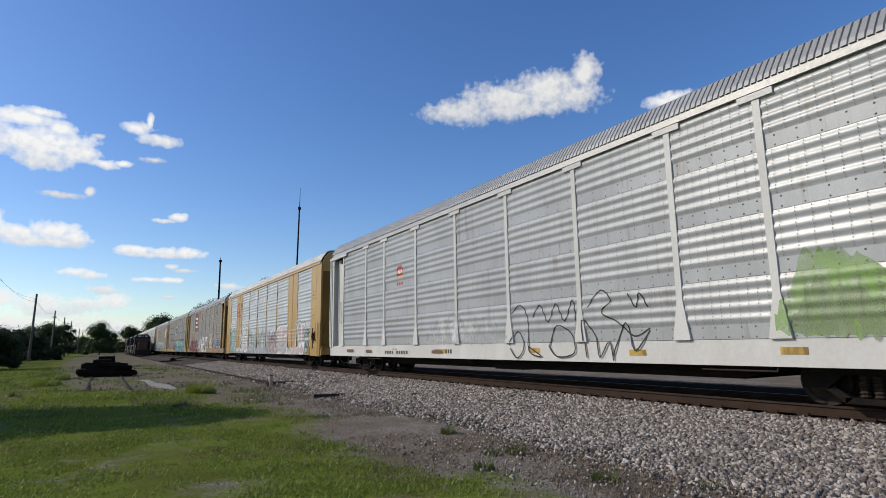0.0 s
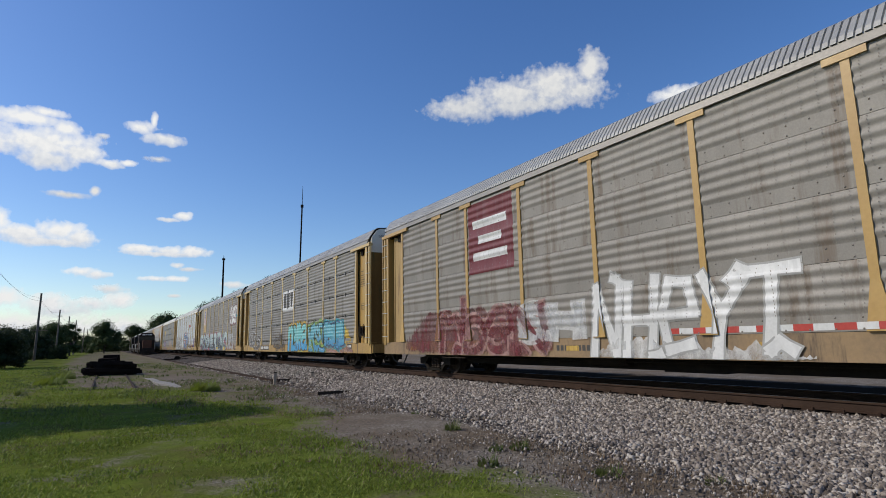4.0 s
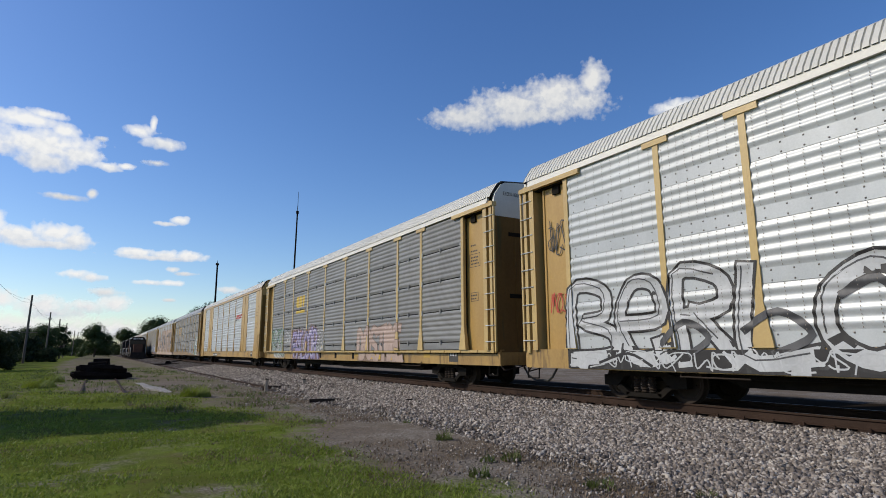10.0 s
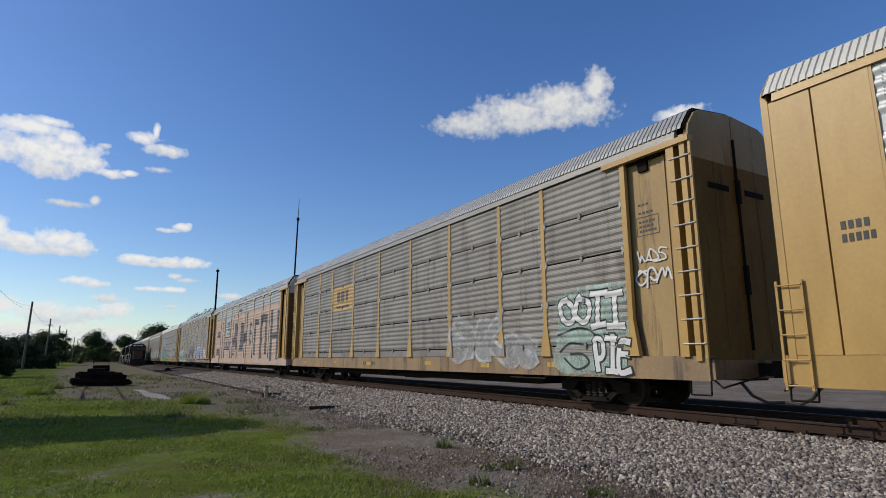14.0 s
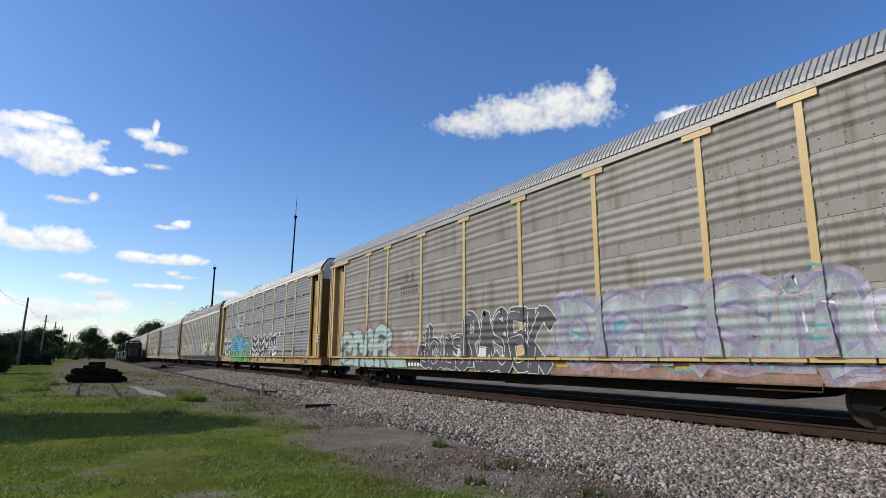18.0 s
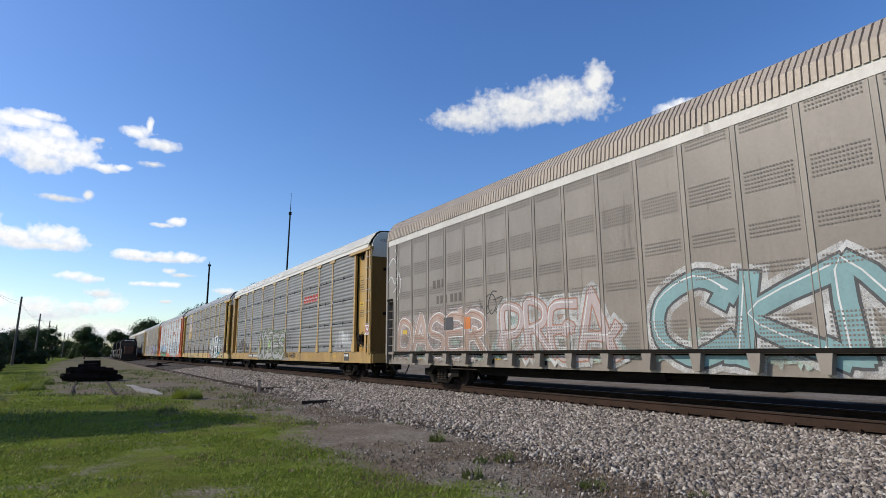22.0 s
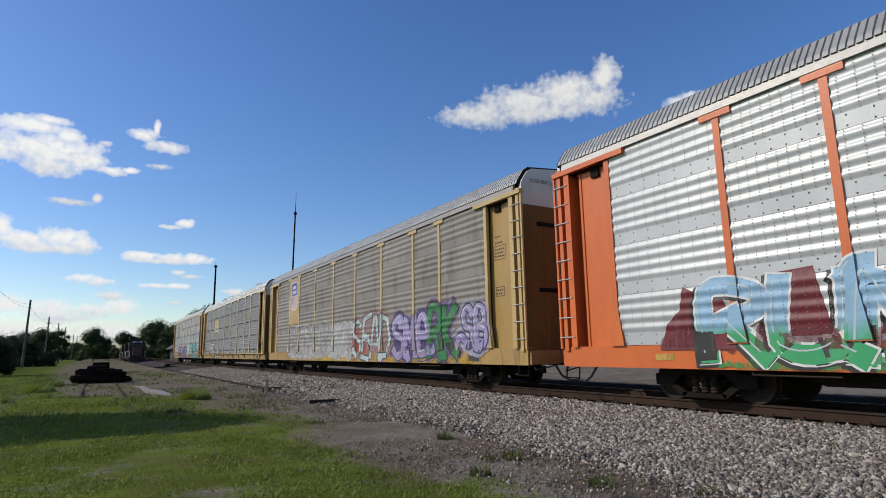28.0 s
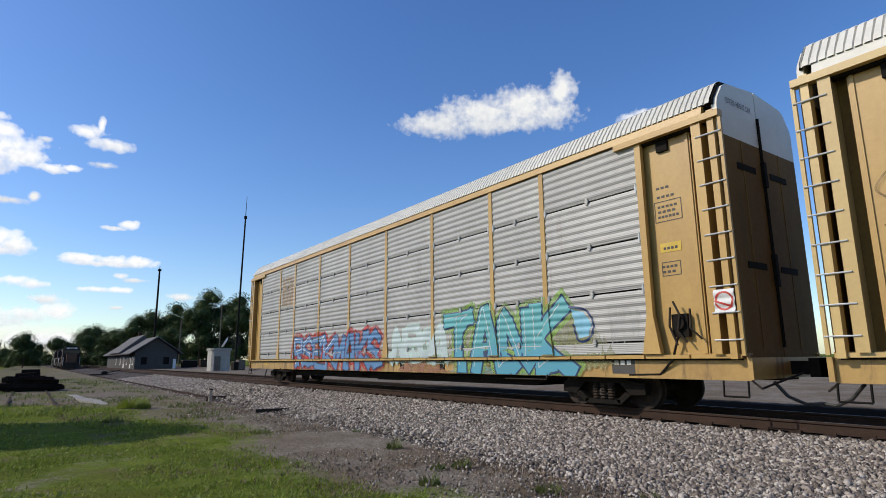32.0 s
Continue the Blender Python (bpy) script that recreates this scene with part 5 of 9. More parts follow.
def decal_mesh(f, x=SIDE - 0.004):
    """A painted figure on the side: flat faces over y and z, carried over the posts that stand proud."""
    bm = bmesh.new()
    vs = [bm.verts.new((x + v[0], v[1], v[2])) for v in f.v]
    for face in f.f:
        try:
            bm.faces.new([vs[i] for i in face])
        except ValueError:
            pass
    extra = []
    if min(v[2] for v in f.v) < 0.655:  # nothing is painted below the sill
        bmesh.ops.bisect_plane(bm, geom=bm.verts[:] + bm.edges[:] + bm.faces[:], plane_co=(0, 0, 0.655), plane_no=(0, 0, -1), clear_outer=True)
    ys, zs = [v[1] for v in f.v], [v[2] for v in f.v]
    lo, hi = min(ys), max(ys)
    for p in NOW["posts"]:
        if lo < p + 0.19 and hi > p - 0.19 and max(zs) > 1.12 and x < SIDE - 0.014:
            shaft = (((0, p - 0.085, 0), (0, -1, 0)), ((0, p + 0.085, 0), (0, 1, 0)), ((0, 0, 1.85), (0, 0, -1)))
            foot = (((0, p - 0.085, 1.85), (0, -0.75, 0.105)), ((0, p + 0.085, 1.85), (0, 0.75, 0.105)), ((0, 0, 1.12), (0, 0, -1)), ((0, 0, 1.85), (0, 0, 1)))
            for cuts in (shaft, foot):
                c = bm.copy()
                for co, no in cuts:
                    bmesh.ops.bisect_plane(c, geom=c.verts[:] + c.edges[:] + c.faces[:], plane_co=co, plane_no=no, clear_outer=True)
                for v in c.verts:
                    v.co.x -= NOW["lift"] + 0.026 * max(0, 1 - (v.co.z - 1.1) / 0.75)
                extra.append(c)
    me = bpy.data.meshes.new("painted_figure")
    if NOW["style"] and x < SIDE - 0.014:
        for z in rib_cuts(NOW["style"], min(zs), max(zs)):
            bmesh.ops.bisect_plane(bm, geom=bm.verts[:] + bm.edges[:] + bm.faces[:], plane_co=(0, 0, z), plane_no=(0, 0, 1))
        for v in bm.verts:
            if Z_SILL < v.co.z < Z_TOP:
                v.co.x += RISE[NOW["style"]] - 0.002 - rib_out(NOW["style"], v.co.z)
        for q in bm.faces:
            q.smooth = True
    for c in extra:
        if c.faces:
            tmp = bpy.data.meshes.new("tmp")
            c.to_mesh(tmp)
            bm.from_mesh(tmp)
            bpy.data.meshes.remove(tmp)
        c.free()
    if NOW["recess"] and min(zs) < Z_SILL - 0.02:
        # the sill stands back under the sheets: the lower part of the figure lies on it
        low = bm.copy()
        for m2, no in ((bm, (0, 0, -1)), (low, (0, 0, 1))):
            bmesh.ops.bisect_plane(m2, geom=m2.verts[:] + m2.edges[:] + m2.faces[:], plane_co=(0, 0, Z_SILL - 0.012), plane_no=no, clear_outer=True)
        for v in low.verts:
            v.co.x += NOW["recess"] - max(0.0, SIDE - 0.012 - x)
        tmp = bpy.data.meshes.new("tmp")
        low.to_mesh(tmp)
        low.free()
        bm.from_mesh(tmp)
        bpy.data.meshes.remove(tmp)
    bm.to_mesh(me)
    bm.free()
    return me


def glyph(ch, fat, shear):
    """One letter as flat points (u in letter heights, v from 0 to 1), its width and its faces."""
    def make():
        def raw(f2):
            cu = bpy.data.curves.new("word", "FONT")
            cu.body, cu.size, cu.resolution_u, cu.offset, cu.shear = ch, 1.0, 3, f2, shear
            ob = bpy.data.objects.new("word", cu)
            me = bpy.data.meshes.new_from_object(ob)
            out = [tuple(v.co[:2]) for v in me.vertices], [tuple(p.vertices) for p in me.polygons]
            bpy.data.objects.remove(ob)
            bpy.data.meshes.remove(me)
            return out
        ref, _ = raw(0.0)
        x0, x1, top = min(v[0] for v in ref), max(v[0] for v in ref), max(v[1] for v in ref)
        pts, faces = raw(fat)
        return [((u - x0) / top, v / top) for u, v in pts], (x1 - x0) / top, faces
    return stored(("glyph", ch, round(fat, 4), shear), make)


def blob_form(pts):
    return Form().add([(0, y, z) for y, z in pts], [tuple(range(len(pts)))])


def stroke_form(pts, w, flare=0.0):
    """A sprayed line of width w through (y, z) points, one connected ribbon that climbs slightly; flare: how much its ends widen."""
    f, n, sides = Form(), len(pts), []
    for i in range(n):
        (a, b2), (c, d) = pts[max(0, i - 1)], pts[min(n - 1, i + 1)]
        dy, dz = c - a, d - b2
        k = math.hypot(dy, dz) or 1
        y, z, up = pts[i][0], pts[i][1], -0.00001 * i
        wide = w * (1 - 0.6 * flare + 1.6 * flare * abs(2 * i / max(1, n - 1) - 1) ** 1.6)
        end = -0.4 * w if i == 0 else (0.4 * w if i == n - 1 else 0.0)
        y, z = y + dy / k * end, z + dz / k * end
        sides += [(up, y - dz / k * wide / 2, z + dy / k * wide / 2), (up, y + dz / k * wide / 2, z - dy / k * wide / 2)]
    return f.add(sides, [(2 * i, 2 * i + 1, 2 * i + 3, 2 * i + 2) for i in range(n - 1)])


def smooth_line(pts, n=4):
    """A rounded hand-drawn line through a few points."""
    out = []
    ext = [pts[0]] + list(pts) + [pts[-1]]
    for p0, p1, p2, p3 in zip(ext, ext[1:], ext[2:], ext[3:]):
        for q in range(n):
            u = q / n
            out.append(tuple(0.5 * (2 * b2 + (c - a) * u + (2 * a - 5 * b2 + 4 * c - d) * u * u + (3 * b2 - a - 3 * c + d) * u ** 3) for a, b2, c, d in zip(p0, p1, p2, p3)))
    return out + [pts[-1]]


def contour_form(pts, faces, w):
    """Bands of width w along the outer edges of a flat figure, laid over the figure itself."""
    f = Form().add([(0, y, z) for y, z in pts], faces)
    seen = collections.Counter(tuple(sorted(e)) for face in faces for e in zip(face, face[1:] + face[:1]))
    for q, ((a, b2), used) in enumerate(sorted(seen.items())):
        if used == 1 and math.dist(pts[a], pts[b2]) > 1e-5:
            g = stroke_form([pts[a], pts[b2]], w * 2)
            f.add([(-0.0001 - 0.00004 * (q % 13), y, z) for _, y, z in g.v], g.f)
    return f


def scrawl_strokes(y_left, y_right, z0, z1, n, w, seed):
    """Illegible sprayed handwriting: loops and hooks, letter by letter."""
    rng = random.Random(seed)
    out, step = [], (y_right - y_left) / n
    for i in range(n):
        cy, cz = y_left + step * (i + 0.5 + rng.uniform(-0.12, 0.12)), (z0 + z1) / 2 + rng.uniform(-0.1, 0.1) * (z1 - z0)
        ry, rz = abs(step) * rng.uniform(0.42, 0.66) * -1, (z1 - z0) * rng.uniform(0.32, 0.5)
        shape = rng.choice((
            [(-0.9, 0.6), (-0.2, 1.0), (0.6, 0.5), (0.5, -0.6), (-0.4, -1.0), (-0.9, -0.2), (-0.2, 0.8), (0.9, 0.9)],
            [(0.7, 0.9), (-0.3, 1.0), (-0.8, 0.5), (0.0, 0.0), (0.8, -0.4), (0.2, -1.0), (-0.9, -0.8)],
            [(-0.9, -0.9), (-0.6, 0.9), (-0.1, -0.2), (0.4, 0.9), (0.6, -0.9), (1.0, -0.5)],
            [(-1.0, 0.9), (-0.3, -0.9), (0.2, 0.3), (0.5, -0.9), (1.0, 1.0)],
            [(-0.9, 0.8), (0.9, 0.9), (-0.5, -0.7), (0.2, -1.0), (1.0, -0.6)],
            [(-0.7, 1.0), (-0.8, -0.8), (0.3, -1.0), (0.8, -0.1), (0.0, 0.3), (-0.6, 0.0)]))
        turn, flip = rng.choice((-1, 1)), rng.choice((-1, 1))
        pts = smooth_line([(cy + turn * 1.3 * ry * (u + rng.uniform(-0.3, 0.3)), cz + flip * rz * (v + rng.uniform(-0.2, 0.2))) for u, v in shape])
        g = stroke_form(pts, w * rng.uniform(0.75, 1.1))
        g.v = [(v[0] - 0.0001 * (i % 4), v[1], v[2]) for v in g.v]
        out.append(g)
    return out


def scrawl(y_left, y_right, z0, z1, n, w, seed):
    f = Form()
    for g in scrawl_strokes(y_left, y_right, z0, z1, n, w, seed):
        f.add(g.v, g.f)
    return f


def bars(y_left, z, height, length, n=6, seed=0):
    """Plain bars that stand for small marks."""
    rng = random.Random(seed)
    f, y = Form(), y_left
    step = length / n
    for i in range(n):
        f.add([(0, y - 0.12 * step, z), (0, y - 0.8 * step, z), (0, y - 0.8 * step, z + height), (0, y - 0.12 * step, z + height)], [(0, 1, 2, 3)])
        y -= step
    return f


def sheet(y0, y1, z0, z1):
    return Form().add([(0, y0, z0), (0, y1, z0), (0, y1, z1), (0, y0, z1)], [(0, 1, 2, 3)])


def paint(car, name, f, material, level=0, label="", x=None):
    """Lays a painted figure on the near side; higher levels lie over lower ones."""
    NOW["n"], NOW["recess"], NOW["lift"] = (NOW["n"] + 1) % 19, car["recess"], 0.040 - RISE[car["style"]]
    NOW["style"] = car["style"].replace("flat", "")
    x = (SIDE - RISE[car["style"]] if x is None else x) - (0.0006 if x is None else 0.004) * level - 0.00005 * NOW["n"]
    ob = part(name, decal_mesh(f, x), M[material], car, label)
    return tagged(ob, kind="stuff") if name in ("small_bars", "stencil_mark", "sill_mark") else ob


def end_lettering(car, text, x0, x1, z, h):
    """Small black capitals on the upper leaf of the leading end."""
    def make():
        sizes = [glyph(ch, 0.0, 0.0)[1] if ch != " " else 0.5 for ch in text]
        unit = (x1 - x0) / (sum(sizes) + 0.16 * (len(text) - 1))
        f, x = Form(), x0
        for ch, w in zip(text, sizes):
            if ch != " ":
                pts, _, faces = glyph(ch, 0.0, 0.0)
                f.add([(x + u * unit, -13.162, z + v * h) for u, v in pts], faces)
            x += (w + 0.16) * unit
        return f.mesh("lettering")
    tagged(part("lettering", stored(("end_text", text), make), M["lettering_black"], car, "small black stencilled words"), kind="stuff")


def autorack(k, label, body="yellow", panel="grey", roof="roof", style="ribbed", wide=(), door="yellow", capped=False, sill=None, letterboard=None, z_low=0.64, wide_paint=None, end_top=True,
             low_ladder=False, recess=0.0):
    """One enclosed three-level car carrier. Near side at -x, seen from the road."""
    car = thing("autorack_car", label, "freight car", (X_TRACK, 0, 0), "freight cars of the train")
    car["style"], car["recess"], NOW["recess"] = style, recess, recess
    xs = 1.5 - recess
    if style == "fine" and panel == "dull":
        panel = "dull_fine"
    B, P, R = M[body], M[panel], M[roof]
    sill_m = M[sill or ("yellow_sill" if "yellow" in body else body)]
    z0 = Z_SILL
    # frame: side sills, centre sill, deck
    for s in (-1, 1):
        x0, x1 = sorted((s * 1.5, s * 1.38))
        part("side_sill", stored(("sill", s, z_low, recess), lambda: Form().prism([(s * xs, z_low), (s * xs, z0 - 0.005), (s * 1.24, z0 - 0.005), (s * 1.24, z0 - 0.03), (s * (xs - 0.04), z0 - 0.03), (s * (xs - 0.04), z_low + 0.03), (s * (xs - 0.1), z_low + 0.03), (s * (xs - 0.1), z_low)], "y", -13.2, 13.2).mesh("side_sill")), sill_m, car)
        if recess and s < 0:
            for q in range(28):
                part("ledge_block", stored(("ledge", round(recess, 2)), lambda: Form().prism([(-1.5, z0 - 0.088), (-1.5, z0 - 0.018), (-1.24, z0 - 0.018), (-1.24, z0 - 0.04), (recess - 1.5, z0 - 0.088)], "y", -0.452, 0.452).mesh("ledge_block")), B if body != "brown" else sill_m, car, at=(0, -12.69 + 0.94 * q, 0))
    part("deck", stored("deck", lambda: Form().box(-1.42, 1.42, -13.1, 13.1, z0 - 0.12, z0 - 0.04).mesh("deck")), M["black"], car)
    part("centre_sill", stored("csill", lambda: Form().prism([(-0.35, 0.62), (0.35, 0.62), (0.35, 0.98), (-0.35, 0.98)], "y", -13.2, 13.2).prism([(-8.4, 0.64), (-7.7, 0.38), (7.7, 0.38), (8.4, 0.64)], "x", -0.92, 0.92).mesh("centre_sill")), M["black"], car)
    for yb2 in (-6.6, -4.4, -2.2, 0.0, 2.2, 4.4, 6.6):
        part("cross_bearer", stored("bearer", lambda: Form().prism([(-1.38, 0.98), (-1.38, 0.74), (-0.5, 0.50), (0.5, 0.50), (1.38, 0.74), (1.38, 0.98)], "y", -0.12, 0.12).mesh("cross_bearer")), M["black"], car, at=(0, yb2, 0))
    part("brake_pipe", stored("pipe", lambda: Form().line([(-1.1, -8.2, 0.55), (-1.1, 8.2, 0.55)], 0.03).box(-0.9, -0.5, -1.2, 0.2, 0.35, 0.75).tube((-1.0, 1.0, 0.6), (-1.0, 2.2, 0.6), 0.16, 10).mesh("brake_pipe")), M["black"], car, "dark underframe brake gear")
    # sides
    posts = POSTS if style != "flat" else [1.107 * i for i in range(-11, 12)]
    for i, (a, b2) in enumerate(zip(posts, posts[1:])):
        w, c = b2 - a - 0.10, (a + b2) / 2
        if i in wide:
            part("solid_panel", stored(("solid", round(w, 2)), lambda: Form().box(-0.03, 0.02, -w / 2, w / 2, z0, Z_TOP).box(-0.045, -0.03, -0.02, 0.02, z0, Z_TOP).mesh("solid_panel")), M[wide_paint or body], car, "plain painted panel", at=(SIDE, c, 0))
            continue
        if style == "flat":
            part("side_panel", stored(("flatp", round(w, 2)), lambda: Form().box(-0.02, 0.03, -w / 2, w / 2, z0, 5.10).mesh("side_panel")), P, car, at=(SIDE, c, 0))
            tagged(part("perforations", stored("holes", lambda: perforations(0.86)), M["rivet"], car, "rows of small dark holes", at=(SIDE, c, 0)), kind="stuff")
            part("stake_pocket", stored("pocket", lambda: Form().prism([(-0.07, 0.70), (0.07, 0.70), (0.12, 1.02), (-0.12, 1.02)], "x", -0.05, 0.14).mesh("stake_pocket")), M["brown"], car, at=(SIDE, a, 0))
            continue
        if style == "ribbed":
            tagged(part("rivets", stored(("rivets", round(w, 2)), lambda: rivet_rows(w)), M["rivet"], car, "rows of small rusty bolt heads", at=(SIDE, c, 0)), kind="stuff")
        n = 4
        foot = 0.24 if style == "fine" else 0.0
        hgt = (Z_TOP - z0 - foot) / n
        gap = 0.02 if style == "fine" else 0.004
        if foot:
            part("foot_plate", stored(("foot", round(w, 2)), lambda: Form().box(-0.012, 0.03, -w / 2, w / 2, z0 + 0.01, z0 + foot - 0.015).mesh("foot_plate")), P, car, at=(SIDE, c, 0))
        for q in range(n):
            part("side_panel", stored((style, round(w, 2), q), lambda: panel_mesh(w, z0 + foot + q * hgt + gap, z0 + foot + (q + 1) * hgt - gap, style)), P, car, at=(SIDE, c, 0))
            if style == "fine" and q:
                for e2 in (-1, 1):
                    part("panel_hinge", stored("hinge", lambda: Form().box(-0.035, 0.0, -0.028, 0.028, -0.06, 0.06).box(-0.045, -0.03, -0.012, 0.012, -0.085, 0.085).mesh("panel_hinge")), M["galv"], car, at=(SIDE, c + e2 * (w / 2 - 0.05), z0 + foot + q * hgt))
            if style == "fine":
                part("panel_clip", stored("clip", lambda: Form().box(-0.045, 0.0, -0.03, 0.03, -0.07, 0.07).box(-0.05, -0.03, -0.05, 0.05, -0.02, 0.02).mesh("panel_clip")), P, car, at=(SIDE, c, z0 + foot + q * hgt))
    for p in posts:
        if style == "flat":
            part("post", stored("batten", lambda: Form().box(SIDE - 0.026, SIDE + 0.03, -0.055, 0.055, z0, 5.10).box(SIDE - 0.036, SIDE - 0.024, -0.06, -0.045, z0, 5.10).box(SIDE - 0.036, SIDE - 0.024, 0.045, 0.06, z0, 5.10).mesh("post")), B, car, at=(0, p, 0))
            continue
        part("post", stored(("post", capped), lambda: post_mesh(z0, capped)), M["rusty_post"] if body == "rusty_yellow" else B, car, at=(0, p, 0))
    # black sheet added so that the gaps between panels look shaded
    part("inner_lining", stored("gap_sheet", lambda: Form().box(SIDE + 0.052, SIDE + 0.07, -11.2, 11.2, z0, Z_TOP).mesh("gap_sheet")), M["black"], car, "black sheet in place of the shade behind panels")
    for q, yr in enumerate((10.6, 6.2, 2.6, -2.4, -6.0, -9.2)):
        part("reflector", stored(("reflector", q % 2), lambda: Form().box(SIDE - 0.006, SIDE, -0.22, 0.22, 0.80 + 0.04 * (q % 2), 0.92 + 0.04 * (q % 2)).mesh("reflector")), M["rusty_yellow"], car, "faded yellow reflector strip", at=(0, yr + 0.3 * math.sin(k * 3 + q), 0) if not recess else (recess, yr + 0.3 * math.sin(k * 3 + q), 0))
    part("far_side", stored("farside", lambda: Form().box(1.42, 1.5, -13.0, 13.0, z0, Z_EAVE).mesh("far_side")), P, car)
    if style == "flat":
        part("letterboard", stored("low_board", lambda: Form().box(SIDE - 0.035, SIDE + 0.04, -13.1, 13.1, 5.10, 5.32).mesh("letterboard")), M["pale_band"], car, "pale band under the eaves")
        part("bottom_rail", stored("brail", lambda: Form().box(SIDE - 0.05, SIDE + 0.12, -12.4, 12.4, 1.02, 1.10).mesh("bottom_rail")), M["black"], car, "dark rail along the foot of the side")
        part("roof", stored("low_roof", lambda: roof_mesh(0.26)), R, car, "ribbed arched sheet roof")
    else:
        part("letterboard", stored("board", lambda: Form().prism([(SIDE - 0.07, Z_TOP), (SIDE + 0.04, Z_TOP), (SIDE + 0.04, Z_EAVE), (SIDE - 0.03, Z_EAVE)], "y", -12.9, 12.9).mesh("letterboard")), M[letterboard or ("dusty_board" if roof == "roof" and "galv" not in panel else roof)], car)
        part("roof", stored("roof", roof_mesh), R, car, "ribbed arched sheet roof")
    # ends
    for s in (-1, 1):
        far = s > 0
        part("end_post", stored(("endpost", s), lambda: Form().box(SIDE - 0.05, SIDE + 0.1, min(s * 12.98, s * 13.10), max(s * 12.98, s * 13.10), z0 - 0.1, 5.45).mesh("end_post")), B, car)
        # on yellow cars the recess wall takes the shade-darkened brown
        part("ladder_recess", stored(("lrecess", s), lambda: Form().box(SIDE + 0.30, SIDE + 0.34, min(s * 12.5, s * 12.98), max(s * 12.5, s * 12.98), z0 - 0.05, 5.38).mesh("ladder_recess")), M["shade_brown"] if "yellow" in body else B, car, "shaded wall behind the ladder")
        if not low_ladder and style != "flat":
            part("end_bay_panel", stored(("endbay", s), lambda: Form().box(SIDE + 0.14, SIDE + 0.18, min(s * 11.5, s * 12.52), max(s * 11.5, s * 12.52), z0 - 0.05, 5.30).box(SIDE + 0.115, SIDE + 0.14, s * 12.46 - 0.03, s * 12.46 + 0.03, z0, 5.28).mesh("end_bay_panel")), M[door], car)
            # black block stands in for the shade in the gap over the door
            part("bay_header", stored(("bayhead", s), lambda: Form().box(SIDE + 0.02, SIDE + 0.18, min(s * 11.5, s * 12.7), max(s * 11.5, s * 12.7), 5.24, 5.40).box(SIDE + 0.08, SIDE + 0.14, s * 11.95 - 0.12, s * 11.95 + 0.12, 5.02, 5.24).mesh("bay_header")), M["black"], car, "black block in place of the shaded gap over the door")
            part("end_bracket", stored(("bracket", s), lambda: Form().box(SIDE - 0.10, SIDE + 0.06, min(s * 10.95, s * 13.22), max(s * 10.95, s * 13.22), 5.28, 5.40).mesh("end_bracket")), B, car)
        part("end_roof_edge", stored(("edge", s), lambda: Form().line([(x * 1.02, s * 13.07, z + 0.02) for x, z in END_ARC[1:]] + [(-x * 1.02, s * 13.07, z + 0.02) for x, z in END_ARC[-2:0:-1]], 0.03, 6).mesh("end_roof_edge")), M["black"], car)
        for q in (-1, 1):
            # lower leaves of yellow cars have their end shade in the paint colour
            d = part("end_door", stored(("door", q, "low"), lambda: door_leaf(q, (0, 5.0))), (M["shade_brown"] if k in (0, 1, 3, 6, 7, 13) else M["shade_yellow"]) if "yellow" in body else B, car, "folding end door leaf", at=(0, s * 13.10, 0))
            part("upper_leaf", stored(("door", q, "high"), lambda: door_leaf(q, (5.0, 9))), M["white_roof" if end_top else door], d, "pale upper door sheet")
            part("door_fold", stored(("fold", q), lambda: Form().box(q * 0.72 - 0.02, q * 0.72 + 0.02, -0.06, 0.06, 1.15, 5.0).mesh("door_fold")), M["shade_brown"] if body != "orange" and body != "brown" else B, d)
            for z in (4.42, 2.58) if end_top else (4.42,):
                part("slot", stored(("slot", q, z), lambda: Form().box(q * 0.62 - 0.34, q * 0.62 + 0.34, -0.062, 0.062, z, z + 0.12).mesh("slot")), M["black"], d, "dark slot")
        part("lock_rod", stored("lock", lambda: Form().tube((0, 0, 1.2), (0, 0, 5.6), 0.03).box(-0.05, 0.05, -0.05, 0.05, 2.3, 2.9).box(-0.05, 0.05, -0.05, 0.05, 4.2, 4.7).mesh("lock_rod")), M["black"], car, at=(0, s * 13.17, 0))
        # ladder on the end bay
        lz1 = 2.75 if low_ladder else 5.3
        ya, yb = s * 12.76, s * 13.21
        if low_ladder:
            lad = part("ladder", stored(("ladder", s, 1), lambda: Form().box(SIDE - 0.10, SIDE - 0.075, ya - 0.02, ya + 0.02, 0.55, 2.3).mesh("ladder")), B, car, "short ladder on brackets")
            part("stile", stored(("low_stile", s), lambda: Form().box(SIDE - 0.10, SIDE - 0.075, ya + s * 0.40 - 0.02, ya + s * 0.40 + 0.02, 0.55, 2.3).mesh("stile")), B, lad)
            for r in range(5):
                part("rung", stored(("lrung", s), lambda: Form().line([(SIDE - 0.03, 0.0, 0), (SIDE - 0.10, 0.0, 0), (SIDE - 0.10, s * 0.40, 0), (SIDE - 0.03, s * 0.40, 0)], 0.014).mesh("rung")), B, lad, at=(0, ya, 0.62 + r * 0.40))
            part("sill_apron", stored(("apron", s), lambda: Form().box(SIDE - 0.038, SIDE - 0.004, min(s * 11.46, s * 13.02), max(s * 11.46, s * 13.02), 0.60, z0 - 0.008).mesh("sill_apron")), B, car, "painted plate over the sill")
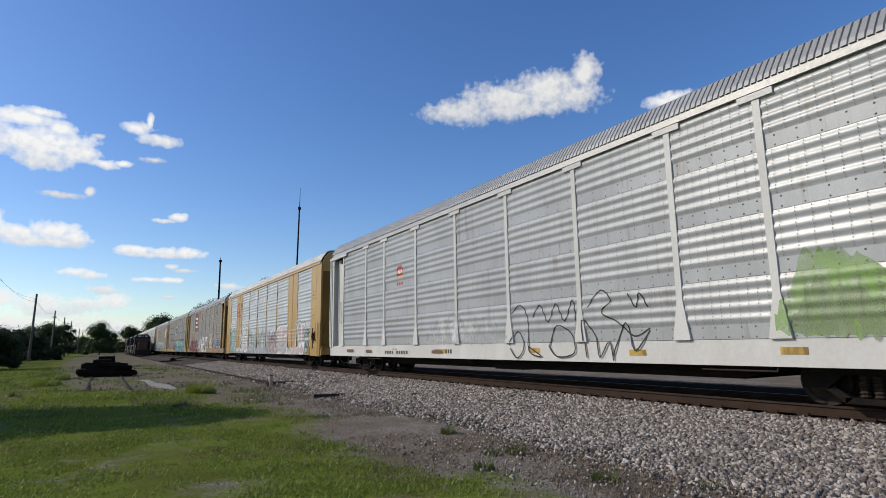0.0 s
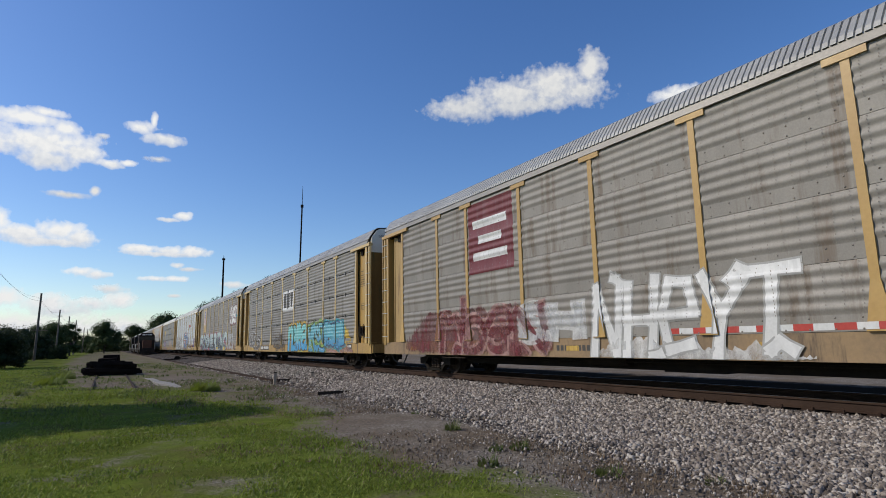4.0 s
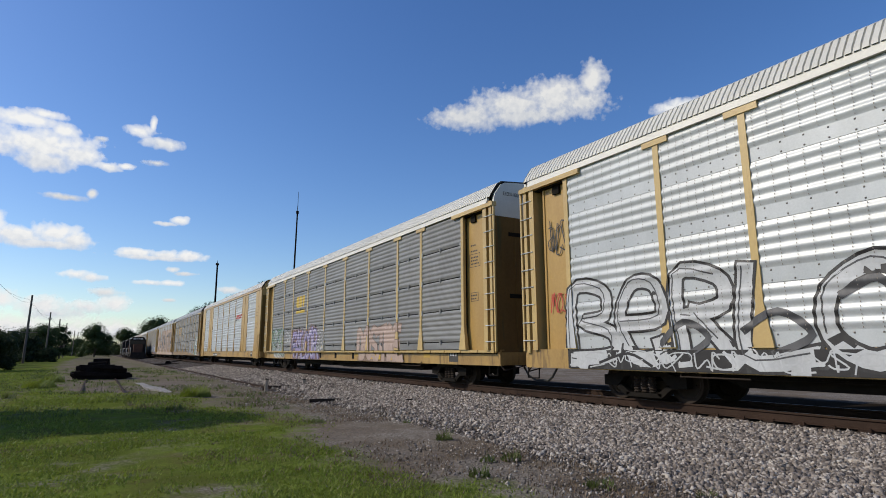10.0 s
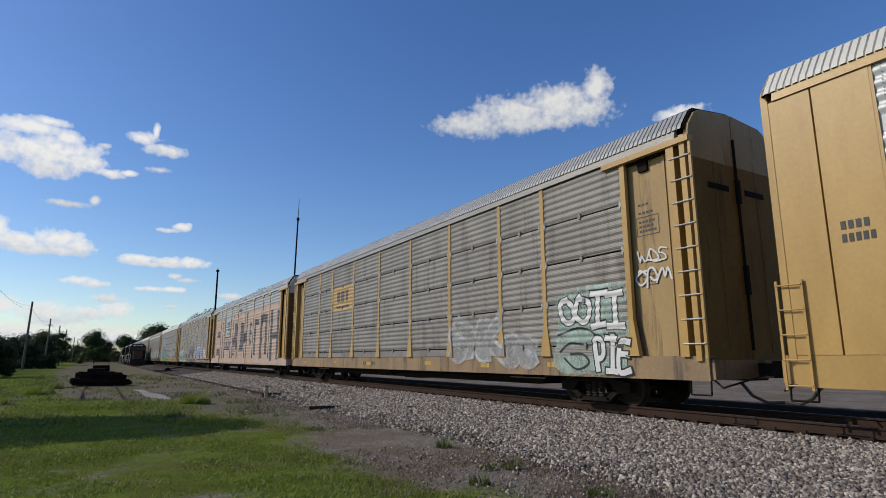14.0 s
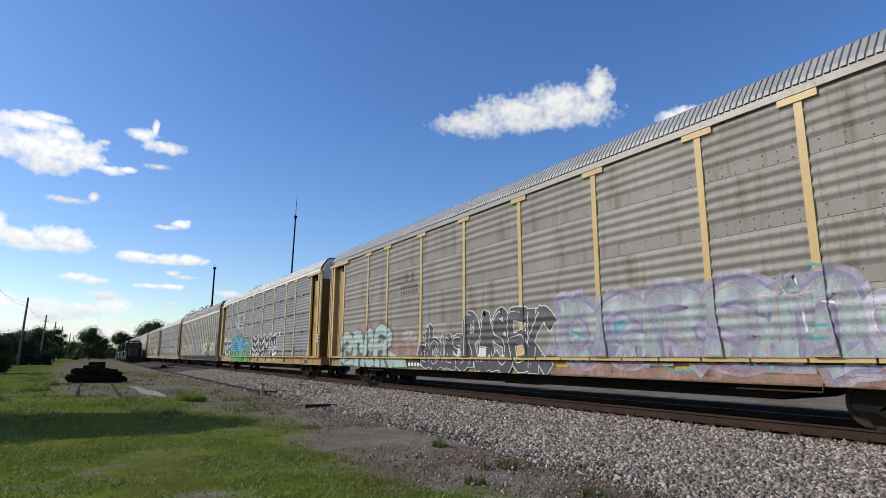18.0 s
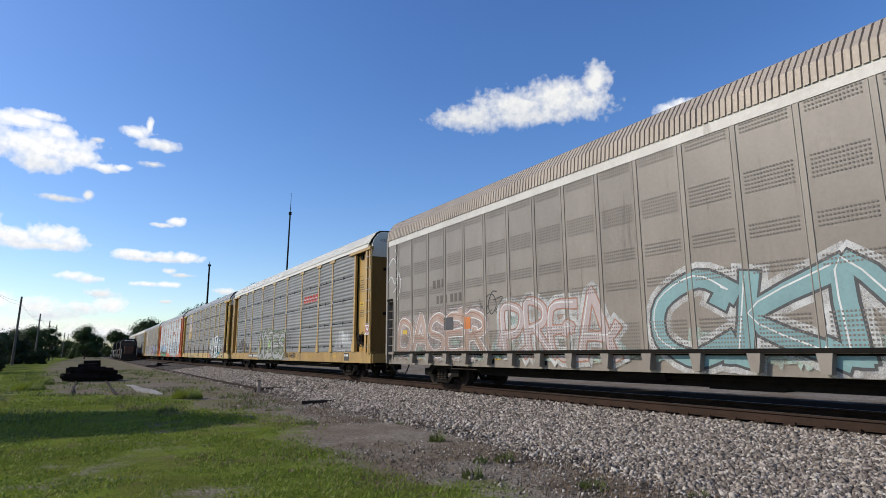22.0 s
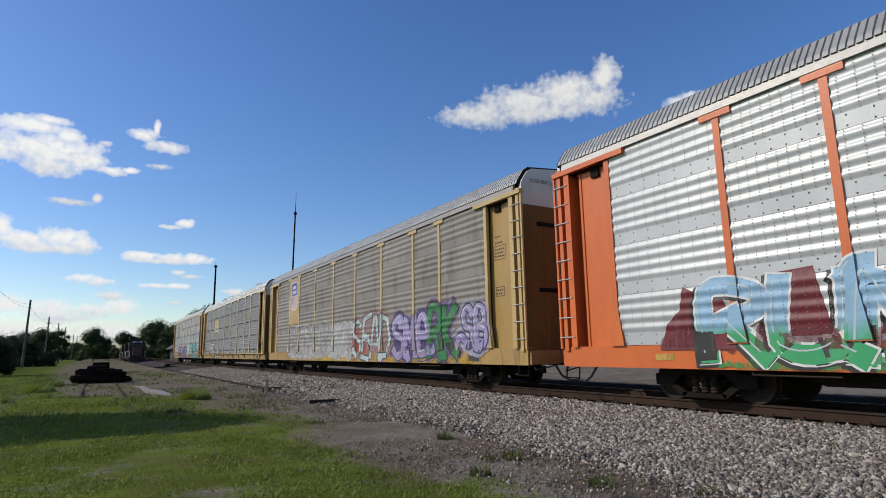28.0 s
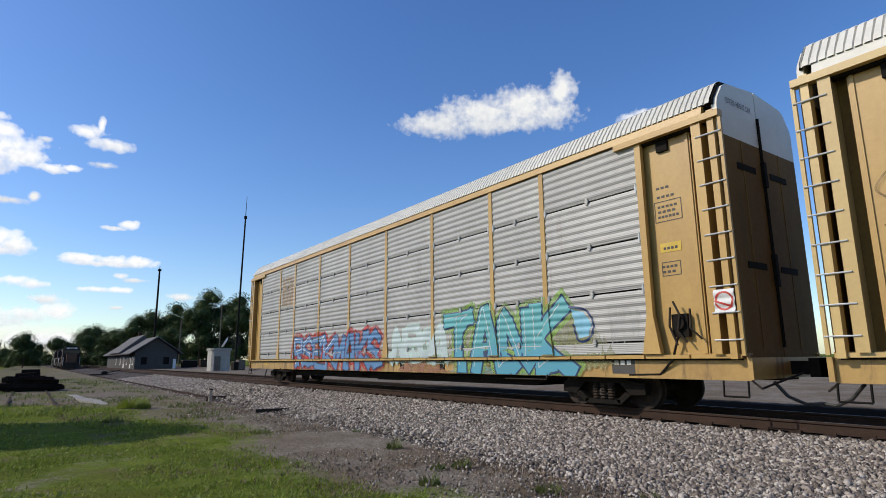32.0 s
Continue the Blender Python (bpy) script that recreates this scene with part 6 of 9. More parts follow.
            part("flush_panel", stored(("flush", s), lambda: Form().box(SIDE - 0.04, SIDE + 0.1, min(s * 11.46, s * 12.28), max(s * 11.46, s * 12.28), z0, 5.4).box(SIDE - 0.04, SIDE + 0.1, min(s * 12.31, s * 13.02), max(s * 12.31, s * 13.02), z0, 5.4).mesh("flush_panel")), B, car, "plain painted end panel")
        elif style == "flat":
            part("corner_panel", stored(("corner", s), lambda: Form().box(SIDE - 0.02, SIDE + 0.1, min(s * 12.24, s * 13.14), max(s * 12.24, s * 13.14), 2.95, 5.10).box(SIDE - 0.02, SIDE + 0.1, min(s * 12.24, s * 12.5), max(s * 12.24, s * 12.5), z0, 2.95).box(SIDE - 0.02, SIDE + 0.1, min(s * 13.05, s * 13.14), max(s * 13.05, s * 13.14), z0 - 0.3, 2.95).mesh("corner_panel")), B, car, "plain corner panel over a recessed ladder")
            part("corner_seam", stored(("seam", s), lambda: Form().box(SIDE - 0.028, SIDE - 0.02, s * 12.3 - 0.02, s * 12.3 + 0.02, z0, 5.1).box(SIDE - 0.05, SIDE - 0.02, s * 12.8 - 0.22, s * 12.8 + 0.22, 2.98, 3.06).mesh("corner_seam")), M["black"], car)
            lad = part("ladder", stored(("ladder", s, 2), lambda: Form().box(SIDE - 0.02, SIDE + 0.02, ya - s * 0.2 - 0.02, ya - s * 0.2 + 0.02, z0 - 0.3, 2.95).mesh("ladder")), B, car)
            for r in range(6):
                part("rung", stored(("frung", s), lambda: Form().line([(SIDE + 0.02, -0.3, 0), (SIDE + 0.02, 0.26, 0)], 0.016).mesh("rung")), B, lad, at=(0, s * 12.8, z0 - 0.1 + r * 0.32))
        else:
            lad = part("ladder", stored(("ladder", s, 0), lambda: Form().box(SIDE - 0.05, SIDE + 0.30, ya - 0.05, ya + 0.05, z0 - 0.02, 5.28).mesh("ladder")), B, car)
            part("stile_flange", stored(("flange", s), lambda: Form().box(SIDE - 0.06, SIDE - 0.052, ya - 0.09, ya + 0.09, z0 - 0.02, 5.28).mesh("stile_flange")), B, lad)
            part("stile", stored(("stile", s), lambda: Form().box(SIDE - 0.06, SIDE - 0.01, yb - 0.03, yb + 0.03, z0 - 0.05, 5.28).mesh("stile")), B, lad)
            for r in range(9):
                part("rung", stored(("rung", s), lambda: Form().line([(SIDE - 0.07, -0.24, 0), (SIDE - 0.07, 0.24, 0)], 0.014).mesh("rung")), M["galv"], lad, at=(0, (ya + yb) / 2, z0 + 0.22 + r * 0.46))
        # running gear
        tr = part("truck", stored("bolster", lambda: Form().box(-1.0, 1.0, -0.2, 0.2, 0.42, 0.62).box(-0.4, 0.4, -0.5, 0.5, 0.55, 0.75).mesh("truck")), M["black"], car, at=(0, s * 9.85, 0))
        for q in (-1, 1):
            part("side_frame", stored(("sf", q), lambda: side_frame_form(q)), M["black"], tr)
            for dy in (-0.2, 0.0, 0.2):
                part("spring", stored(("sp", q), lambda: spring_form(q)), M["wheel"], tr, at=(0, dy, 0))
        for q in (-1, 1):
            ws = part("wheelset", stored("wheelset", wheelset_mesh), M["wheel"], tr, at=(0, q * 0.86, WHEEL_R))
            WHEELS.append((ws, k, s * 9.85 + q * 0.86, q * 0.86))
        part("coupler", stored(("coupler", s), lambda: Form().box(-0.1, 0.1, min(s * 13.1, s * 13.82), max(s * 13.1, s * 13.82), 0.72, 0.95).box(-0.16, 0.18, min(s * 13.6, s * 13.88), max(s * 13.6, s * 13.88), 0.68, 1.0).mesh("coupler")), M["black"], car)
        part("air_hose", stored(("hose", s), lambda: Form().line([(-0.5, s * 13.15, 0.6), (-0.5, s * 13.35, 0.36), (-0.44, s * 13.6, 0.24), (-0.36, s * 13.87, 0.26)], 0.03).mesh("air_hose")), M["rubber"], car)
        part("uncoupling_lever", stored(("lever", s), lambda: Form().line([(-1.35, s * 13.1, 0.72), (-1.35, s * 13.34, 0.52), (-0.9, s * 13.38, 0.60), (-0.15, s * 13.5, 0.75)], 0.018).mesh("uncoupling_lever")), M["wheel"], car)
        part("sill_step", stored(("step", s), lambda: Form().line([(-1.45, s * 13.18, z_low), (-1.47, s * 13.18, 0.38), (-1.47, s * 12.76, 0.38), (-1.45, s * 12.76, z_low)], 0.018).mesh("sill_step")), M["black"], car)
        part("end_sill", stored(("esill", s), lambda: Form().box(-1.45, 1.45, min(s * 13.2, s * 13.28), max(s * 13.2, s * 13.28), 0.66, 1.02).mesh("end_sill")), sill_m, car)
        if not far and k in (0, 2, 4, 12, 16, 17):
            bw = part("hand_brake", stored("brake", lambda: Form().box(-0.10, 0.0, -0.22, 0.10, 1.30, 1.72).mesh("hand_brake")), M["black"], car, "grimy dark hand brake gear", at=(SIDE + 0.04 if low_ladder else SIDE + 0.12, -12.0, 0.1))
            part("brake_wheel", stored("bwheel", lambda: Form().tube((-0.12, -0.06, 1.55), (-0.16, -0.06, 1.55), 0.12, 12).mesh("brake_wheel")), M["black"], bw)
            for q, line in enumerate((((-0.14, 0.02, 1.95), (-0.18, -0.12, 1.7), (-0.16, -0.05, 1.4), (-0.14, -0.2, 1.2)), ((-0.12, 0.1, 1.85), (-0.15, 0.12, 1.5), (-0.12, 0.0, 1.15)), ((-0.1, -0.28, 1.8), (-0.16, -0.3, 1.45), (-0.08, -0.46, 1.25)))):
                part("brake_lever", stored(("blever", q), lambda: Form().line(line, 0.02).mesh("brake_lever")), M["wheel"], bw)
            part("chain", stored("chain", lambda: Form().line([(-0.1, 0.0, 1.3), (-0.08, 0.15, 0.9), (0.02, 0.5, 0.62), (0.02, 1.2, 0.6)], 0.022).mesh("chain")), M["black"], bw)
        part("cut_lever_bar", stored(("bar", s), lambda: Form().line([(-1.46, s * 7.2, 0.56), (-1.46, s * 8.6, 0.56), (-1.40, s * 8.6, 0.7)], 0.016).mesh("rod")), M["wheel"], car)
    if end_top:
        end_lettering(car, "EXCESS HEIGHT CAR", -1.12, -0.22, 5.66, 0.11)
    # consolidated stencil plate and small marks on the sill
    paint(car, "stencil_plate", sheet(-10.4, -10.95, z_low + 0.08, z_low + 0.42), "lettering_black", 1, "small black stencil panel", x=SIDE)
    paint(car, "stencil_mark", bars(-10.45, z_low + 0.26, 0.10, 0.45, 3, k), "lettering_white", 3, x=SIDE)
    paint(car, "sill_mark", bars(2.9, z_low + 0.16, 0.13, 1.2, 8, k), "lettering_black" if body != "orange" else "lettering_white", 1, x=SIDE)
    xb = SIDE - 0.045 if low_ladder else SIDE + 0.134
    ink = M["lettering_black" if body not in ("orange", "brown") else "lettering_white"]
    for zz, n, ln in ((4.28, 3, 0.30), (4.10, 4, 0.40), (3.90, 5, 0.44), (3.80, 4, 0.40), (3.70, 6, 0.46), (2.72, 4, 0.34), (2.62, 3, 0.30)):
        tagged(part("stencil_row", decal_mesh(bars(-11.72, zz, 0.045, ln, n, k), xb), ink, car), kind="stuff")
    for ya2, yb2, za, zb, mk in ((-11.66, -12.24, 3.62, 4.02, None), (-11.72, -12.12, 2.56, 2.82, None)):
        f = Form()
        for u0, u1, v0, v1 in ((ya2, yb2, za, za + 0.015), (ya2, yb2, zb, zb + 0.015), (ya2, ya2 - 0.015, za + 0.015, zb), (yb2 + 0.015, yb2, za + 0.015, zb)):
            f.add([(0, u0, v0), (0, u1, v0), (0, u1, v1), (0, u0, v1)], [(0, 1, 2, 3)])
        part("stencil_frame", decal_mesh(f, xb), ink, car)
    if k in (0, 3, 6, 12, 17):
        nt2 = part("notice", decal_mesh(sheet(-11.72, -12.16, 3.02, 3.2), xb - 0.002), M["p_gold"], car, "small yellow notice")
        tagged(part("notice_line", decal_mesh(bars(-11.78, 3.07, 0.05, 0.32, 4), xb - 0.005), M["lettering_black"], nt2), kind="stuff")
    if k in (12, 17, 10):
        ring = [(-12.98 + 0.15 * math.cos(6.2832 * i / 16), 1.98 + 0.15 * math.sin(6.2832 * i / 16)) for i in range(16)]
        sg = part("prohibition_sign", decal_mesh(sheet(-12.80, -13.16, 1.78, 2.18), SIDE - 0.09), M["p_white"], car, "small white sign with red ring")
        part("red_ring", decal_mesh(stroke_form(ring + ring[:1] + [(-13.10, 1.88)], 0.035), SIDE - 0.096), M["p_red"], sg)
    return car


WHEELS, CARS = [], {}
CARS[-1] = autorack(-1, "white-framed car carrier with silver sheets and graffiti", "white", "galv_dirty", "roof", "ribbed", door="white", capped=True)
CARS[0] = autorack(0, "yellow car carrier with solid yellow panels and red logo", "yellow", "galv", "white_roof", "ribbed", wide=(1, 7), end_top=False, low_ladder=True, letterboard="yellow")
CARS[1] = autorack(1, "yellow-framed car carrier with dull sheets and red emblem", "yellow", "dull", "roof", "ribbed", door="old_yellow", capped=True, sill="old_sill")
CARS[2] = autorack(2, "yellow-framed car carrier with turquoise graffiti and white panel", "pale_yellow", "dull", "roof", "fine", capped=True)
CARS[3] = autorack(3, "yellow-framed car carrier with large silver and pink lettering graffiti", "pale_yellow", "dull", "roof", "ribbed", door="yellow", capped=True)
CARS[4] = autorack(4, "yellow-framed car carrier with bright silver sheets and blue graffiti", "pale_yellow", "galv", "white_roof", "ribbed", capped=True)
CARS[5] = autorack(5, "yellow-framed car carrier with grey ribbed sheets and pink graffiti", "pale_yellow", "grey", "white_roof", "fine", capped=True, recess=0.13)
CARS[6] = autorack(6, "yellow car carrier with bright silver sheets and solid panels", "yellow", "galv", "white_roof", "ribbed", wide=(1, 7), end_top=False, low_ladder=True, letterboard="yellow")
CARS[7] = autorack(7, "yellow-framed car carrier with weathered grey sheets and white graffiti", "yellow", "dull", "roof", "fine", door="old_yellow", end_top=False, sill="old_sill")
CARS[8] = autorack(8, "car carrier buffed over in tan paint with grey block letters", "yellow", "galv_dirty", "roof", "ribbed", door="yellow", capped=True, sill="tan")
CARS[9] = autorack(9, "yellow-framed car carrier with grey sheets and pale graffiti", "pale_yellow", "dull", "roof", "ribbed", door="old_yellow", capped=True, recess=0.13, sill="old_sill")
CARS[10] = autorack(10, "yellow-framed car carrier with grey sheets and black zigzag graffiti", "pale_yellow", "grey", "white_roof", "fine", capped=True, recess=0.13)
CARS[11] = autorack(11, "brown car carrier with smooth sheets and pale graffiti", "brown", "brown", "tan_roof", "flat", door="brown", end_top=False, recess=0.13)
CARS[12] = autorack(12, "yellow-framed car carrier with grey ribbed sheets and red stripe", "yellow", "grey", "white_roof", "fine", capped=True)
CARS[13] = autorack(13, "rust-stained yellow-framed car carrier with dirty grey sheets", "rusty_yellow", "dull", "roof", "fine", door="rust_spotted", capped=True, sill="pale_yellow")
CARS[14] = autorack(14, "orange-framed car carrier with bright silver sheets and graffiti", "orange", "galv", "roof", "ribbed", door="orange", capped=True)
CARS[15] = autorack(15, "yellow-framed car carrier with grey sheets and white graffiti", "pale_yellow", "dull", "roof", "ribbed", capped=True)
CARS[16] = autorack(16, "yellow-framed car carrier with grey ribbed sheets and white outline graffiti", "pale_yellow", "grey", "white_roof", "fine", capped=True, recess=0.13)
CARS[17] = autorack(17, "yellow-framed last car carrier with blue and red graffiti", "yellow", "pale_sheet", "white_roof", "fine", letterboard="yellow", recess=0.13)


# ---- paint on the cars: emblems, plates and graffiti ----
def spray_level(k, depth, i):
    """Distance of a layer of paint from the side: layers of one figure, letters and figures never share a plane."""
    NOW["recess"], NOW["lift"], NOW["style"] = CARS[k]["recess"], 0.040 - RISE[CARS[k]["style"]], CARS[k]["style"].replace("flat", "")
    return SIDE - RISE[CARS[k]["style"]] - 0.4 * depth - 0.0003 * (i % 3) - 0.00002 * NOW["n"]


def letter_figure(k, i, pts, faces, fill, outline, glow, shade, fat, plump):
    c = CARS[k]
    f = part("letter", decal_mesh(contour_form(pts, faces, plump), spray_level(k, 0.0180, i)), M["p_" + fill], c, f"{fill} sprayed capital letter")
    part("outline", decal_mesh(contour_form(pts, faces, plump + fat), spray_level(k, 0.0140, i)), M["p_" + outline], f, f"{outline} outline")
    if shade:
        part("cast_block", decal_mesh(contour_form([(y + 0.09, z - 0.05) for y, z in pts], faces, plump + fat), spray_level(k, 0.0105, i)), M["p_" + shade], f, f"{shade} cast block")
    if glow:
        part("halo", decal_mesh(contour_form(pts, faces, plump + fat * 2.3), spray_level(k, 0.0065, i)), M["h_" + glow], f, f"{glow} halo")


def word(k, text, y0, y1, z0, z1, fill, outline, glow=None, shade=None, fat=0.05, shear=0.0, plump=0.04, gap=0.09):
    """Readable painted lettering, letter by letter, with an outline and, where it has one, a cast block and a halo."""
    sizes = [glyph(ch, 0.0, shear)[1] if ch != " " else 0.3 for ch in text]
    unit = (y0 - y1) / (sum(sizes) + gap * (len(text) - 1))
    y = y0
    NOW["n"] = (NOW["n"] + 1) % 19
    for i, (ch, w) in enumerate(zip(text, sizes)):
        if ch != " ":
            pts, _, faces = glyph(ch, 0.0, shear)
            letter_figure(k, i, [(y - u * unit, z0 + v * (z1 - z0)) for u, v in pts], faces, fill, outline, glow, shade, fat, plump)
        y -= (w + gap) * unit


def tag(k, y0, y1, z0, z1, n, w, colour, seed, x=None):
    for g in scrawl_strokes(y0, y1, z0, z1, n, min(w, 0.034), seed):
        paint(CARS[k], "scrawl", g, ("h_" if k in (-1, 3, 16) else "p_") + colour, (11 if k in (0, 4, 12, 13) else 1) if x is None else 0, f"thin {colour} sprayed scrawl", x)


def wash(k, y0, y1, z0, z1, colour, seed):
    """A ragged patch of thin paint with drips and a broken upper edge."""
    rng = random.Random(seed)
    n = max(12, int(abs(y1 - y0) / 0.05))
    tops, lows, z = [], [], z1
    for i in range(n + 1):
        z = min(z1, max(z0 + 0.35 * (z1 - z0), z + rng.uniform(-0.09, 0.09)))
        ends = min(1.0, 4.0 * min(i, n - i) / n + rng.uniform(0.1, 0.35))
        tops.append((y0 + (y1 - y0) * i / n, z0 + (z - z0) * ends))
        lows.append((tops[-1][0], max(0.648, z0 - rng.random() ** 4 * 0.12) + 0.1 * (1 - ends) * (z1 - z0)))
    f = Form().add([(0, y, z) for y, z in tops] + [(0, y, z) for y, z in lows], [(i, i + 1, i + n + 2, i + n + 1) for i in range(n)])
    paint(CARS[k], "paint_patch", f, "h_" + colour, 0, f"ragged {colour} paint patch")


def plate(k, y0, y1, z0, z1, n=10, back="lettering_black", front="lettering_white"):
    c = CARS[k]
    NOW["recess"] = c["recess"]
    p = part("mark_plate", decal_mesh(sheet(y0, y1, z0, z1), SIDE - 0.0085), M[back], c, "sill plate with small marks")
    step = ((y0 - y1) - 0.16) / n
    for i in range(n):
        if i != n // 2 - 1:
            part("mark", decal_mesh(bars(y0 - 0.08 - i * step, z0 + 0.22 * (z1 - z0), (z1 - z0) * 0.56, step, 1, k), SIDE - 0.0125), M[front], p)


def slanted_logo(k, y0, y1, z0, z1, colour, n=4):
    """A slanted company mark drawn as plain slanted bars over a thin dark line."""
    f, g = Form(), Form()
    step, low, mid = (y0 - y1) / n, z0 + 0.2 * (z1 - z0), z0 + 0.6 * (z1 - z0)
    for i in range(n):
        a, b2 = y0 - i * step - 0.02, y0 - (i + 1) * step + 0.06
        f.add([(0, a, low), (0, b2 + 0.04, low), (0, b2 - 0.17, z1), (0, a - 0.21, z1)], [(0, 1, 2, 3)])
        # a notch of bare sheet in each bar
        c2 = (a + b2) / 2 - 0.08
        g.add([(0, c2 + 0.09, mid - 0.025), (0, c2 - 0.13, mid - 0.025), (0, c2 - 0.15, mid + 0.025), (0, c2 + 0.07, mid + 0.025)], [(0, 1, 2, 3)])
    mark = paint(CARS[k], "company_mark", f, "p_" + colour, 2, f"plain {colour} slanted company mark")
    part("notch", decal_mesh(g, SIDE - RISE[CARS[k]["style"]] - 0.0022), M["p_silver"], mark)
    line = Form().add([(0, y0 + 0.1, z0 - 0.06), (0, y1 + 0.3, z0 + 0.06), (0, y0 + 0.02, z0 + 0.06)], [(0, 1, 2)])
    part("under_line", decal_mesh(line, SIDE - RISE[CARS[k]["style"]] - 0.0016), M["p_grime"], mark, "thin dark wedge under the mark")


def shield_logo(k, y0, y1, z0, z1):
    """A smooth painted plate between two posts, with a striped shield on it."""
    c = CARS[k]
    NOW["style"], NOW["posts"], NOW["recess"] = "", [], 0.0
    yc, top, foot = (y0 + y1) / 2 + 0.02, z1 - 0.12, z0 + 0.80
    hw, h = 0.375 * (y0 - y1), top - foot
    bg = part("emblem_plate", Form().box(SIDE - 0.0345, SIDE - 0.012, y1 + 0.09, y0 - 0.09, z0, z1 + 0.02), M["yellow"], c, "smooth yellow emblem plate")
    for yb2, zb in itertools.product((y0 - 0.14, yc, y1 + 0.14), (z0 + 0.06, (z0 + z1) / 2, z1 - 0.05)):
        if yb2 != yc or zb < z0 + 0.1:
            part("bolt", stored("plate_bolt", lambda: Form().tube((-0.012, 0, 0), (0.0, 0, 0), 0.02, 6).mesh("bolt")), M["rivet"], bg, at=(SIDE - 0.0345, yb2, zb))
    right = [(0.0, 1.0), (0.16, 0.93), (0.40, 0.93), (0.62, 0.97), (0.86, 0.82), (0.80, 0.68), (0.80, 0.56), (0.92, 0.42), (0.94, 0.26), (0.82, 0.12), (0.50, 0.05), (0.16, 0.04), (0.0, 0.0)]
    rim = right + [(-u, v) for u, v in right[-2:0:-1]]

    def inside(grow, lo=0.0, hi=1.0, u0=-2.0, u1=2.0):
        bm = bmesh.new()
        bm.faces.new([bm.verts.new((0, yc - u * hw * grow, foot + h * (0.5 + (v - 0.5) * grow))) for u, v in rim])
        for co, no in (((0, 0, foot + lo * h), (0, 0, -1)), ((0, 0, foot + hi * h), (0, 0, 1)), ((0, yc - u0 * hw, 0), (0, 1, 0)), ((0, yc - u1 * hw, 0), (0, -1, 0))):
            bmesh.ops.bisect_plane(bm, geom=bm.verts[:] + bm.edges[:] + bm.faces[:], plane_co=co, plane_no=no, clear_outer=True)
        bm.verts.index_update()
        f = Form()
        f.add([tuple(v.co) for v in bm.verts], [tuple(v.index for v in face.verts) for face in bm.faces])
        bm.free()
        return f

    part("shield", decal_mesh(inside(1.06), SIDE - 0.0355), M["p_white"], bg, "white shield")
    part("shield_top", decal_mesh(inside(0.98, 0.50, 1.0), SIDE - 0.0365), M["p_shieldblue"], bg, "blue upper field")
    for row, (zb, ln) in enumerate(((foot + 0.72 * h, 1.0), (foot + 0.56 * h, 1.16))):
        part("white_bar", decal_mesh(bars(yc + 0.5 * ln * hw, zb, 0.11 * h, ln * hw, 5 + 2 * row, row), SIDE - 0.0372), M["p_white"], bg)
    for i in range(7):
        u = -0.86 + 0.265 * i
        st = inside(0.98, 0.0, 0.485, u, u + 0.13)
        if st.f:
            part("stripe", decal_mesh(st, SIDE - 0.0365), M["p_maroonred"], bg, "red upright stripe")
    NOW["posts"] = POSTS


def block_logo(k, y0, y1, z0, z1, colour, line=True, back=None):
    c = CARS[k]
    if back:
        paint(c, "emblem_panel", sheet(y0 + 0.1, y1 - 0.1, z0 - 0.1, z1 + 0.1), back, 0)
    h = z1 - z0
    step, zb = (y0 - y1) / 3, z0 + (0.34 * h if line else 0)
    for i in range(3):
        a, b2, cut = y0 - i * step - 0.05, y0 - (i + 1) * step + 0.05, 0.22 * step
        ring = ([(a, zb + cut), (a - cut, zb), (b2, zb), (b2, z1), (a - cut, z1), (a, z1 - cut)], [(a, zb), (b2, zb), (b2, z1), (a, z1)], [(a - cut, zb), (b2 + cut, zb), (b2, z1), (a, z1)])[i]
        paint(c, "company_mark", Form().add([(0, y, z) for y, z in ring], [tuple(range(len(ring)))]), colour, 2, "plain block of a company mark")
    if line:
        paint(c, "mark_line", sheet(y0, y1, z0, z0 + 0.16 * h), colour, 2)


def lined_logo(k, y0, y1, z0, z1, back=None):
    """Dark speed lines, a block and two rows of bars."""
    c = CARS[k]
    if back:
        paint(c, "pale_panel", sheet(y0 + 0.25, y1 - 0.15, z0 - 0.1, z1 + 0.1), back, 0)
    f = Form()
    h = z1 - z0
    for i in range(4):
        f.add([(0, y0, z0 + h * (0.55 + 0.1 * i)), (0, y1 + 0.5 * (y0 - y1), z0 + h * (0.55 + 0.1 * i)), (0, y1 + 0.5 * (y0 - y1), z0 + h * (0.6 + 0.1 * i)), (0, y0, z0 + h * (0.57 + 0.1 * i))], [(0, 1, 2, 3)])
    g = bars(y1 + 0.5 * (y0 - y1), z0 + 0.55 * h, 0.4 * h, 0.42 * (y0 - y1), 2)
    f.add(g.v, g.f)
    for zz in (0.28, 0.02):
        g = bars(y0 - 0.35 * (y0 - y1), z0 + zz * h, 0.18 * h, 0.65 * (y0 - y1), 7)
        f.add(g.v, g.f)
    paint(c, "company_mark", f, "p_grime", 2, "dark lined company mark")


def blocks(k, name, boxes, colour, level=2, label=""):
    for i, (y0, y1, z0, z1) in enumerate(boxes):
        paint(CARS[k], name, sheet(y0, y1, z0, z1), colour, level + 0.2 * (i % 4), label)


# strokes of hand-painted capitals in a unit box: u to the reader's right, v up
ALPHA = {}
ALPHA["A"] = [[(0.0, 0.0), (0.45, 1.0), (0.62, 1.0), (1.0, 0.0)], [(0.2, 0.34), (0.82, 0.34)]]
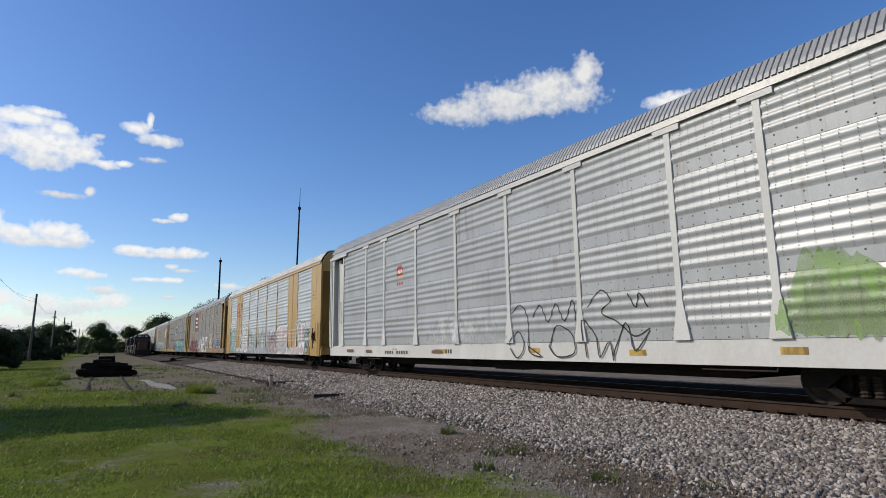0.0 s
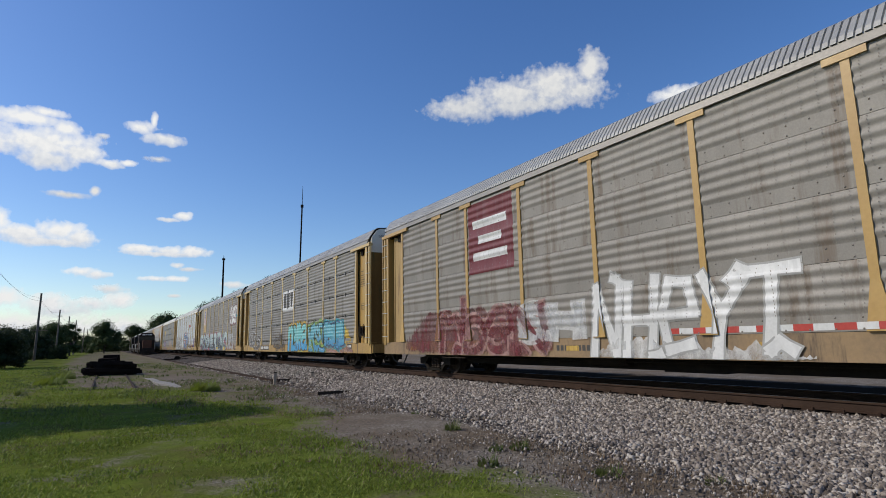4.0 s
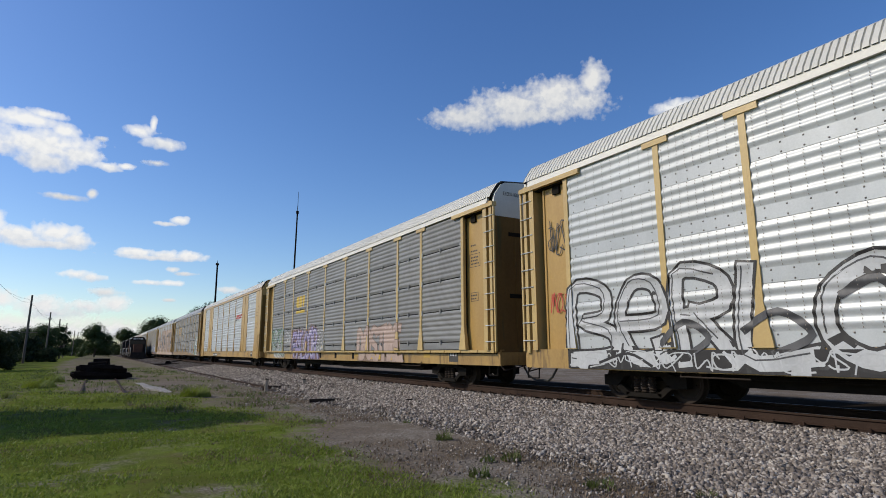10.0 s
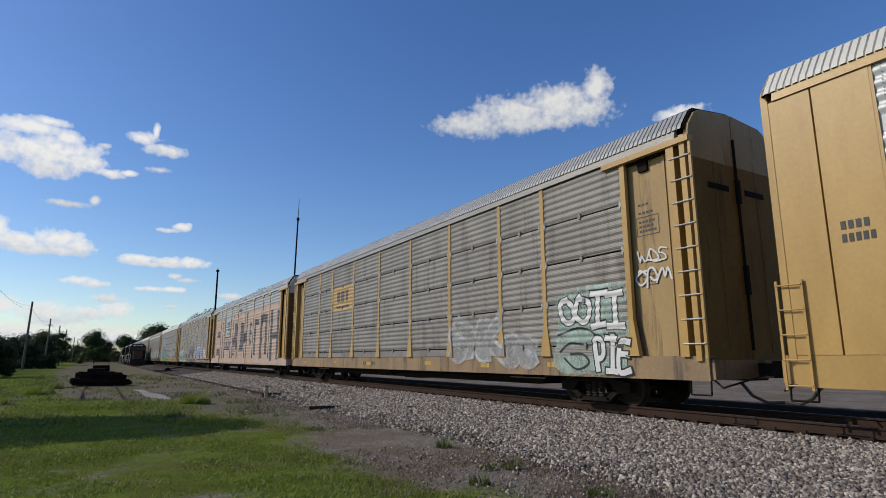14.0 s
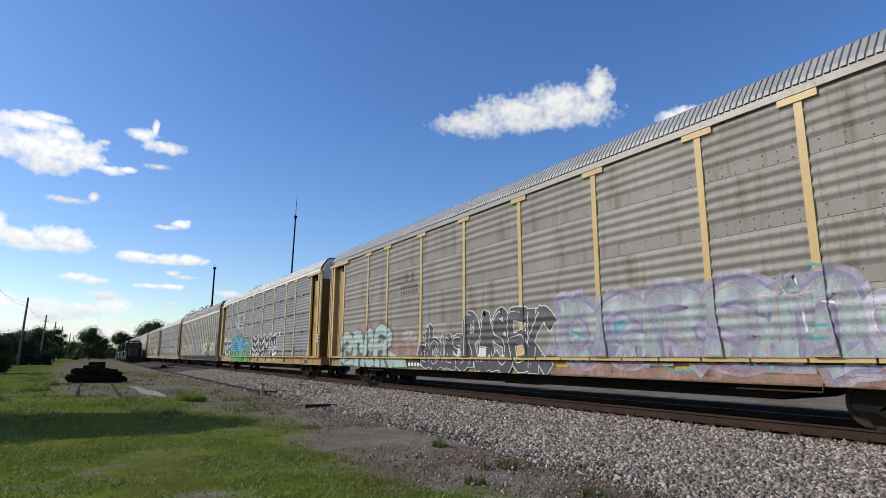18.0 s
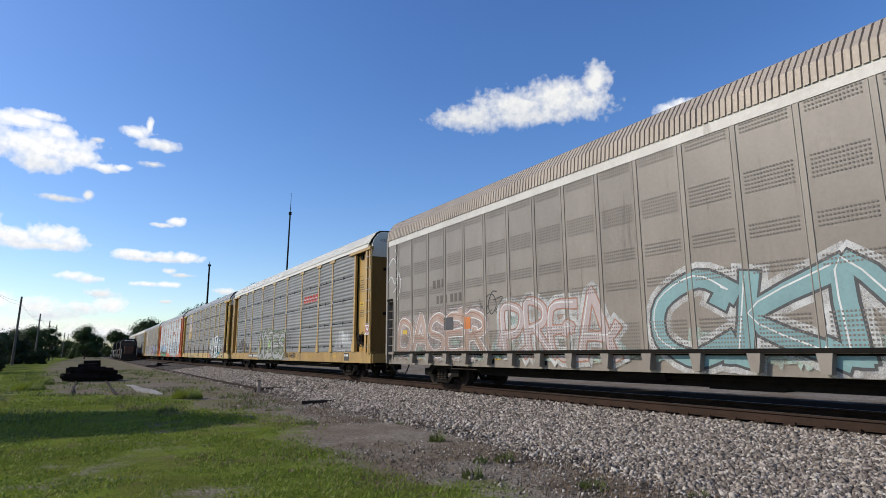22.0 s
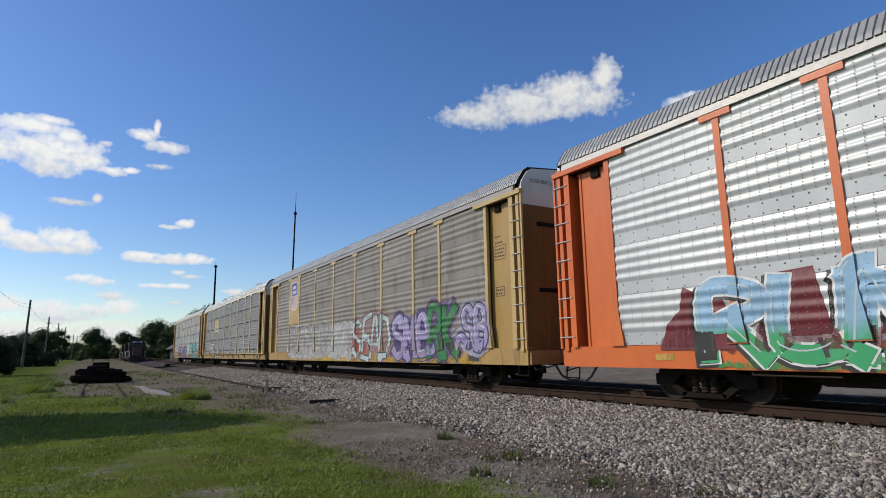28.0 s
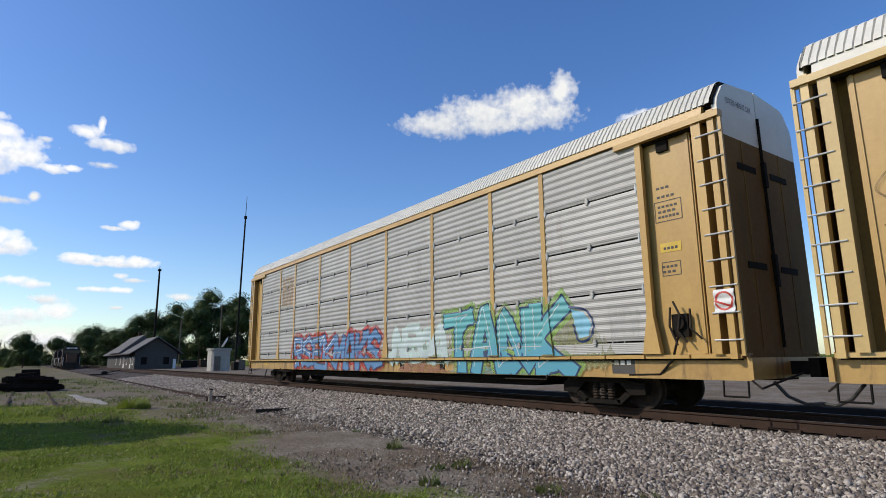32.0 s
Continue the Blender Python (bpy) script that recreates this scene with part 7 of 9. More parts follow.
ALPHA["B"] = [[(0.1, 0.0), (0.1, 1.0), (0.75, 0.95), (0.8, 0.6), (0.3, 0.52), (0.9, 0.42), (0.9, 0.08), (0.1, 0.02)]]
ALPHA["C"] = [[(0.95, 0.8), (0.55, 1.0), (0.1, 0.75), (0.1, 0.25), (0.5, 0.0), (0.95, 0.2)]]
ALPHA["D"] = [[(0.1, 0.0), (0.12, 1.0), (0.7, 0.9), (0.95, 0.5), (0.7, 0.08), (0.1, 0.02)]]
ALPHA["E"] = [[(0.95, 1.0), (0.1, 0.97), (0.1, 0.03), (0.95, 0.0)], [(0.1, 0.5), (0.8, 0.52)]]
ALPHA["F"] = [[(0.15, 0.0), (0.12, 0.97), (1.0, 1.0)], [(0.15, 0.5), (0.8, 0.54)]]
ALPHA["G"] = [[(0.95, 0.85), (0.5, 1.0), (0.08, 0.7), (0.1, 0.2), (0.5, 0.0), (0.92, 0.12), (0.9, 0.45), (0.55, 0.45)]]
ALPHA["H"] = [[(0.1, 0.0), (0.1, 1.0)], [(0.9, 0.0), (0.9, 1.0)], [(0.1, 0.5), (0.9, 0.5)]]
ALPHA["I"] = [[(0.5, 0.0), (0.5, 1.0)], [(0.05, 1.0), (0.95, 1.0)], [(0.05, 0.0), (0.95, 0.0)]]
ALPHA["K"] = [[(0.1, 0.0), (0.12, 1.0)], [(0.95, 1.0), (0.2, 0.5), (1.0, 0.0)]]
ALPHA["L"] = [[(0.1, 1.0), (0.1, 0.03), (0.95, 0.0)]]
ALPHA["M"] = [[(0.05, 0.0), (0.1, 1.0), (0.5, 0.35), (0.9, 1.0), (0.95, 0.0)]]
ALPHA["N"] = [[(0.08, 0.0), (0.08, 1.0), (0.9, 0.0), (0.9, 1.0)]]
ALPHA["O"] = [[(0.5, 1.0), (0.08, 0.75), (0.08, 0.25), (0.5, 0.0), (0.92, 0.25), (0.92, 0.75), (0.5, 1.0), (0.3, 0.92)]]
ALPHA["P"] = [[(0.12, 0.0), (0.12, 1.0), (0.8, 0.95), (0.9, 0.65), (0.7, 0.45), (0.15, 0.42)]]
ALPHA["R"] = [[(0.12, 0.0), (0.12, 1.0), (0.8, 0.95), (0.85, 0.62), (0.25, 0.48)], [(0.45, 0.5), (0.95, 0.0)]]
ALPHA["S"] = [[(0.95, 0.82), (0.6, 1.0), (0.12, 0.85), (0.15, 0.6), (0.82, 0.42), (0.88, 0.15), (0.45, 0.0), (0.05, 0.15)]]
ALPHA["T"] = [[(0.5, 0.0), (0.5, 0.97)], [(0.0, 0.95), (1.0, 1.0)]]
ALPHA["U"] = [[(0.08, 1.0), (0.1, 0.2), (0.5, 0.0), (0.9, 0.2), (0.92, 1.0)]]
ALPHA["W"] = [[(0.0, 1.0), (0.22, 0.0), (0.5, 0.7), (0.78, 0.0), (1.0, 1.0)]]
ALPHA["Y"] = [[(0.0, 1.0), (0.5, 0.5), (1.0, 1.0)], [(0.5, 0.5), (0.45, 0.0)]]
ALPHA["2"] = [[(0.08, 0.75), (0.45, 1.0), (0.9, 0.8), (0.75, 0.45), (0.08, 0.03), (0.95, 0.0)]]
ALPHA["a"] = [[(0.05, 0.7), (0.4, 1.0), (0.85, 0.9), (0.9, 0.0)], [(0.85, 0.55), (0.25, 0.55), (0.1, 0.2), (0.45, 0.02), (0.85, 0.25)]]
ALPHA["b"] = [[(0.1, 1.5), (0.1, 0.05), (0.6, 0.0), (0.92, 0.3), (0.85, 0.75), (0.45, 0.85), (0.12, 0.6)]]
ALPHA["d"] = [[(0.9, 1.5), (0.9, 0.0)], [(0.88, 0.7), (0.45, 0.85), (0.1, 0.5), (0.2, 0.1), (0.6, 0.0), (0.88, 0.25)]]
ALPHA["e"] = [[(0.1, 0.5), (0.9, 0.55), (0.75, 0.95), (0.3, 0.95), (0.08, 0.5), (0.3, 0.05), (0.9, 0.12)]]
ALPHA["m"] = [[(0.05, 0.0), (0.08, 0.95), (0.3, 0.95), (0.42, 0.0), (0.52, 0.95), (0.8, 0.95), (0.92, 0.0)]]
ALPHA["n"] = [[(0.08, 0.0), (0.1, 1.0), (0.35, 0.8), (0.75, 0.95), (0.92, 0.6), (0.92, 0.0)]]
ALPHA["o"] = ALPHA["O"]
ALPHA["s"] = ALPHA["S"]


def stroke_set(lines, w, block, flare=0.0, grow=0.0):
    """The ribbons of one letter in one form: rounded, or straight with square corners; grow widens them all alike."""
    f, n = Form(), 0
    for line in lines:
        pieces = [[a, ((a[0] + b2[0]) / 2, (a[1] + b2[1]) / 2), b2] for a, b2 in zip(line, line[1:])] if block else [smooth_line(line, 4)]
        for pts in pieces:
            g = stroke_form(list(pts), w + grow, flare * w / (w + grow))
            f.add([(v[0] - 0.00006 * n, v[1], v[2]) for v in g.v], g.f)
            n += 1
    return f


def burner(k, text, y0, y1, z0, z1, w, fill, outline, halo=None, shade=None, edge=0.10, block=False, spans=None, seed=0, thin=False, line=None, tilt=0.0, wobble=0.06, drop=0.07, flare=0.12, extra=1):
    """A sprayed piece, letter by letter: thick strokes with outline, and where it has them a cast block, a halo and a light line."""
    c, rng, n = CARS[k], random.Random(seed), len(text)
    NOW["n"] = (NOW["n"] + 1) % 19
    step = (y0 - y1) / n
    for i, ch in enumerate(text):
        a, b2 = spans[i] if spans else (y0 - step * (i - 0.06), y0 - step * (i + 1.06))
        lo, hi = z0 + rng.uniform(-1, 1) * wobble, z1 + rng.uniform(-1, 1) * wobble
        h, lean = hi - lo - 0.8 * w, tilt + rng.uniform(-1, 1) * wobble * 1.6
        yw = max(0.3 * (a - b2), (a - b2) - 0.7 * w)
        ym = (a + b2) / 2
        jig = wobble * 0.7
        lines = [[(ym + yw * (0.5 - u) - lean * (v - 0.5) + rng.uniform(-jig, jig), lo + 0.4 * w + v * h + rng.uniform(-jig, jig)) for u, v in s2] for s2 in ALPHA[ch]]
        if extra and not spans and h > 0.7:  # a spur that runs off the letter, as such pieces have
            s2 = lines[rng.randrange(len(lines))]
            q = rng.choice((0, -1))
            (ey, ez), way = s2[q], rng.choice((-1, 1))
            lines.append([(ey, ez), (ey + way * rng.uniform(0.1, 0.22), ez + rng.uniform(-0.08, 0.14)), (ey + way * rng.uniform(0.2, 0.38), min(z1 + 0.15, max(z0, ez + rng.uniform(-0.25, 0.25))))])
        p = "h_" if thin else "p_"
        hard = ch in block if isinstance(block, str) else block
        f = part("letter", decal_mesh(stroke_set(lines, w, hard, flare), spray_level(k, 0.0150, i)), M[p + fill], c, f"sprayed {fill} letter")
        part("outline", decal_mesh(stroke_set(lines, w, hard, flare, 2 * edge), spray_level(k, 0.0100, i)), M[p + outline], f, f"{outline} outline")
        if shade:
            part("cast_block", decal_mesh(stroke_set([[(y + drop * 1.4, z - drop) for y, z in s2] for s2 in lines], w, hard, flare, 2 * edge), spray_level(k, 0.0070, i)), M["p_" + shade], f, f"{shade} cast block")
        if halo:
            part("halo", decal_mesh(stroke_set(lines, w, False, flare, 2 * edge + 0.22), spray_level(k, 0.0045, i)), M["h_" + halo], f, f"{halo} sprayed mist")
        if line:
            part("light_line", decal_mesh(stroke_set([[(y + 0.26 * w, z + 0.2 * w) for y, z in s2[: max(2, len(s2) - rng.randrange(0, 3))]] for s2 in lines], 0.028, hard), spray_level(k, 0.0195, i)), M["p_" + line], f, f"thin {line} line")


def hollow(k, text, y0, y1, z0, z1, w, colour, seed=0, pen=0.035, fill=None, tilt=0.0, block=False, pre="p_"):
    """Letters drawn as an outline alone, the sheet or a dull fill inside."""
    burner(k, text, y0, y1, z0, z1, w, fill or "shade_sheet", colour, None, None, pen, block, None, seed, False, None, tilt, 0.08)


def ghost(k, text, y0, y1, z0, z1, gap, pen, colour, seed=0, pre="h_"):
    """Letters drawn in soft double lines, with nothing inside."""
    rng, n = random.Random(seed), len(text)
    step = (y0 - y1) / n
    for i, ch in enumerate(text):
        for q, s2 in enumerate(ALPHA[ch]):
            line2 = smooth_line([(y0 - step * (i + 0.12 + 0.76 * u) + rng.uniform(-0.05, 0.05), z0 + v * (z1 - z0) + rng.uniform(-0.06, 0.06)) for u, v in s2], 4)
            for side in (-0.5, 0.5):
                off = []
                for a, p, b2 in zip(line2[:1] + line2[:-1], line2, line2[1:] + line2[-1:]):
                    d = math.hypot(b2[0] - a[0], b2[1] - a[1]) or 1.0
                    off.append((p[0] - (b2[1] - a[1]) / d * gap * side, p[1] + (b2[0] - a[0]) / d * gap * side))
                paint(CARS[k], "letter_line", stroke_form(off, pen), pre + colour, 1 + 0.3 * (q % 4), f"soft {colour} sprayed line")


def poly(k, name, pts, material, level=2, label=""):
    return paint(CARS[k], name, blob_form(pts), material, level, label)


def sketch(k, lines, w, colour, level=8, name="scrawl", label=""):
    """Free sprayed lines."""
    for i, line2 in enumerate(lines):
        paint(CARS[k], name, stroke_form(smooth_line(line2, 4), w), "p_" + colour, level + 0.2 * (i % 4), label or f"thin {colour} sprayed line")


# first car
wash(-1, 3.4, -1.3, 1.14, 2.15, "silver", 1)
wash(-1, 2.9, 0.2, 1.2, 2.0, "white", 5)
sketch(-1, [[(-1.5, 1.9), (-1.9, 2.1), (-2.2, 1.7), (-2.2, 0.9), (-2.7, 0.75), (-2.2, 1.0)], [(-1.35, 1.05), (-1.75, 1.4), (-2.0, 1.0), (-1.7, 0.7), (-1.4, 0.95)], [(-2.4, 1.75), (-2.7, 2.05), (-3.0, 1.6), (-3.3, 2.05), (-3.6, 1.6), (-3.9, 2.1), (-4.0, 1.5)],
             [(-3.0, 1.0), (-3.3, 1.5), (-3.8, 1.3), (-3.9, 0.85), (-3.3, 0.75), (-3.0, 1.0)], [(-4.3, 0.75), (-4.2, 1.6), (-4.6, 1.2), (-4.7, 0.75), (-5.0, 1.1), (-5.1, 0.7)], [(-4.4, 1.9), (-4.8, 2.25), (-5.1, 2.0), (-4.8, 1.75), (-5.3, 1.5), (-5.7, 1.2), (-6.1, 1.35)],
             [(-5.1, 0.8), (-5.5, 1.5), (-5.7, 0.9), (-6.1, 1.3)], [(-5.6, 2.1), (-5.8, 1.8), (-5.9, 2.1), (-6.1, 1.8)]], 0.035, "black")
wash(-1, -8.7, -11.3, 1.14, 2.55, "lime", 14)
wash(-1, -8.9, -11.3, 1.14, 2.1, "limewash", 16)
poly(-1, "round_mark", [(5.7, 3.68), (5.23, 3.68), (5.20, 3.98), (5.3, 4.12), (5.62, 4.12), (5.73, 3.98)], "p_red", 2, "small red rounded emblem")
paint(CARS[-1], "emblem_bars", bars(5.64, 3.80, 0.17, 0.38, 3), "p_white", 3.2, "three white bars")
paint(CARS[-1], "emblem_line", sheet(5.7, 5.22, 3.66, 3.73), "p_gold", 3.4, "gold line under the emblem")
for q in range(3):
    poly(-1, "emblem_dot", [(5.68 - 0.2 * q + 0.07 * math.cos(a * 0.7854), 3.42 + 0.07 * math.sin(a * 0.7854)) for a in range(8)], "p_red", 2)
plate(-1, 6.9, 4.7, 0.72, 0.92, 10, "white", "lettering_black")
tag(-1, 12.3, 11.6, 2.2, 3.2, 3, 0.03, "black", 9, SIDE + 0.11)
blocks(-1, "notice", [(10.9, 10.1, 0.82, 0.94), (8.7, 8.1, 0.80, 0.92), (3.0, 2.3, 0.80, 0.90)], "p_brown", 2, "brown rubbed stripe")
# second
wash(0, 9.4, -11.0, 0.70, 2.2, "mint", 60)
wash(0, 11.3, -11.0, 0.66, 1.10, "lilac", 61)
wash(0, 8.0, -4.0, 1.0, 1.9, "silver", 62)
burner(0, "OCe", 8.75, 4.3, 0.9, 2.6, 0.34, "rosewash", "white", "mint", seed=5, edge=0.12, line="white")
burner(0, "OnAOn", 4.1, -2.2, 0.95, 2.15, 0.26, "greywash", "white", "mint", seed=6, thin=True, edge=0.06)
burner(0, "Ane", -2.0, -4.3, 0.8, 2.0, 0.3, "blush", "lilac", None, seed=8, thin=True)
burner(0, "SHEORLU", -4.2, -10.2, 0.75, 2.3, 0.40, "rosewash", "white", "mint", seed=7, edge=0.10, line="cream")
wash(0, -4.4, -10.0, 0.7, 1.2, "lilac", 63)
wash(0, 11.4, 8.9, 0.9, 2.2, "mint", 80)
burner(0, "TNKM", 11.5, 8.9, 0.75, 2.5, 0.11, "mint", "black", "mint", seed=84, edge=0.04, block=True, tilt=0.1)
sketch(0, [[(11.5, 0.8), (11.2, 1.3), (11.4, 1.7)], [(9.2, 1.2), (8.95, 0.8), (9.1, 0.7)], [(11.0, 2.2), (10.9, 2.7), (10.6, 2.3)]], 0.05, "black")
tag(0, -10.1, -11.3, 1.5, 2.15, 5, 0.05, "black", 9)
tag(0, -10.3, -11.3, 1.05, 1.45, 5, 0.05, "black", 10)
tag(0, -3.1, -4.0, 1.5, 2.1, 3, 0.03, "black", 11)
NOW["style"], NOW["recess"] = "", 0.0
for line2 in ([(8.0, 4.66), (8.35, 4.68), (8.6, 4.5), (8.58, 4.1), (8.35, 3.96), (8.0, 3.98)], [(7.85, 4.0), (7.8, 4.66)], [(7.2, 4.7), (7.22, 4.02)]):
    part("company_mark", decal_mesh(stroke_form(smooth_line(line2, 4), 0.16), SIDE - 0.0465 - 0.0004 * len(line2)), M["p_red"], CARS[0], "red rounded company mark")
for q in range(9):
    part("small_bar", decal_mesh(bars(8.6 - 0.17 * q, 3.62, 0.16, 0.14, 1, q), SIDE - 0.047), M["p_red"], CARS[0])
plate(0, 6.4, 3.9, 0.68, 0.90, 11)
# third
blocks(1, "emblem_panel", [(6.75, 4.45, 3.1, 5.3)], "p_maroon", 0, "dark red emblem panel")
blocks(1, "emblem_bars", [(6.5, 4.75, 4.5, 4.75), (6.2, 5.0, 4.0, 4.25), (6.5, 4.75, 3.5, 3.75)], "p_white", 2)
wash(1, 11.2, 3.0, 0.75, 2.1, "maroon", 15)
burner(1, "nbaN", 8.6, 3.2, 0.7, 2.0, 0.25, "maroon", "rose", None, seed=11, thin=True)
burner(1, "SH", 4.4, 1.9, 1.1, 2.0, 0.28, "silver", "white", None, seed=16, thin=True)
burner(1, "NHeYT", 1.6, -3.0, 0.66, 2.3, 0.20, "white", "greywash", None, seed=12, block=True, tilt=0.15, edge=0.04)
wash(1, 1.6, -3.2, 0.66, 1.1, "white", 17)
wash(1, -4.4, -6.9, 1.15, 2.4, "silver", 18)
sketch(1, [[(-4.5, 2.55), (-5.2, 2.45), (-5.9, 2.45), (-6.5, 2.55), (-6.9, 2.75), (-7.0, 2.3), (-6.6, 2.0), (-7.05, 1.6), (-6.9, 1.2), (-6.0, 1.15), (-5.0, 1.15), (-4.5, 1.3), (-4.45, 1.9), (-4.5, 2.55)], [(-4.7, 1.75), (-5.1, 1.5), (-5.5, 1.8), (-5.9, 1.45), (-6.4, 1.8)], [(-5.0, 2.4), (-5.1, 2.1), (-5.5, 2.0), (-5.8, 2.3), (-6.1, 2.0), (-6.5, 2.4)]], 0.07, "cream", 6)
poly(1, "blue_dot", [(-6.85 + 0.2 * math.cos(a * 0.7854), 2.35 + 0.22 * math.sin(a * 0.7854)) for a in range(8)], "p_denim", 7, "blue sprayed dot")
poly(1, "blue_dot", [(-6.85 + 0.2 * math.cos(a * 0.7854), 1.5 + 0.22 * math.sin(a * 0.7854)) for a in range(8)], "p_denim", 7, "blue sprayed dot")
wash(1, -8.9, -11.3, 1.2, 2.0, "denim", 19)
tag(1, -7.4, -8.5, 1.3, 1.9, 3, 0.03, "grime", 14)
blocks(1, "reflector_strip", [(-0.4 - 0.62 * i, -0.71 - 0.62 * i, 1.13, 1.24) for i in range(18)], "p_red", 2)
blocks(1, "reflector_strip", [(-0.71 - 0.62 * i, -1.02 - 0.62 * i, 1.13, 1.24) for i in range(18)], "p_white", 2)
# fourth
blocks(2, "white_panel", [(1.25, -1.25, 3.2, 4.45)], "p_white", 0, "white company panel with dark block mark")
block_logo(2, 1.1, -1.15, 3.38, 4.28, "lettering_black", False)
burner(2, "nema", -0.2, -4.1, 0.72, 2.25, 0.34, "nema", "black", "gold", seed=3, edge=0.06, line="frost", spans=[(-0.2, -1.3), (-1.2, -2.0), (-1.95, -3.0), (-2.9, -4.15)])
burner(2, "WKSE", -4.4, -6.85, 0.72, 2.1, 0.22, "wise", "black", "lime", seed=4, edge=0.06, block=True, line="frost", tilt=-0.1)
burner(2, "OeSFA", -7.0, -9.9, 1.02, 2.1, 0.36, "wise", "navy", "aqua", seed=9, edge=0.07, line="frost")
wash(2, -4.2, -11.2, 0.66, 1.08, "rose", 24)
wash(2, -6.8, -10.9, 1.1, 2.3, "gold", 25)
hollow(2, "OUELS", 11.05, 7.4, 0.85, 1.9, 0.2, "silver", 22, 0.03, "grime")
wash(2, 3.4, 0.6, 0.9, 1.75, "grime", 21)
ghost(2, "FEND", 3.5, 0.5, 0.85, 1.8, 0.2, 0.05, "grime", 23, "p_")
tag(2, 3.0, 0.8, 0.9, 1.7, 4, 0.03, "grime", 26)
plate(2, 7.2, 4.7, 0.76, 1.06, 11)
blocks(2, "sill_paint", [(-0.4, -3.6, 0.66, 1.05)], "h_aqua", 0, "blue sprayed sill")
blocks(2, "orange_block", [(-2.6, -3.3, 0.86, 0.94), (9.9, 9.0, 0.74, 0.9)], "p_gold", 3)
# fifth
wash(3, 11.4, -7.0, 0.66, 2.55, "pink", 34)
wash(3, 11.2, -6.7, 0.95, 2.1, "shadow", 36)
FORMS = [(11.3, 9.05), (8.95, 7.05), (6.95, 5.35), (5.25, 3.2), (3.1, 1.2), (1.1, -0.65), (-0.75, -2.6), (-2.7, -4.75), (-4.8, -6.85)]
blocks(3, "dark_block", [(a + 0.16, a - 0.5, 0.95, 2.22) for a, _ in FORMS[1:]] + [(6.2, 5.0, 0.66, 1.06), (3.6, 0.4, 0.66, 1.02), (-1.9, -4.6, 0.66, 1.04), (9.9, 8.3, 0.66, 1.04)], "p_shadow", 0.6, "dark sprayed shading between letters")
burner(3, "FORMERINO", 11.3, -6.8, 0.80, 2.35, 0.38, "formerino", "frostline", None, "shadow", edge=0.04, block="FMEIN", seed=31, wobble=0.02, drop=0.17, flare=0.0, spans=FORMS)
shield_logo(3, 8.76, 6.88, 2.66, 5.3)
wash(3, -7.7, -11.2, 3.6, 4.3, "aqua", 37)
burner(3, "SENSEY", -8.0, -10.85, 3.1, 4.6, 0.25, "white", "maroon", None, "maroon", edge=0.06, seed=33, drop=0.07, tilt=0.05, extra=0)
hollow(3, "STRTL", -7.15, -10.0, 0.85, 2.15, 0.22, "silver", 38, 0.035, "greywash", 0.1)
wash(3, -7.0, -10.9, 0.8, 1.7, "rose", 35)
blocks(3, "orange_block", [(-4.8, -5.7, 0.7, 1.02), (-0.8, -1.8, 0.74, 0.98)], "p_gold", 9)
plate(3, 7.4, 4.9, 0.70, 0.9, 9, "p_black")
# sixth
DIAMOND = [(-1.28, 3.45), (0.64, 1.97), (-1.45, 0.66), (-3.2, 1.9)]
dm = paint(CARS[4], "diamond", Form().add([(0, y, z) for y, z in DIAMOND], [(0, 1, 2, 3)]), "p_white", 1, "white and red striped diamond")
part("outline", decal_mesh(contour_form(DIAMOND, [(0, 1, 2, 3)], 0.06), SIDE - RISE[CARS[4]["style"]] - 0.0008), M["p_black"], dm, "black outline")
for i in range(7):
    z = 0.80 + 0.36 * i
    w4 = 1.86 * (1 - abs(z + 0.09 - 2.0) / 1.47)
    if w4 > 0.05:
        part("stripe", decal_mesh(sheet(-1.3 + w4, -1.3 - w4, z, z + 0.17), SIDE - RISE[CARS[4]["style"]] - 0.0014), M["p_red"], dm)
# blue rounded capitals S T R I K, stroke by stroke
for i, line in enumerate([
             [(-0.06, 2.62), (0.44, 2.82), (0.91, 2.43), (0.8, 1.93), (0.19, 1.47), (0.03, 0.84)],
             [(-0.14, 2.38), (-0.69, 2.44), (-1.66, 2.52)],
             [(-0.75, 2.42), (-0.53, 1.79), (-0.3, 1.05)],
             [(-0.89, 1.4), (-1.13, 1.91), (-1.27, 1.4), (-1.33, 0.95)],
             [(-2.3, 2.68), (-2.24, 2.48)],
             [(-2.1, 2.14), (-1.99, 1.65), (-1.94, 1.05)],
             [(-2.91, 2.78), (-2.71, 2.06), (-2.52, 1.38), (-2.44, 0.82)],
             [(-2.66, 1.77), (-3.13, 2.2), (-3.54, 2.31), (-3.74, 2.01), (-3.46, 1.7), (-3.07, 1.5), (-3.35, 1.16), (-3.54, 0.87), (-3.79, 1.2), (-4.01, 1.64)]]):
    pts, w4 = smooth_line(line, 4), 0.27 if i in (3, 7) else 0.34
    lt = part("letter", decal_mesh(stroke_form(pts, w4), spray_level(4, 0.0180, i)), M["p_denim"], CARS[4], "blue sprayed letter stroke")
    part("outline", decal_mesh(stroke_form(pts, w4 + 0.13), spray_level(4, 0.0120, i)), M["p_black"], lt, "black outline")
    part("inner_line", decal_mesh(stroke_form([(y + 0.09, z) for y, z in pts[1:-2]], 0.03), spray_level(4, 0.0230, i)), M["p_silver"], lt, "pale highlight line")
HOOD = [(3.65, 0.66), (3.07, 1.24), (2.74, 1.78), (2.41, 2.14), (2.02, 1.86), (1.94, 1.44), (2.02, 0.66)]
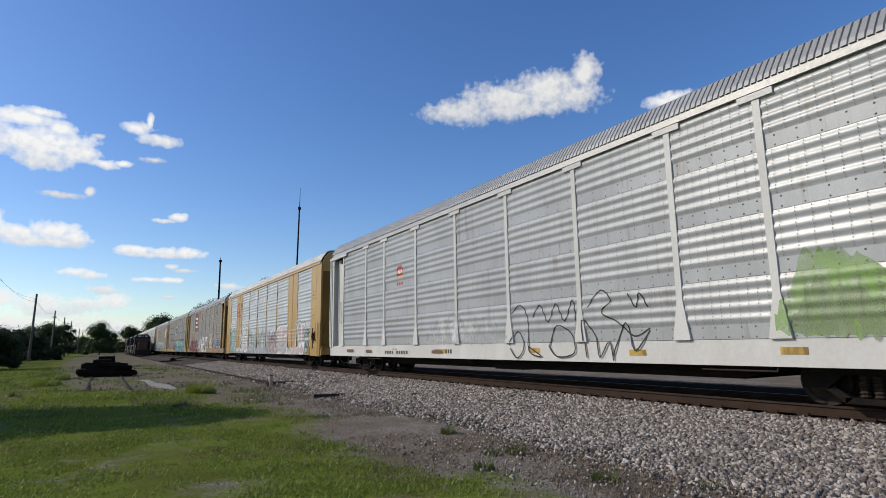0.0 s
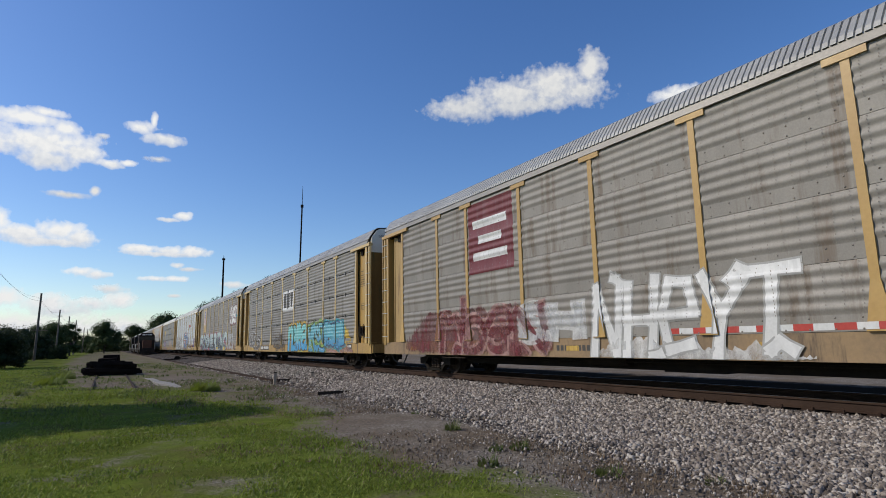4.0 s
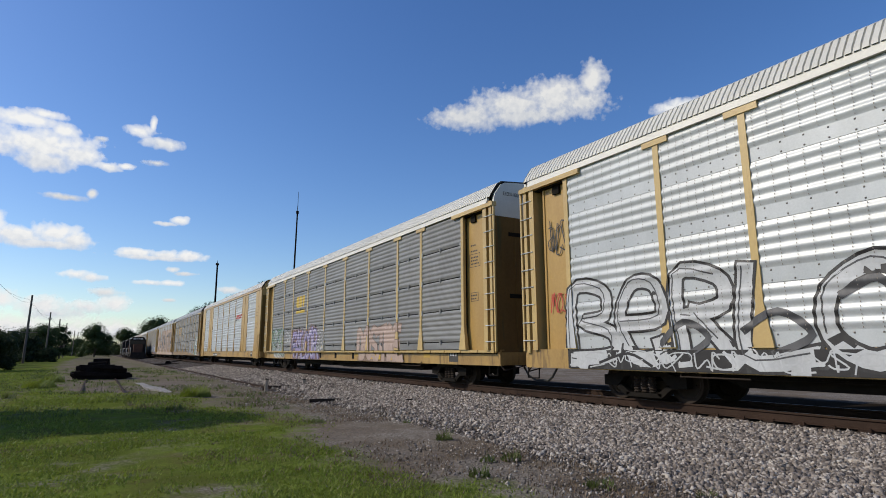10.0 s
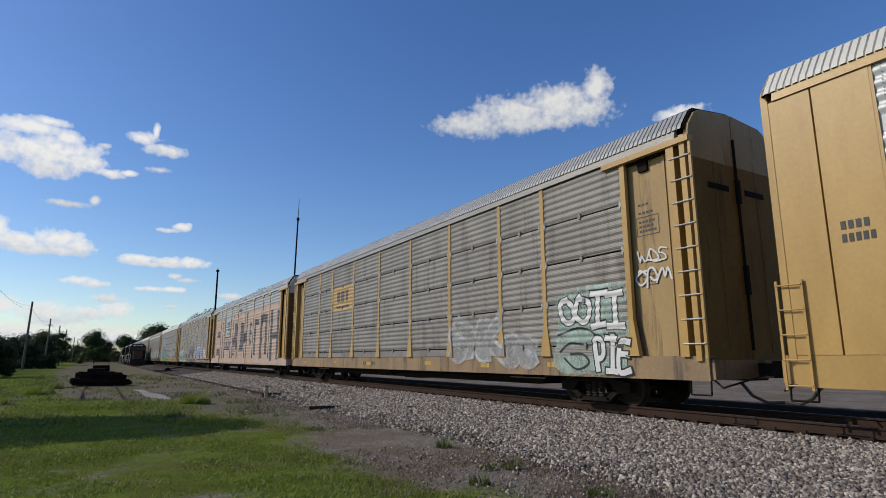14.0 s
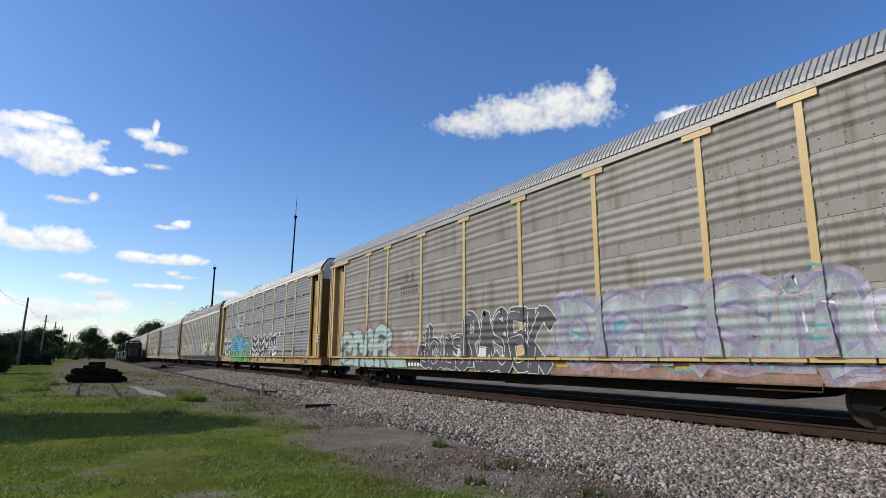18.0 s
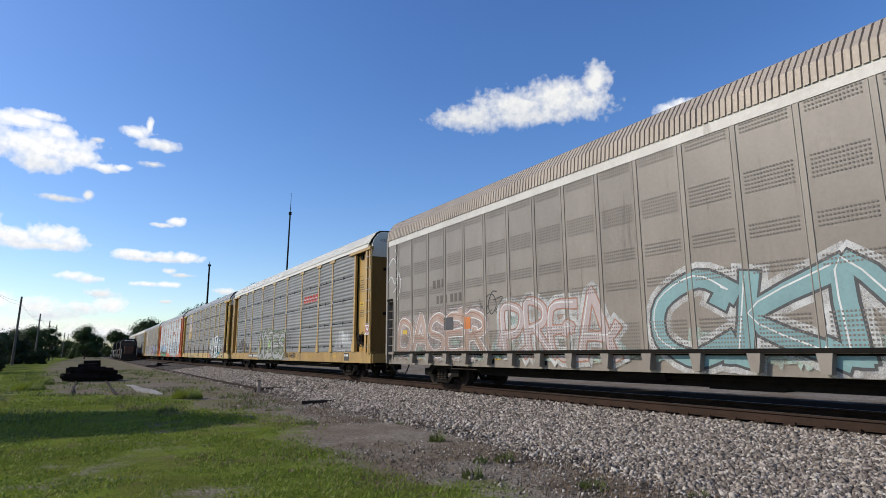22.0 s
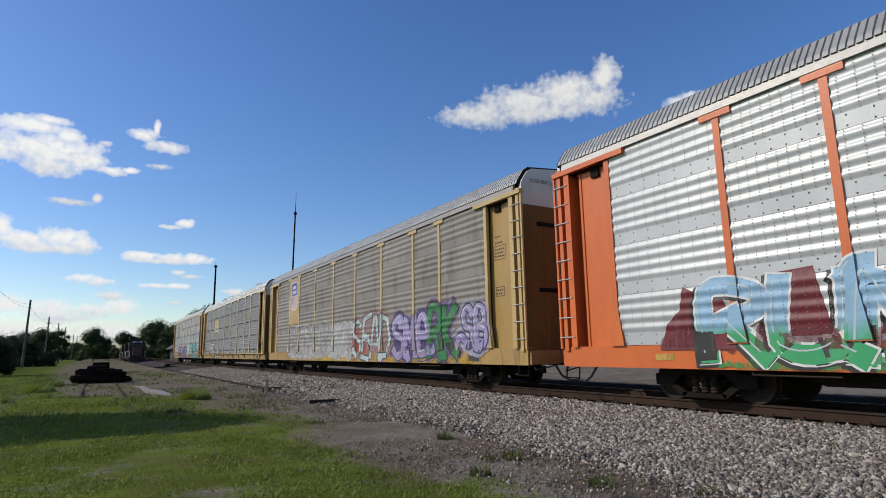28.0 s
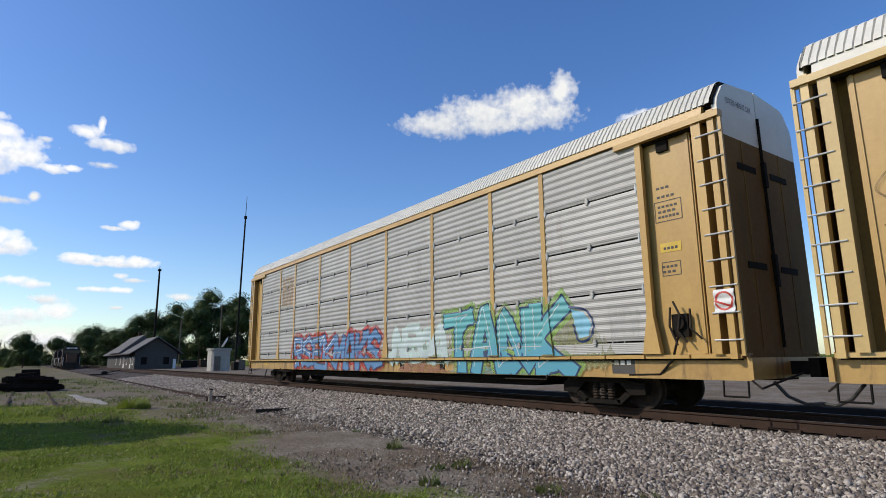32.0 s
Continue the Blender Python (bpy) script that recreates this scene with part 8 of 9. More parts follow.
hd = paint(CARS[4], "hooded_shape", Form().add([(0, y, z) for y, z in HOOD], [tuple(range(7))]), "p_white", 7, "white painted hooded shape")
part("outline", decal_mesh(contour_form(HOOD, [tuple(range(7))], 0.05), SIDE - RISE[CARS[4]["style"]] - 0.0034), M["p_black"], hd, "black outline")
for i, line in enumerate([[(-4.76, 2.2), (-4.79, 1.5), (-4.81, 0.74)], [(-4.29, 1.43), (-4.79, 1.64), (-5.28, 1.8)]]):
    cr = part("cross_beam", decal_mesh(stroke_form(line, 0.20), spray_level(4, 0.0180, i)), M["p_tanwood"], CARS[4], "brown painted cross beam")
    part("outline", decal_mesh(stroke_form(line, 0.30), spray_level(4, 0.0120, i)), M["p_black"], cr, "black outline")
burner(4, "BeRLC", 11.5, 4.5, 0.74, 2.6, 0.28, "silver", "black", None, seed=41, edge=0.055, line="slate", tilt=0.1, wobble=0.1)
sketch(4, [[(8.9, 1.2), (8.4, 1.6), (7.9, 1.3), (8.3, 1.0)], [(7.2, 1.4), (6.6, 1.7), (6.1, 1.3), (6.7, 1.0)], [(5.6, 1.9), (5.1, 2.1), (4.8, 1.6)]], 0.13, "slate", 12)
sketch(4, [[(4.6, 1.5), (4.2, 1.9), (3.8, 2.0)], [(10.6, 0.8), (9.8, 1.0), (9.2, 0.75)]], 0.06, "black", 12)
tag(4, -5.2, -11.0, 1.15, 1.5, 30, 0.018, "rust", 43)
tag(4, -7.2, -8.6, 1.5, 2.0, 6, 0.02, "navy", 44)
burner(4, "SE", -9.9, -11.1, 1.1, 2.1, 0.2, "lilac", "purple", None, seed=45, thin=True)
blocks(4, "sill_paint", [(11.6, 4.2, 0.66, 1.07)], "p_black", 0, "black sprayed sill")
wash(4, 4.2, 1.2, 0.70, 1.08, "grime", 52)
wash(4, 1.0, -3.9, 0.70, 1.02, "olive", 53)
tag(4, 11.0, 1.5, 0.7, 1.05, 24, 0.03, "silver", 46)
tag(4, 1.0, -3.8, 0.72, 1.0, 8, 0.03, "brown", 54)
tag(4, -4.6, -7.6, 0.72, 1.0, 14, 0.028, "white", 47)
wash(4, -5.0, -8.2, 0.92, 1.14, "blue", 48)
tag(4, -7.8, -9.0, 0.72, 0.95, 6, 0.03, "brown", 49)
wash(4, -4.4, -11.0, 1.12, 1.36, "maroon", 50)
slanted_logo(4, -4.4, -6.6, 3.68, 4.06, "red")
# seventh
block_logo(5, 6.3, 4.65, 3.2, 4.15, "p_gold")
wash(5, 11.2, 8.6, 0.7, 1.9, "white", 58)
wash(5, 11.1, 8.7, 1.1, 2.1, "silver", 57)
burner(5, "Wes", 11.15, 8.7, 0.75, 2.4, 0.24, "silver", "moss", None, seed=51, edge=0.04, thin=True, line="moss")
sketch(5, [[(11.1, 2.0), (10.9, 2.35), (10.6, 2.2), (10.3, 2.4), (10.0, 2.15), (9.6, 2.4), (9.2, 2.2), (8.9, 2.3), (8.75, 1.9), (8.7, 1.3), (8.8, 0.9)], [(11.15, 1.9), (11.0, 1.4), (11.1, 0.9)], [(10.4, 1.9), (10.2, 1.6), (10.35, 1.3), (10.1, 1.0)], [(9.9, 1.9), (9.6, 1.75), (9.5, 1.4)]], 0.045, "moss", 10)
sketch(5, [[(10.9, 1.5), (10.7, 1.75), (10.5, 1.5)], [(9.6, 1.3), (9.2, 1.6), (8.9, 1.2), (9.3, 0.9)]], 0.04, "black")
burner(5, "FALCOR", 6.8, 2.4, 0.66, 2.1, 0.22, "violet", "navy", "rose", seed=52, edge=0.045, line="white", tilt=0.1)
hollow(5, "SB", 2.6, 1.2, 1.1, 2.0, 0.16, "silver", 53, 0.03)
burner(5, "DOSTmE", -3.0, -7.2, 0.66, 2.05, 0.27, "blush", "brownline", None, seed=54, edge=0.035, thin=False, extra=0)
wash(5, -3.0, -7.3, 0.66, 1.05, "blush", 55)
blocks(5, "orange_block", [(-4.2, -5.2, 0.74, 0.92), (-6.0, -6.6, 0.72, 0.86)], "p_gold", 9)
tag(5, 8.3, 7.0, 1.5, 2.2, 3, 0.03, "white", 56)
plate(5, 6.9, 5.0, 0.62, 0.86, 9)
# eighth
slanted_logo(6, -4.45, -6.6, 3.62, 4.02, "red")
plate(6, 5.6, 3.2, 0.66, 0.93, 11)
blocks(6, "warning_sign", [(-11.8, -12.3, 2.17, 2.39)], "p_gold", 0, "small yellow notice")
sketch(6, [[(10.6, 0.95), (10.2, 1.5), (9.9, 1.75), (9.7, 1.5), (9.9, 1.3), (9.6, 1.25), (9.3, 1.45)], [(8.6, 1.2), (8.2, 1.3), (7.6, 1.35), (7.9, 1.15), (7.5, 1.1)]], 0.035, "black")
for zb, ln, n in ((3.04, 0.42, 4), (2.84, 0.48, 5)):
    NOW["style"] = ""
    tagged(part("stencil_row", decal_mesh(bars(12.12, zb - 0.06, 0.13, ln, n, 6), SIDE - 0.047), M["lettering_black"], CARS[6]), kind="stuff")
# ninth
blocks(7, "emblem_panel", [(6.8, 4.2, 3.25, 4.4)], "yellow", 0, "yellow emblem panel")
block_logo(7, 6.3, 4.7, 3.35, 4.2, "p_grime")
burner(7, "SMK", -4.2, -6.9, 1.05, 2.1, 0.26, "greywash", "silver", None, seed=71, thin=True)
burner(7, "OC", -7.0, -8.3, 0.9, 1.6, 0.24, "greywash", "silver", None, seed=72, thin=True)
wash(7, -9.0, -11.3, 0.7, 2.6, "mint", 73)
wash(7, -9.2, -11.3, 0.8, 2.2, "mint", 79)
burner(7, "OOII", -9.3, -11.3, 1.75, 2.5, 0.13, "white", "black", "mint", seed=74, edge=0.035)
burner(7, "PIE", -10.4, -11.4, 0.75, 1.5, 0.12, "white", "black", None, seed=75, edge=0.035)
sketch(7, [[(-9.2, 1.6), (-9.9, 1.75), (-10.4, 1.6), (-10.3, 1.35), (-9.6, 1.4), (-9.25, 1.2)], [(-9.4, 1.05), (-9.8, 0.8), (-10.2, 0.95), (-10.0, 1.15), (-9.6, 1.15)]], 0.05, "black")
part("scrawl", decal_mesh(scrawl(-11.7, -12.4, 3.0, 3.3, 3, 0.04, 76), SIDE + 0.11), M["p_white"], CARS[7])
part("scrawl", decal_mesh(scrawl(-11.6, -12.4, 2.55, 2.9, 3, 0.05, 77), SIDE + 0.11), M["p_white"], CARS[7])
# tenth: tan cover with dark block shapes
blocks(8, "tan_cover", [(11.4, 8.85, 0.72, 4.62), (8.85, 6.75, 0.72, 4.75), (6.75, 3.95, 0.72, 2.95), (3.95, -0.2, 0.72, 4.75), (-0.2, -2.4, 0.72, 4.55), (-2.4, -11.4, 0.72, 4.62)], "tan", 0, "flat tan covering paint")
SLATE = "dark grey sprayed block lettering"
blocks(8, "dark_block", [(10.42, 8.85, 2.95, 3.5), (10.42, 8.85, 1.35, 1.98)], "p_slate", 2, SLATE)
for q, pts in enumerate([[(9.3, 1.35), (8.85, 1.35), (8.85, 0.72), (9.35, 0.72)], [(7.82, 4.56), (7.62, 4.6), (7.66, 0.72), (7.98, 0.72)], [(6.62, 4.85), (6.46, 4.85), (6.5, 2.95), (6.62, 2.95)], [(4.28, 4.3), (4.12, 4.4), (4.16, 1.8), (4.32, 1.8)],
                         [(6.6, 2.95), (4.2, 2.9), (4.2, 1.75), (6.6, 1.8)], [(3.18, 4.6), (2.98, 4.7), (3.05, 2.75), (3.3, 2.6)], [(2.45, 3.95), (1.25, 3.88), (1.3, 2.85), (2.5, 2.85)], [(3.32, 2.62), (2.5, 2.84), (1.3, 2.8), (1.22, 2.05), (2.45, 1.12), (3.35, 1.08)],
                         [(3.3, 1.1), (2.5, 1.1), (2.75, 0.72), (3.25, 0.72)], [(0.06, 3.9), (-1.24, 3.8), (-1.0, 2.95), (-1.06, 2.0), (-1.05, 1.62), (0.65, 1.65), (0.28, 1.95), (0.1, 2.6)], [(-1.0, 2.95), (-2.0, 3.1), (-2.2, 2.3), (-1.4, 2.2), (-1.1, 2.05)],
                         [(-1.8, 4.55), (-2.3, 4.58), (-2.3, 2.3), (-2.22, 0.72), (-2.02, 0.72), (-1.9, 3.1), (-2.05, 3.6)], [(1.15, 5.0), (-0.05, 4.95), (-0.08, 4.75), (1.12, 4.82)]]):
    poly(8, "dark_block", pts, "p_slate", 2.4 + 0.2 * (q % 4), SLATE)
for q, pts in enumerate([[(-3.15, 3.72), (-3.75, 3.7), (-3.72, 3.42), (-3.45, 3.42), (-3.45, 3.08), (-3.75, 3.08), (-3.75, 2.78), (-3.42, 2.76), (-3.42, 2.4), (-3.75, 2.35), (-3.75, 2.05), (-3.12, 2.1)], [(-4.6, 3.9), (-5.9, 3.8), (-5.9, 3.4), (-5.1, 3.45), (-5.1, 1.3), (-4.6, 1.25)],
                         [(-6.4, 4.1), (-6.95, 4.1), (-6.95, 1.1), (-6.4, 1.0)], [(-6.95, 4.1), (-8.3, 4.0), (-8.3, 3.5), (-6.95, 3.55)], [(-7.75, 3.5), (-8.3, 3.5), (-8.4, 1.1), (-7.85, 1.1)], [(-9.2, 4.2), (-9.75, 4.2), (-9.8, 0.9), (-9.25, 0.9)], [(-9.8, 2.7), (-10.8, 2.7), (-10.8, 2.2), (-9.8, 2.2)], [(-10.8, 4.1), (-11.3, 4.1), (-11.3, 1.0), (-10.8, 1.0)]]):
    poly(8, "dark_block", pts, "p_slate", 2.4 + 0.2 * (q % 4), SLATE)
for q in range(3):
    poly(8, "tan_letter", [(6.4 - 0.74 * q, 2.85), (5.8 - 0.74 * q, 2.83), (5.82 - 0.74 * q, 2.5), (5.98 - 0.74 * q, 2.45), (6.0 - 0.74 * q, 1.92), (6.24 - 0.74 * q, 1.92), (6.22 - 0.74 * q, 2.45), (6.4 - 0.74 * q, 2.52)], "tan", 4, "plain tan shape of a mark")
burner(8, "AnL", 3.0, 1.5, 1.35, 2.1, 0.13, "tancover", "slate", None, edge=0.02, block=True, seed=82, wobble=0.03, tilt=-0.1)
lined_logo(8, 6.3, 4.4, 3.1, 4.25, "galv_dirty")
plate(8, 6.9, 4.1, 0.74, 1.0, 11)
blocks(8, "orange_block", [(8.4, 7.2, 0.78, 0.92), (3.6, 2.9, 0.86, 1.0), (-3.0, -4.0, 0.8, 0.94)], "p_gold", 6)
part("dark_block", decal_mesh(scrawl(12.3, 11.6, 1.6, 4.4, 2, 0.16, 81), SIDE + 0.11), M["p_slate"], CARS[8])
# eleventh
for q, (a, b2, lo, hi, tone) in enumerate([(-2.2, -11.2, 1.14, 2.2, "mint"), (-2.6, -9.4, 1.5, 2.55, "frost"), (-2.0, -11.2, 1.14, 1.7, "lilac"), (-1.8, -11.2, 0.68, 1.06, "rose"), (-3.4, -6.6, 1.2, 2.3, "sky"), (-7.2, -10.6, 1.14, 2.0, "violet"), (-2.6, -5.0, 1.14, 1.7, "violet")]):
    wash(9, a, b2, lo, hi, tone, 96 + q)
wash(9, -2.9, -6.4, 1.14, 1.75, "pink", 83)
wash(9, -5.6, -9.2, 1.14, 1.9, "blush", 84)
burner(9, "OCRSn", -2.8, -9.3, 1.0, 2.4, 0.36, "frost", "violet", "lilac", seed=91, thin=True, edge=0.07, line="rose")
ghost(9, "SKERA", -2.9, -9.4, 1.0, 2.3, 0.2, 0.05, "aqua", 85)
hollow(9, "CEL", -9.3, -11.1, 1.2, 2.0, 0.16, "silver", 92, 0.03, "lilac")
sketch(9, [[(-7.6, 2.3), (-8.6, 2.0), (-9.6, 1.8), (-10.8, 1.6), (-10.2, 1.35)], [(-8.4, 2.35), (-8.5, 1.5)]], 0.04, "white")
burner(9, "2neR", 11.75, 5.3, 0.70, 2.15, 0.40, "jade", "slate", "rose", "slate", edge=0.05, seed=93, drop=0.08, tilt=0.1, line="frost", spans=[(11.75, 10.2), (10.2, 9.1), (9.05, 8.1), (8.1, 6.3)])
poly(9, "letter_tail", [(6.9, 1.35), (6.3, 1.2), (5.4, 0.95), (5.3, 0.7), (6.6, 0.68), (7.1, 1.0)], "p_jade", 6, "sprayed tail of a letter")
wash(9, 7.6, 3.8, 1.14, 1.7, "rose", 90)
burner(9, "dbms", 4.3, 1.3, 0.72, 1.75, 0.30, "slate", "white", None, seed=94, edge=0.03, line="white")
burner(9, "RASEK", 1.4, -2.3, 0.72, 2.35, 0.36, "slate", "white", None, seed=95, edge=0.03, tilt=-0.08, line="white")
blocks(9, "sill_paint", [(12.0, 6.0, 0.68, 1.05)], "p_jade", 0, "pale green sprayed sill")
lined_logo(9, 6.5, 4.4, 3.3, 4.15)
tag(9, 5.4, 4.5, 1.6, 2.0, 6, 0.02, "white", 89)
plate(9, 6.3, 4.1, 0.7, 0.92, 9)
# twelfth
for q, pts in enumerate([[(1.05, 2.25), (-0.62, 2.4), (-0.6, 1.2), (0.2, 0.82), (1.1, 1.2)], [(-0.7, 2.5), (-1.45, 2.2), (-2.2, 2.5), (-2.2, 1.4), (-1.42, 1.0), (-0.68, 1.2)], [(-2.25, 2.4), (-3.55, 2.5), (-3.6, 1.75), (-2.7, 1.3), (-2.5, 0.98), (-2.15, 1.0)],
                         [(-3.6, 2.55), (-5.2, 2.48), (-5.2, 1.35), (-4.35, 0.98), (-3.65, 1.3)], [(-0.6, 1.05), (-1.39, 0.74), (-1.95, 1.05)], [(-3.85, 1.05), (-4.54, 0.70), (-4.85, 1.05)], [(0.8, 1.05), (0.2, 0.78), (-0.4, 1.05)]]):
    poly(10, "paint_patch", pts, "h_white", 0.3 * q, "rough white sprayed ground")
ANGLED = [[[(-0.42, 2.3), (0.2, 2.0), (0.88, 2.22)], [(0.88, 2.22), (0.86, 1.75)], [(0.86, 1.80), (0.2, 1.56), (-0.42, 1.84)], [(-0.46, 1.82), (-0.44, 1.42)], [(-0.46, 1.42), (0.2, 1.14), (0.9, 1.42)]],
          [[(-0.87, 2.32), (-0.81, 1.40)], [(-0.87, 2.3), (-1.48, 2.0), (-2.08, 2.33)], [(-0.84, 1.86), (-1.45, 1.59), (-2.04, 1.84)], [(-0.81, 1.41), (-1.42, 1.16), (-2.02, 1.44)]],
          [[(-2.42, 2.25), (-2.33, 1.16)], [(-2.42, 2.25), (-2.91, 2.01), (-3.42, 2.31)], [(-3.42, 2.31), (-3.38, 1.86)], [(-2.45, 1.63), (-2.86, 1.43), (-3.40, 1.80)]],
          [[(-3.82, 2.35), (-4.25, 2.1), (-5.05, 2.31)], [(-3.87, 2.33), (-3.82, 1.75)], [(-4.5, 2.03), (-4.48, 1.60)], [(-5.0, 2.29), (-4.96, 1.82)], [(-3.84, 1.41), (-4.37, 1.13), (-5.06, 1.42)]]]
for i, lines in enumerate(ANGLED):
    lt = part("letter", decal_mesh(stroke_set(lines, 0.26, True), spray_level(10, 0.0165, i)), M["p_black"], CARS[10], "black angular sprayed letter")
    part("outline", decal_mesh(stroke_set(lines, 0.26, True, 0.0, 0.15), spray_level(10, 0.0120, i)), M["p_white"], lt, "white edge line")
burner(10, "ICF", 11.5, 8.65, 1.0, 2.25, 0.25, "black", "white", "white", seed=105, edge=0.09, block=True, tilt=0.06)
burner(10, "GION", 8.2, 4.5, 0.75, 2.4, 0.36, "gion", "black", "lime", seed=101, edge=0.05, line="navy", tilt=-0.05)
burner(10, "IF", 4.1, 2.3, 0.72, 2.1, 0.30, "gion", "black", "lime", seed=102, edge=0.05, line="navy")
lined_logo(10, 6.7, 4.45, 3.28, 4.2, "galv_dirty")
tag(10, -2.4, -3.4, 0.75, 1.0, 4, 0.04, "white", 103)
sketch(10, [[(-7.9, 1.9), (-8.4, 1.75), (-8.3, 1.3), (-8.8, 1.1), (-8.5, 0.75)], [(-8.3, 2.1), (-8.5, 1.6), (-9.1, 1.5), (-9.4, 1.9)], [(-8.6, 1.3), (-9.0, 1.5), (-9.2, 1.1), (-9.0, 0.9)]], 0.025, "grime")
poly(10, "paint_star", [(-5.60, 2.60), (-5.75, 2.50), (-6.0, 2.58), (-5.88, 2.40), (-6.02, 2.26), (-5.78, 2.32), (-5.58, 2.22), (-5.66, 2.40)], "p_white", 3, "small white paint star")
# thirteenth
NOW["posts"] = []
for q, (a, b2, lo, hi, tone) in enumerate([(12.4, 6.2, 0.85, 2.3, "blush"), (12.4, 6.0, 0.85, 1.9, "mint"), (6.4, 1.2, 0.85, 2.35, "mint"), (6.0, 1.8, 0.9, 2.0, "blush"), (1.0, -4.6, 0.85, 1.5, "mint"), (-4.2, -12.2, 0.85, 2.2, "blush"), (-4.4, -12.2, 0.85, 1.6, "olive")]):
    wash(11, a, b2, lo, hi, tone, 118 + q)
burner(11, "DASER", 12.1, 6.6, 0.95, 2.25, 0.22, "blush", "white", "rosewash", seed=111, edge=0.03, line="rust", tilt=0.1)
burner(11, "PREA", 5.9, 2.0, 0.95, 2.3, 0.20, "rosewash", "rust", "white", seed=112, edge=0.035, line="white", tilt=-0.1)
burner(11, "CKN", 0.85, -4.2, 0.85, 2.45, 0.32, "seafoam", "slate", "white", seed=113, edge=0.05, line="white", tilt=0.1)
ghost(11, "SKER", 11.8, 6.4, 0.95, 2.3, 0.12, 0.035, "white", 130)
ghost(11, "NAE", 5.9, 2.0, 0.95, 2.2, 0.10, 0.035, "frost", 131)
ghost(11, "WAKS", -4.5, -9.2, 0.95, 2.3, 0.12, 0.035, "cream", 132)
poly(11, "letter_arrow", [(-4.0, 2.1), (-4.6, 1.6), (-4.9, 1.25), (-4.4, 1.2), (-4.1, 0.8), (-3.7, 1.3)], "p_tealwash", 6, "sprayed arrow of a letter")
burner(11, "AF", -4.5, -7.2, 0.95, 2.3, 0.26, "cream", "limewash", "silver", seed=114, edge=0.04, line="cream")
burner(11, "nK", -7.2, -9.1, 0.85, 2.1, 0.26, "olive", "grime", None, seed=115, edge=0.03, thin=True)
burner(11, "HSY", -9.1, -11.7, 0.95, 2.4, 0.22, "cream", "limewash", "blush", seed=116, edge=0.04, line="cream", tilt=-0.1)
paint(CARS[11], "small_bars", bars(-7.95, 2.62, 0.24, 2.6, 9), "p_grime", 2)
paint(CARS[11], "small_bars", bars(9.65, 3.15, 0.26, 0.85, 3), "p_grime", 2)
paint(CARS[11], "small_bars", bars(9.4, 2.62, 0.26, 0.72, 3), "p_grime", 2)
paint(CARS[11], "small_bars", bars(8.55, 2.62, 0.26, 0.72, 3), "p_grime", 2)
blocks(11, "small_sign", [(8.9, 8.35, 1.75, 2.15)], "p_slate", 12, "small dark square sticker")
blocks(11, "small_sign", [(7.75, 7.4, 1.75, 2.1)], "p_orange", 12, "small orange square sticker")
blocks(11, "small_sign", [(11.75, 11.4, 1.7, 1.85), (-11.75, -12.1, 1.6, 1.8)], "p_gold", 12, "small yellow notice")
sketch(11, [[(13.0, 4.3), (12.6, 4.6), (12.3, 4.3), (12.2, 3.6), (12.5, 3.3)], [(13.0, 3.7), (12.7, 3.9), (12.4, 3.6), (12.1, 4.0), (11.95, 3.5), (12.2, 3.0)], [(12.4, 4.9), (12.2, 4.5), (12.15, 4.0), (11.9, 3.7)]], 0.04, "white")
tag(11, 6.9, 5.9, 2.1, 2.7, 4, 0.03, "black", 117)
tag(11, -12.3, -13.0, 3.3, 4.4, 2, 0.025, "black", 129)
NOW["posts"] = POSTS
# fourteenth
burner(12, "COBES", 4.8, -1.3, 0.76, 2.35, 0.25, "greywash", "black", "limewash", seed=121, edge=0.05, wobble=0.12, line="grime")
sketch(12, [[(3.9, 1.1), (3.5, 1.4), (3.1, 1.0), (3.6, 0.8), (4.0, 1.0)], [(2.4, 1.7), (2.0, 1.9), (1.8, 1.5), (2.3, 1.3)], [(1.9, 1.0), (1.6, 1.2), (1.3, 0.95)], [(0.4, 2.1), (0.0, 2.3), (-0.4, 1.9), (0.2, 1.7)]], 0.10, "grime")
poly(12, "green_dot", [(2.0 + 0.24 * math.cos(a * 0.7854), 1.6 + 0.26 * math.sin(a * 0.7854)) for a in range(8)], "p_lime", 11, "lime sprayed dot")
wash(12, 4.9, -2.4, 0.68, 1.04, "greywash", 127)
tag(12, -1.4, -2.4, 1.3, 2.2, 3, 0.03, "black", 125)
word(12, "END THE FED", -1.5, -3.4, 0.82, 1.04, "black", "black", None, None, 0.006, plump=0.0)
wash(12, -9.2, -11.3, 1.15, 2.1, "silver", 124)
wash(12, 11.3, 6.9, 1.14, 2.2, "grime", 126)
tag(12, 11.0, 9.0, 3.7, 4.5, 8, 0.02, "grime", 122)
slanted_logo(12, -4.45, -6.65, 3.55, 4.0, "red", 5)
plate(12, 7.4, 4.6, 0.78, 1.02, 11)
# fifteenth
shield_logo(13, 8.76, 6.88, 2.66, 5.3)
wash(13, -5.1, -9.7, 0.9, 2.4, "mint", 137)
burner(13, "KAMEK", -5.2, -8.9, 0.75, 2.45, 0.14, "white", "slate", None, "slate", seed=131, edge=0.04, block=True, tilt=0.2, wobble=0.12)
burner(13, "SW", -8.0, -9.7, 0.80, 2.3, 0.13, "white", "slate", "teal", seed=134, edge=0.05, block=True, tilt=-0.2)
sketch(13, [[(-6.1, 2.3), (-6.6, 2.6), (-7.0, 2.4), (-7.4, 2.5)], [(-5.3, 1.9), (-5.1, 1.6), (-5.4, 1.3)]], 0.05, "white", 12)
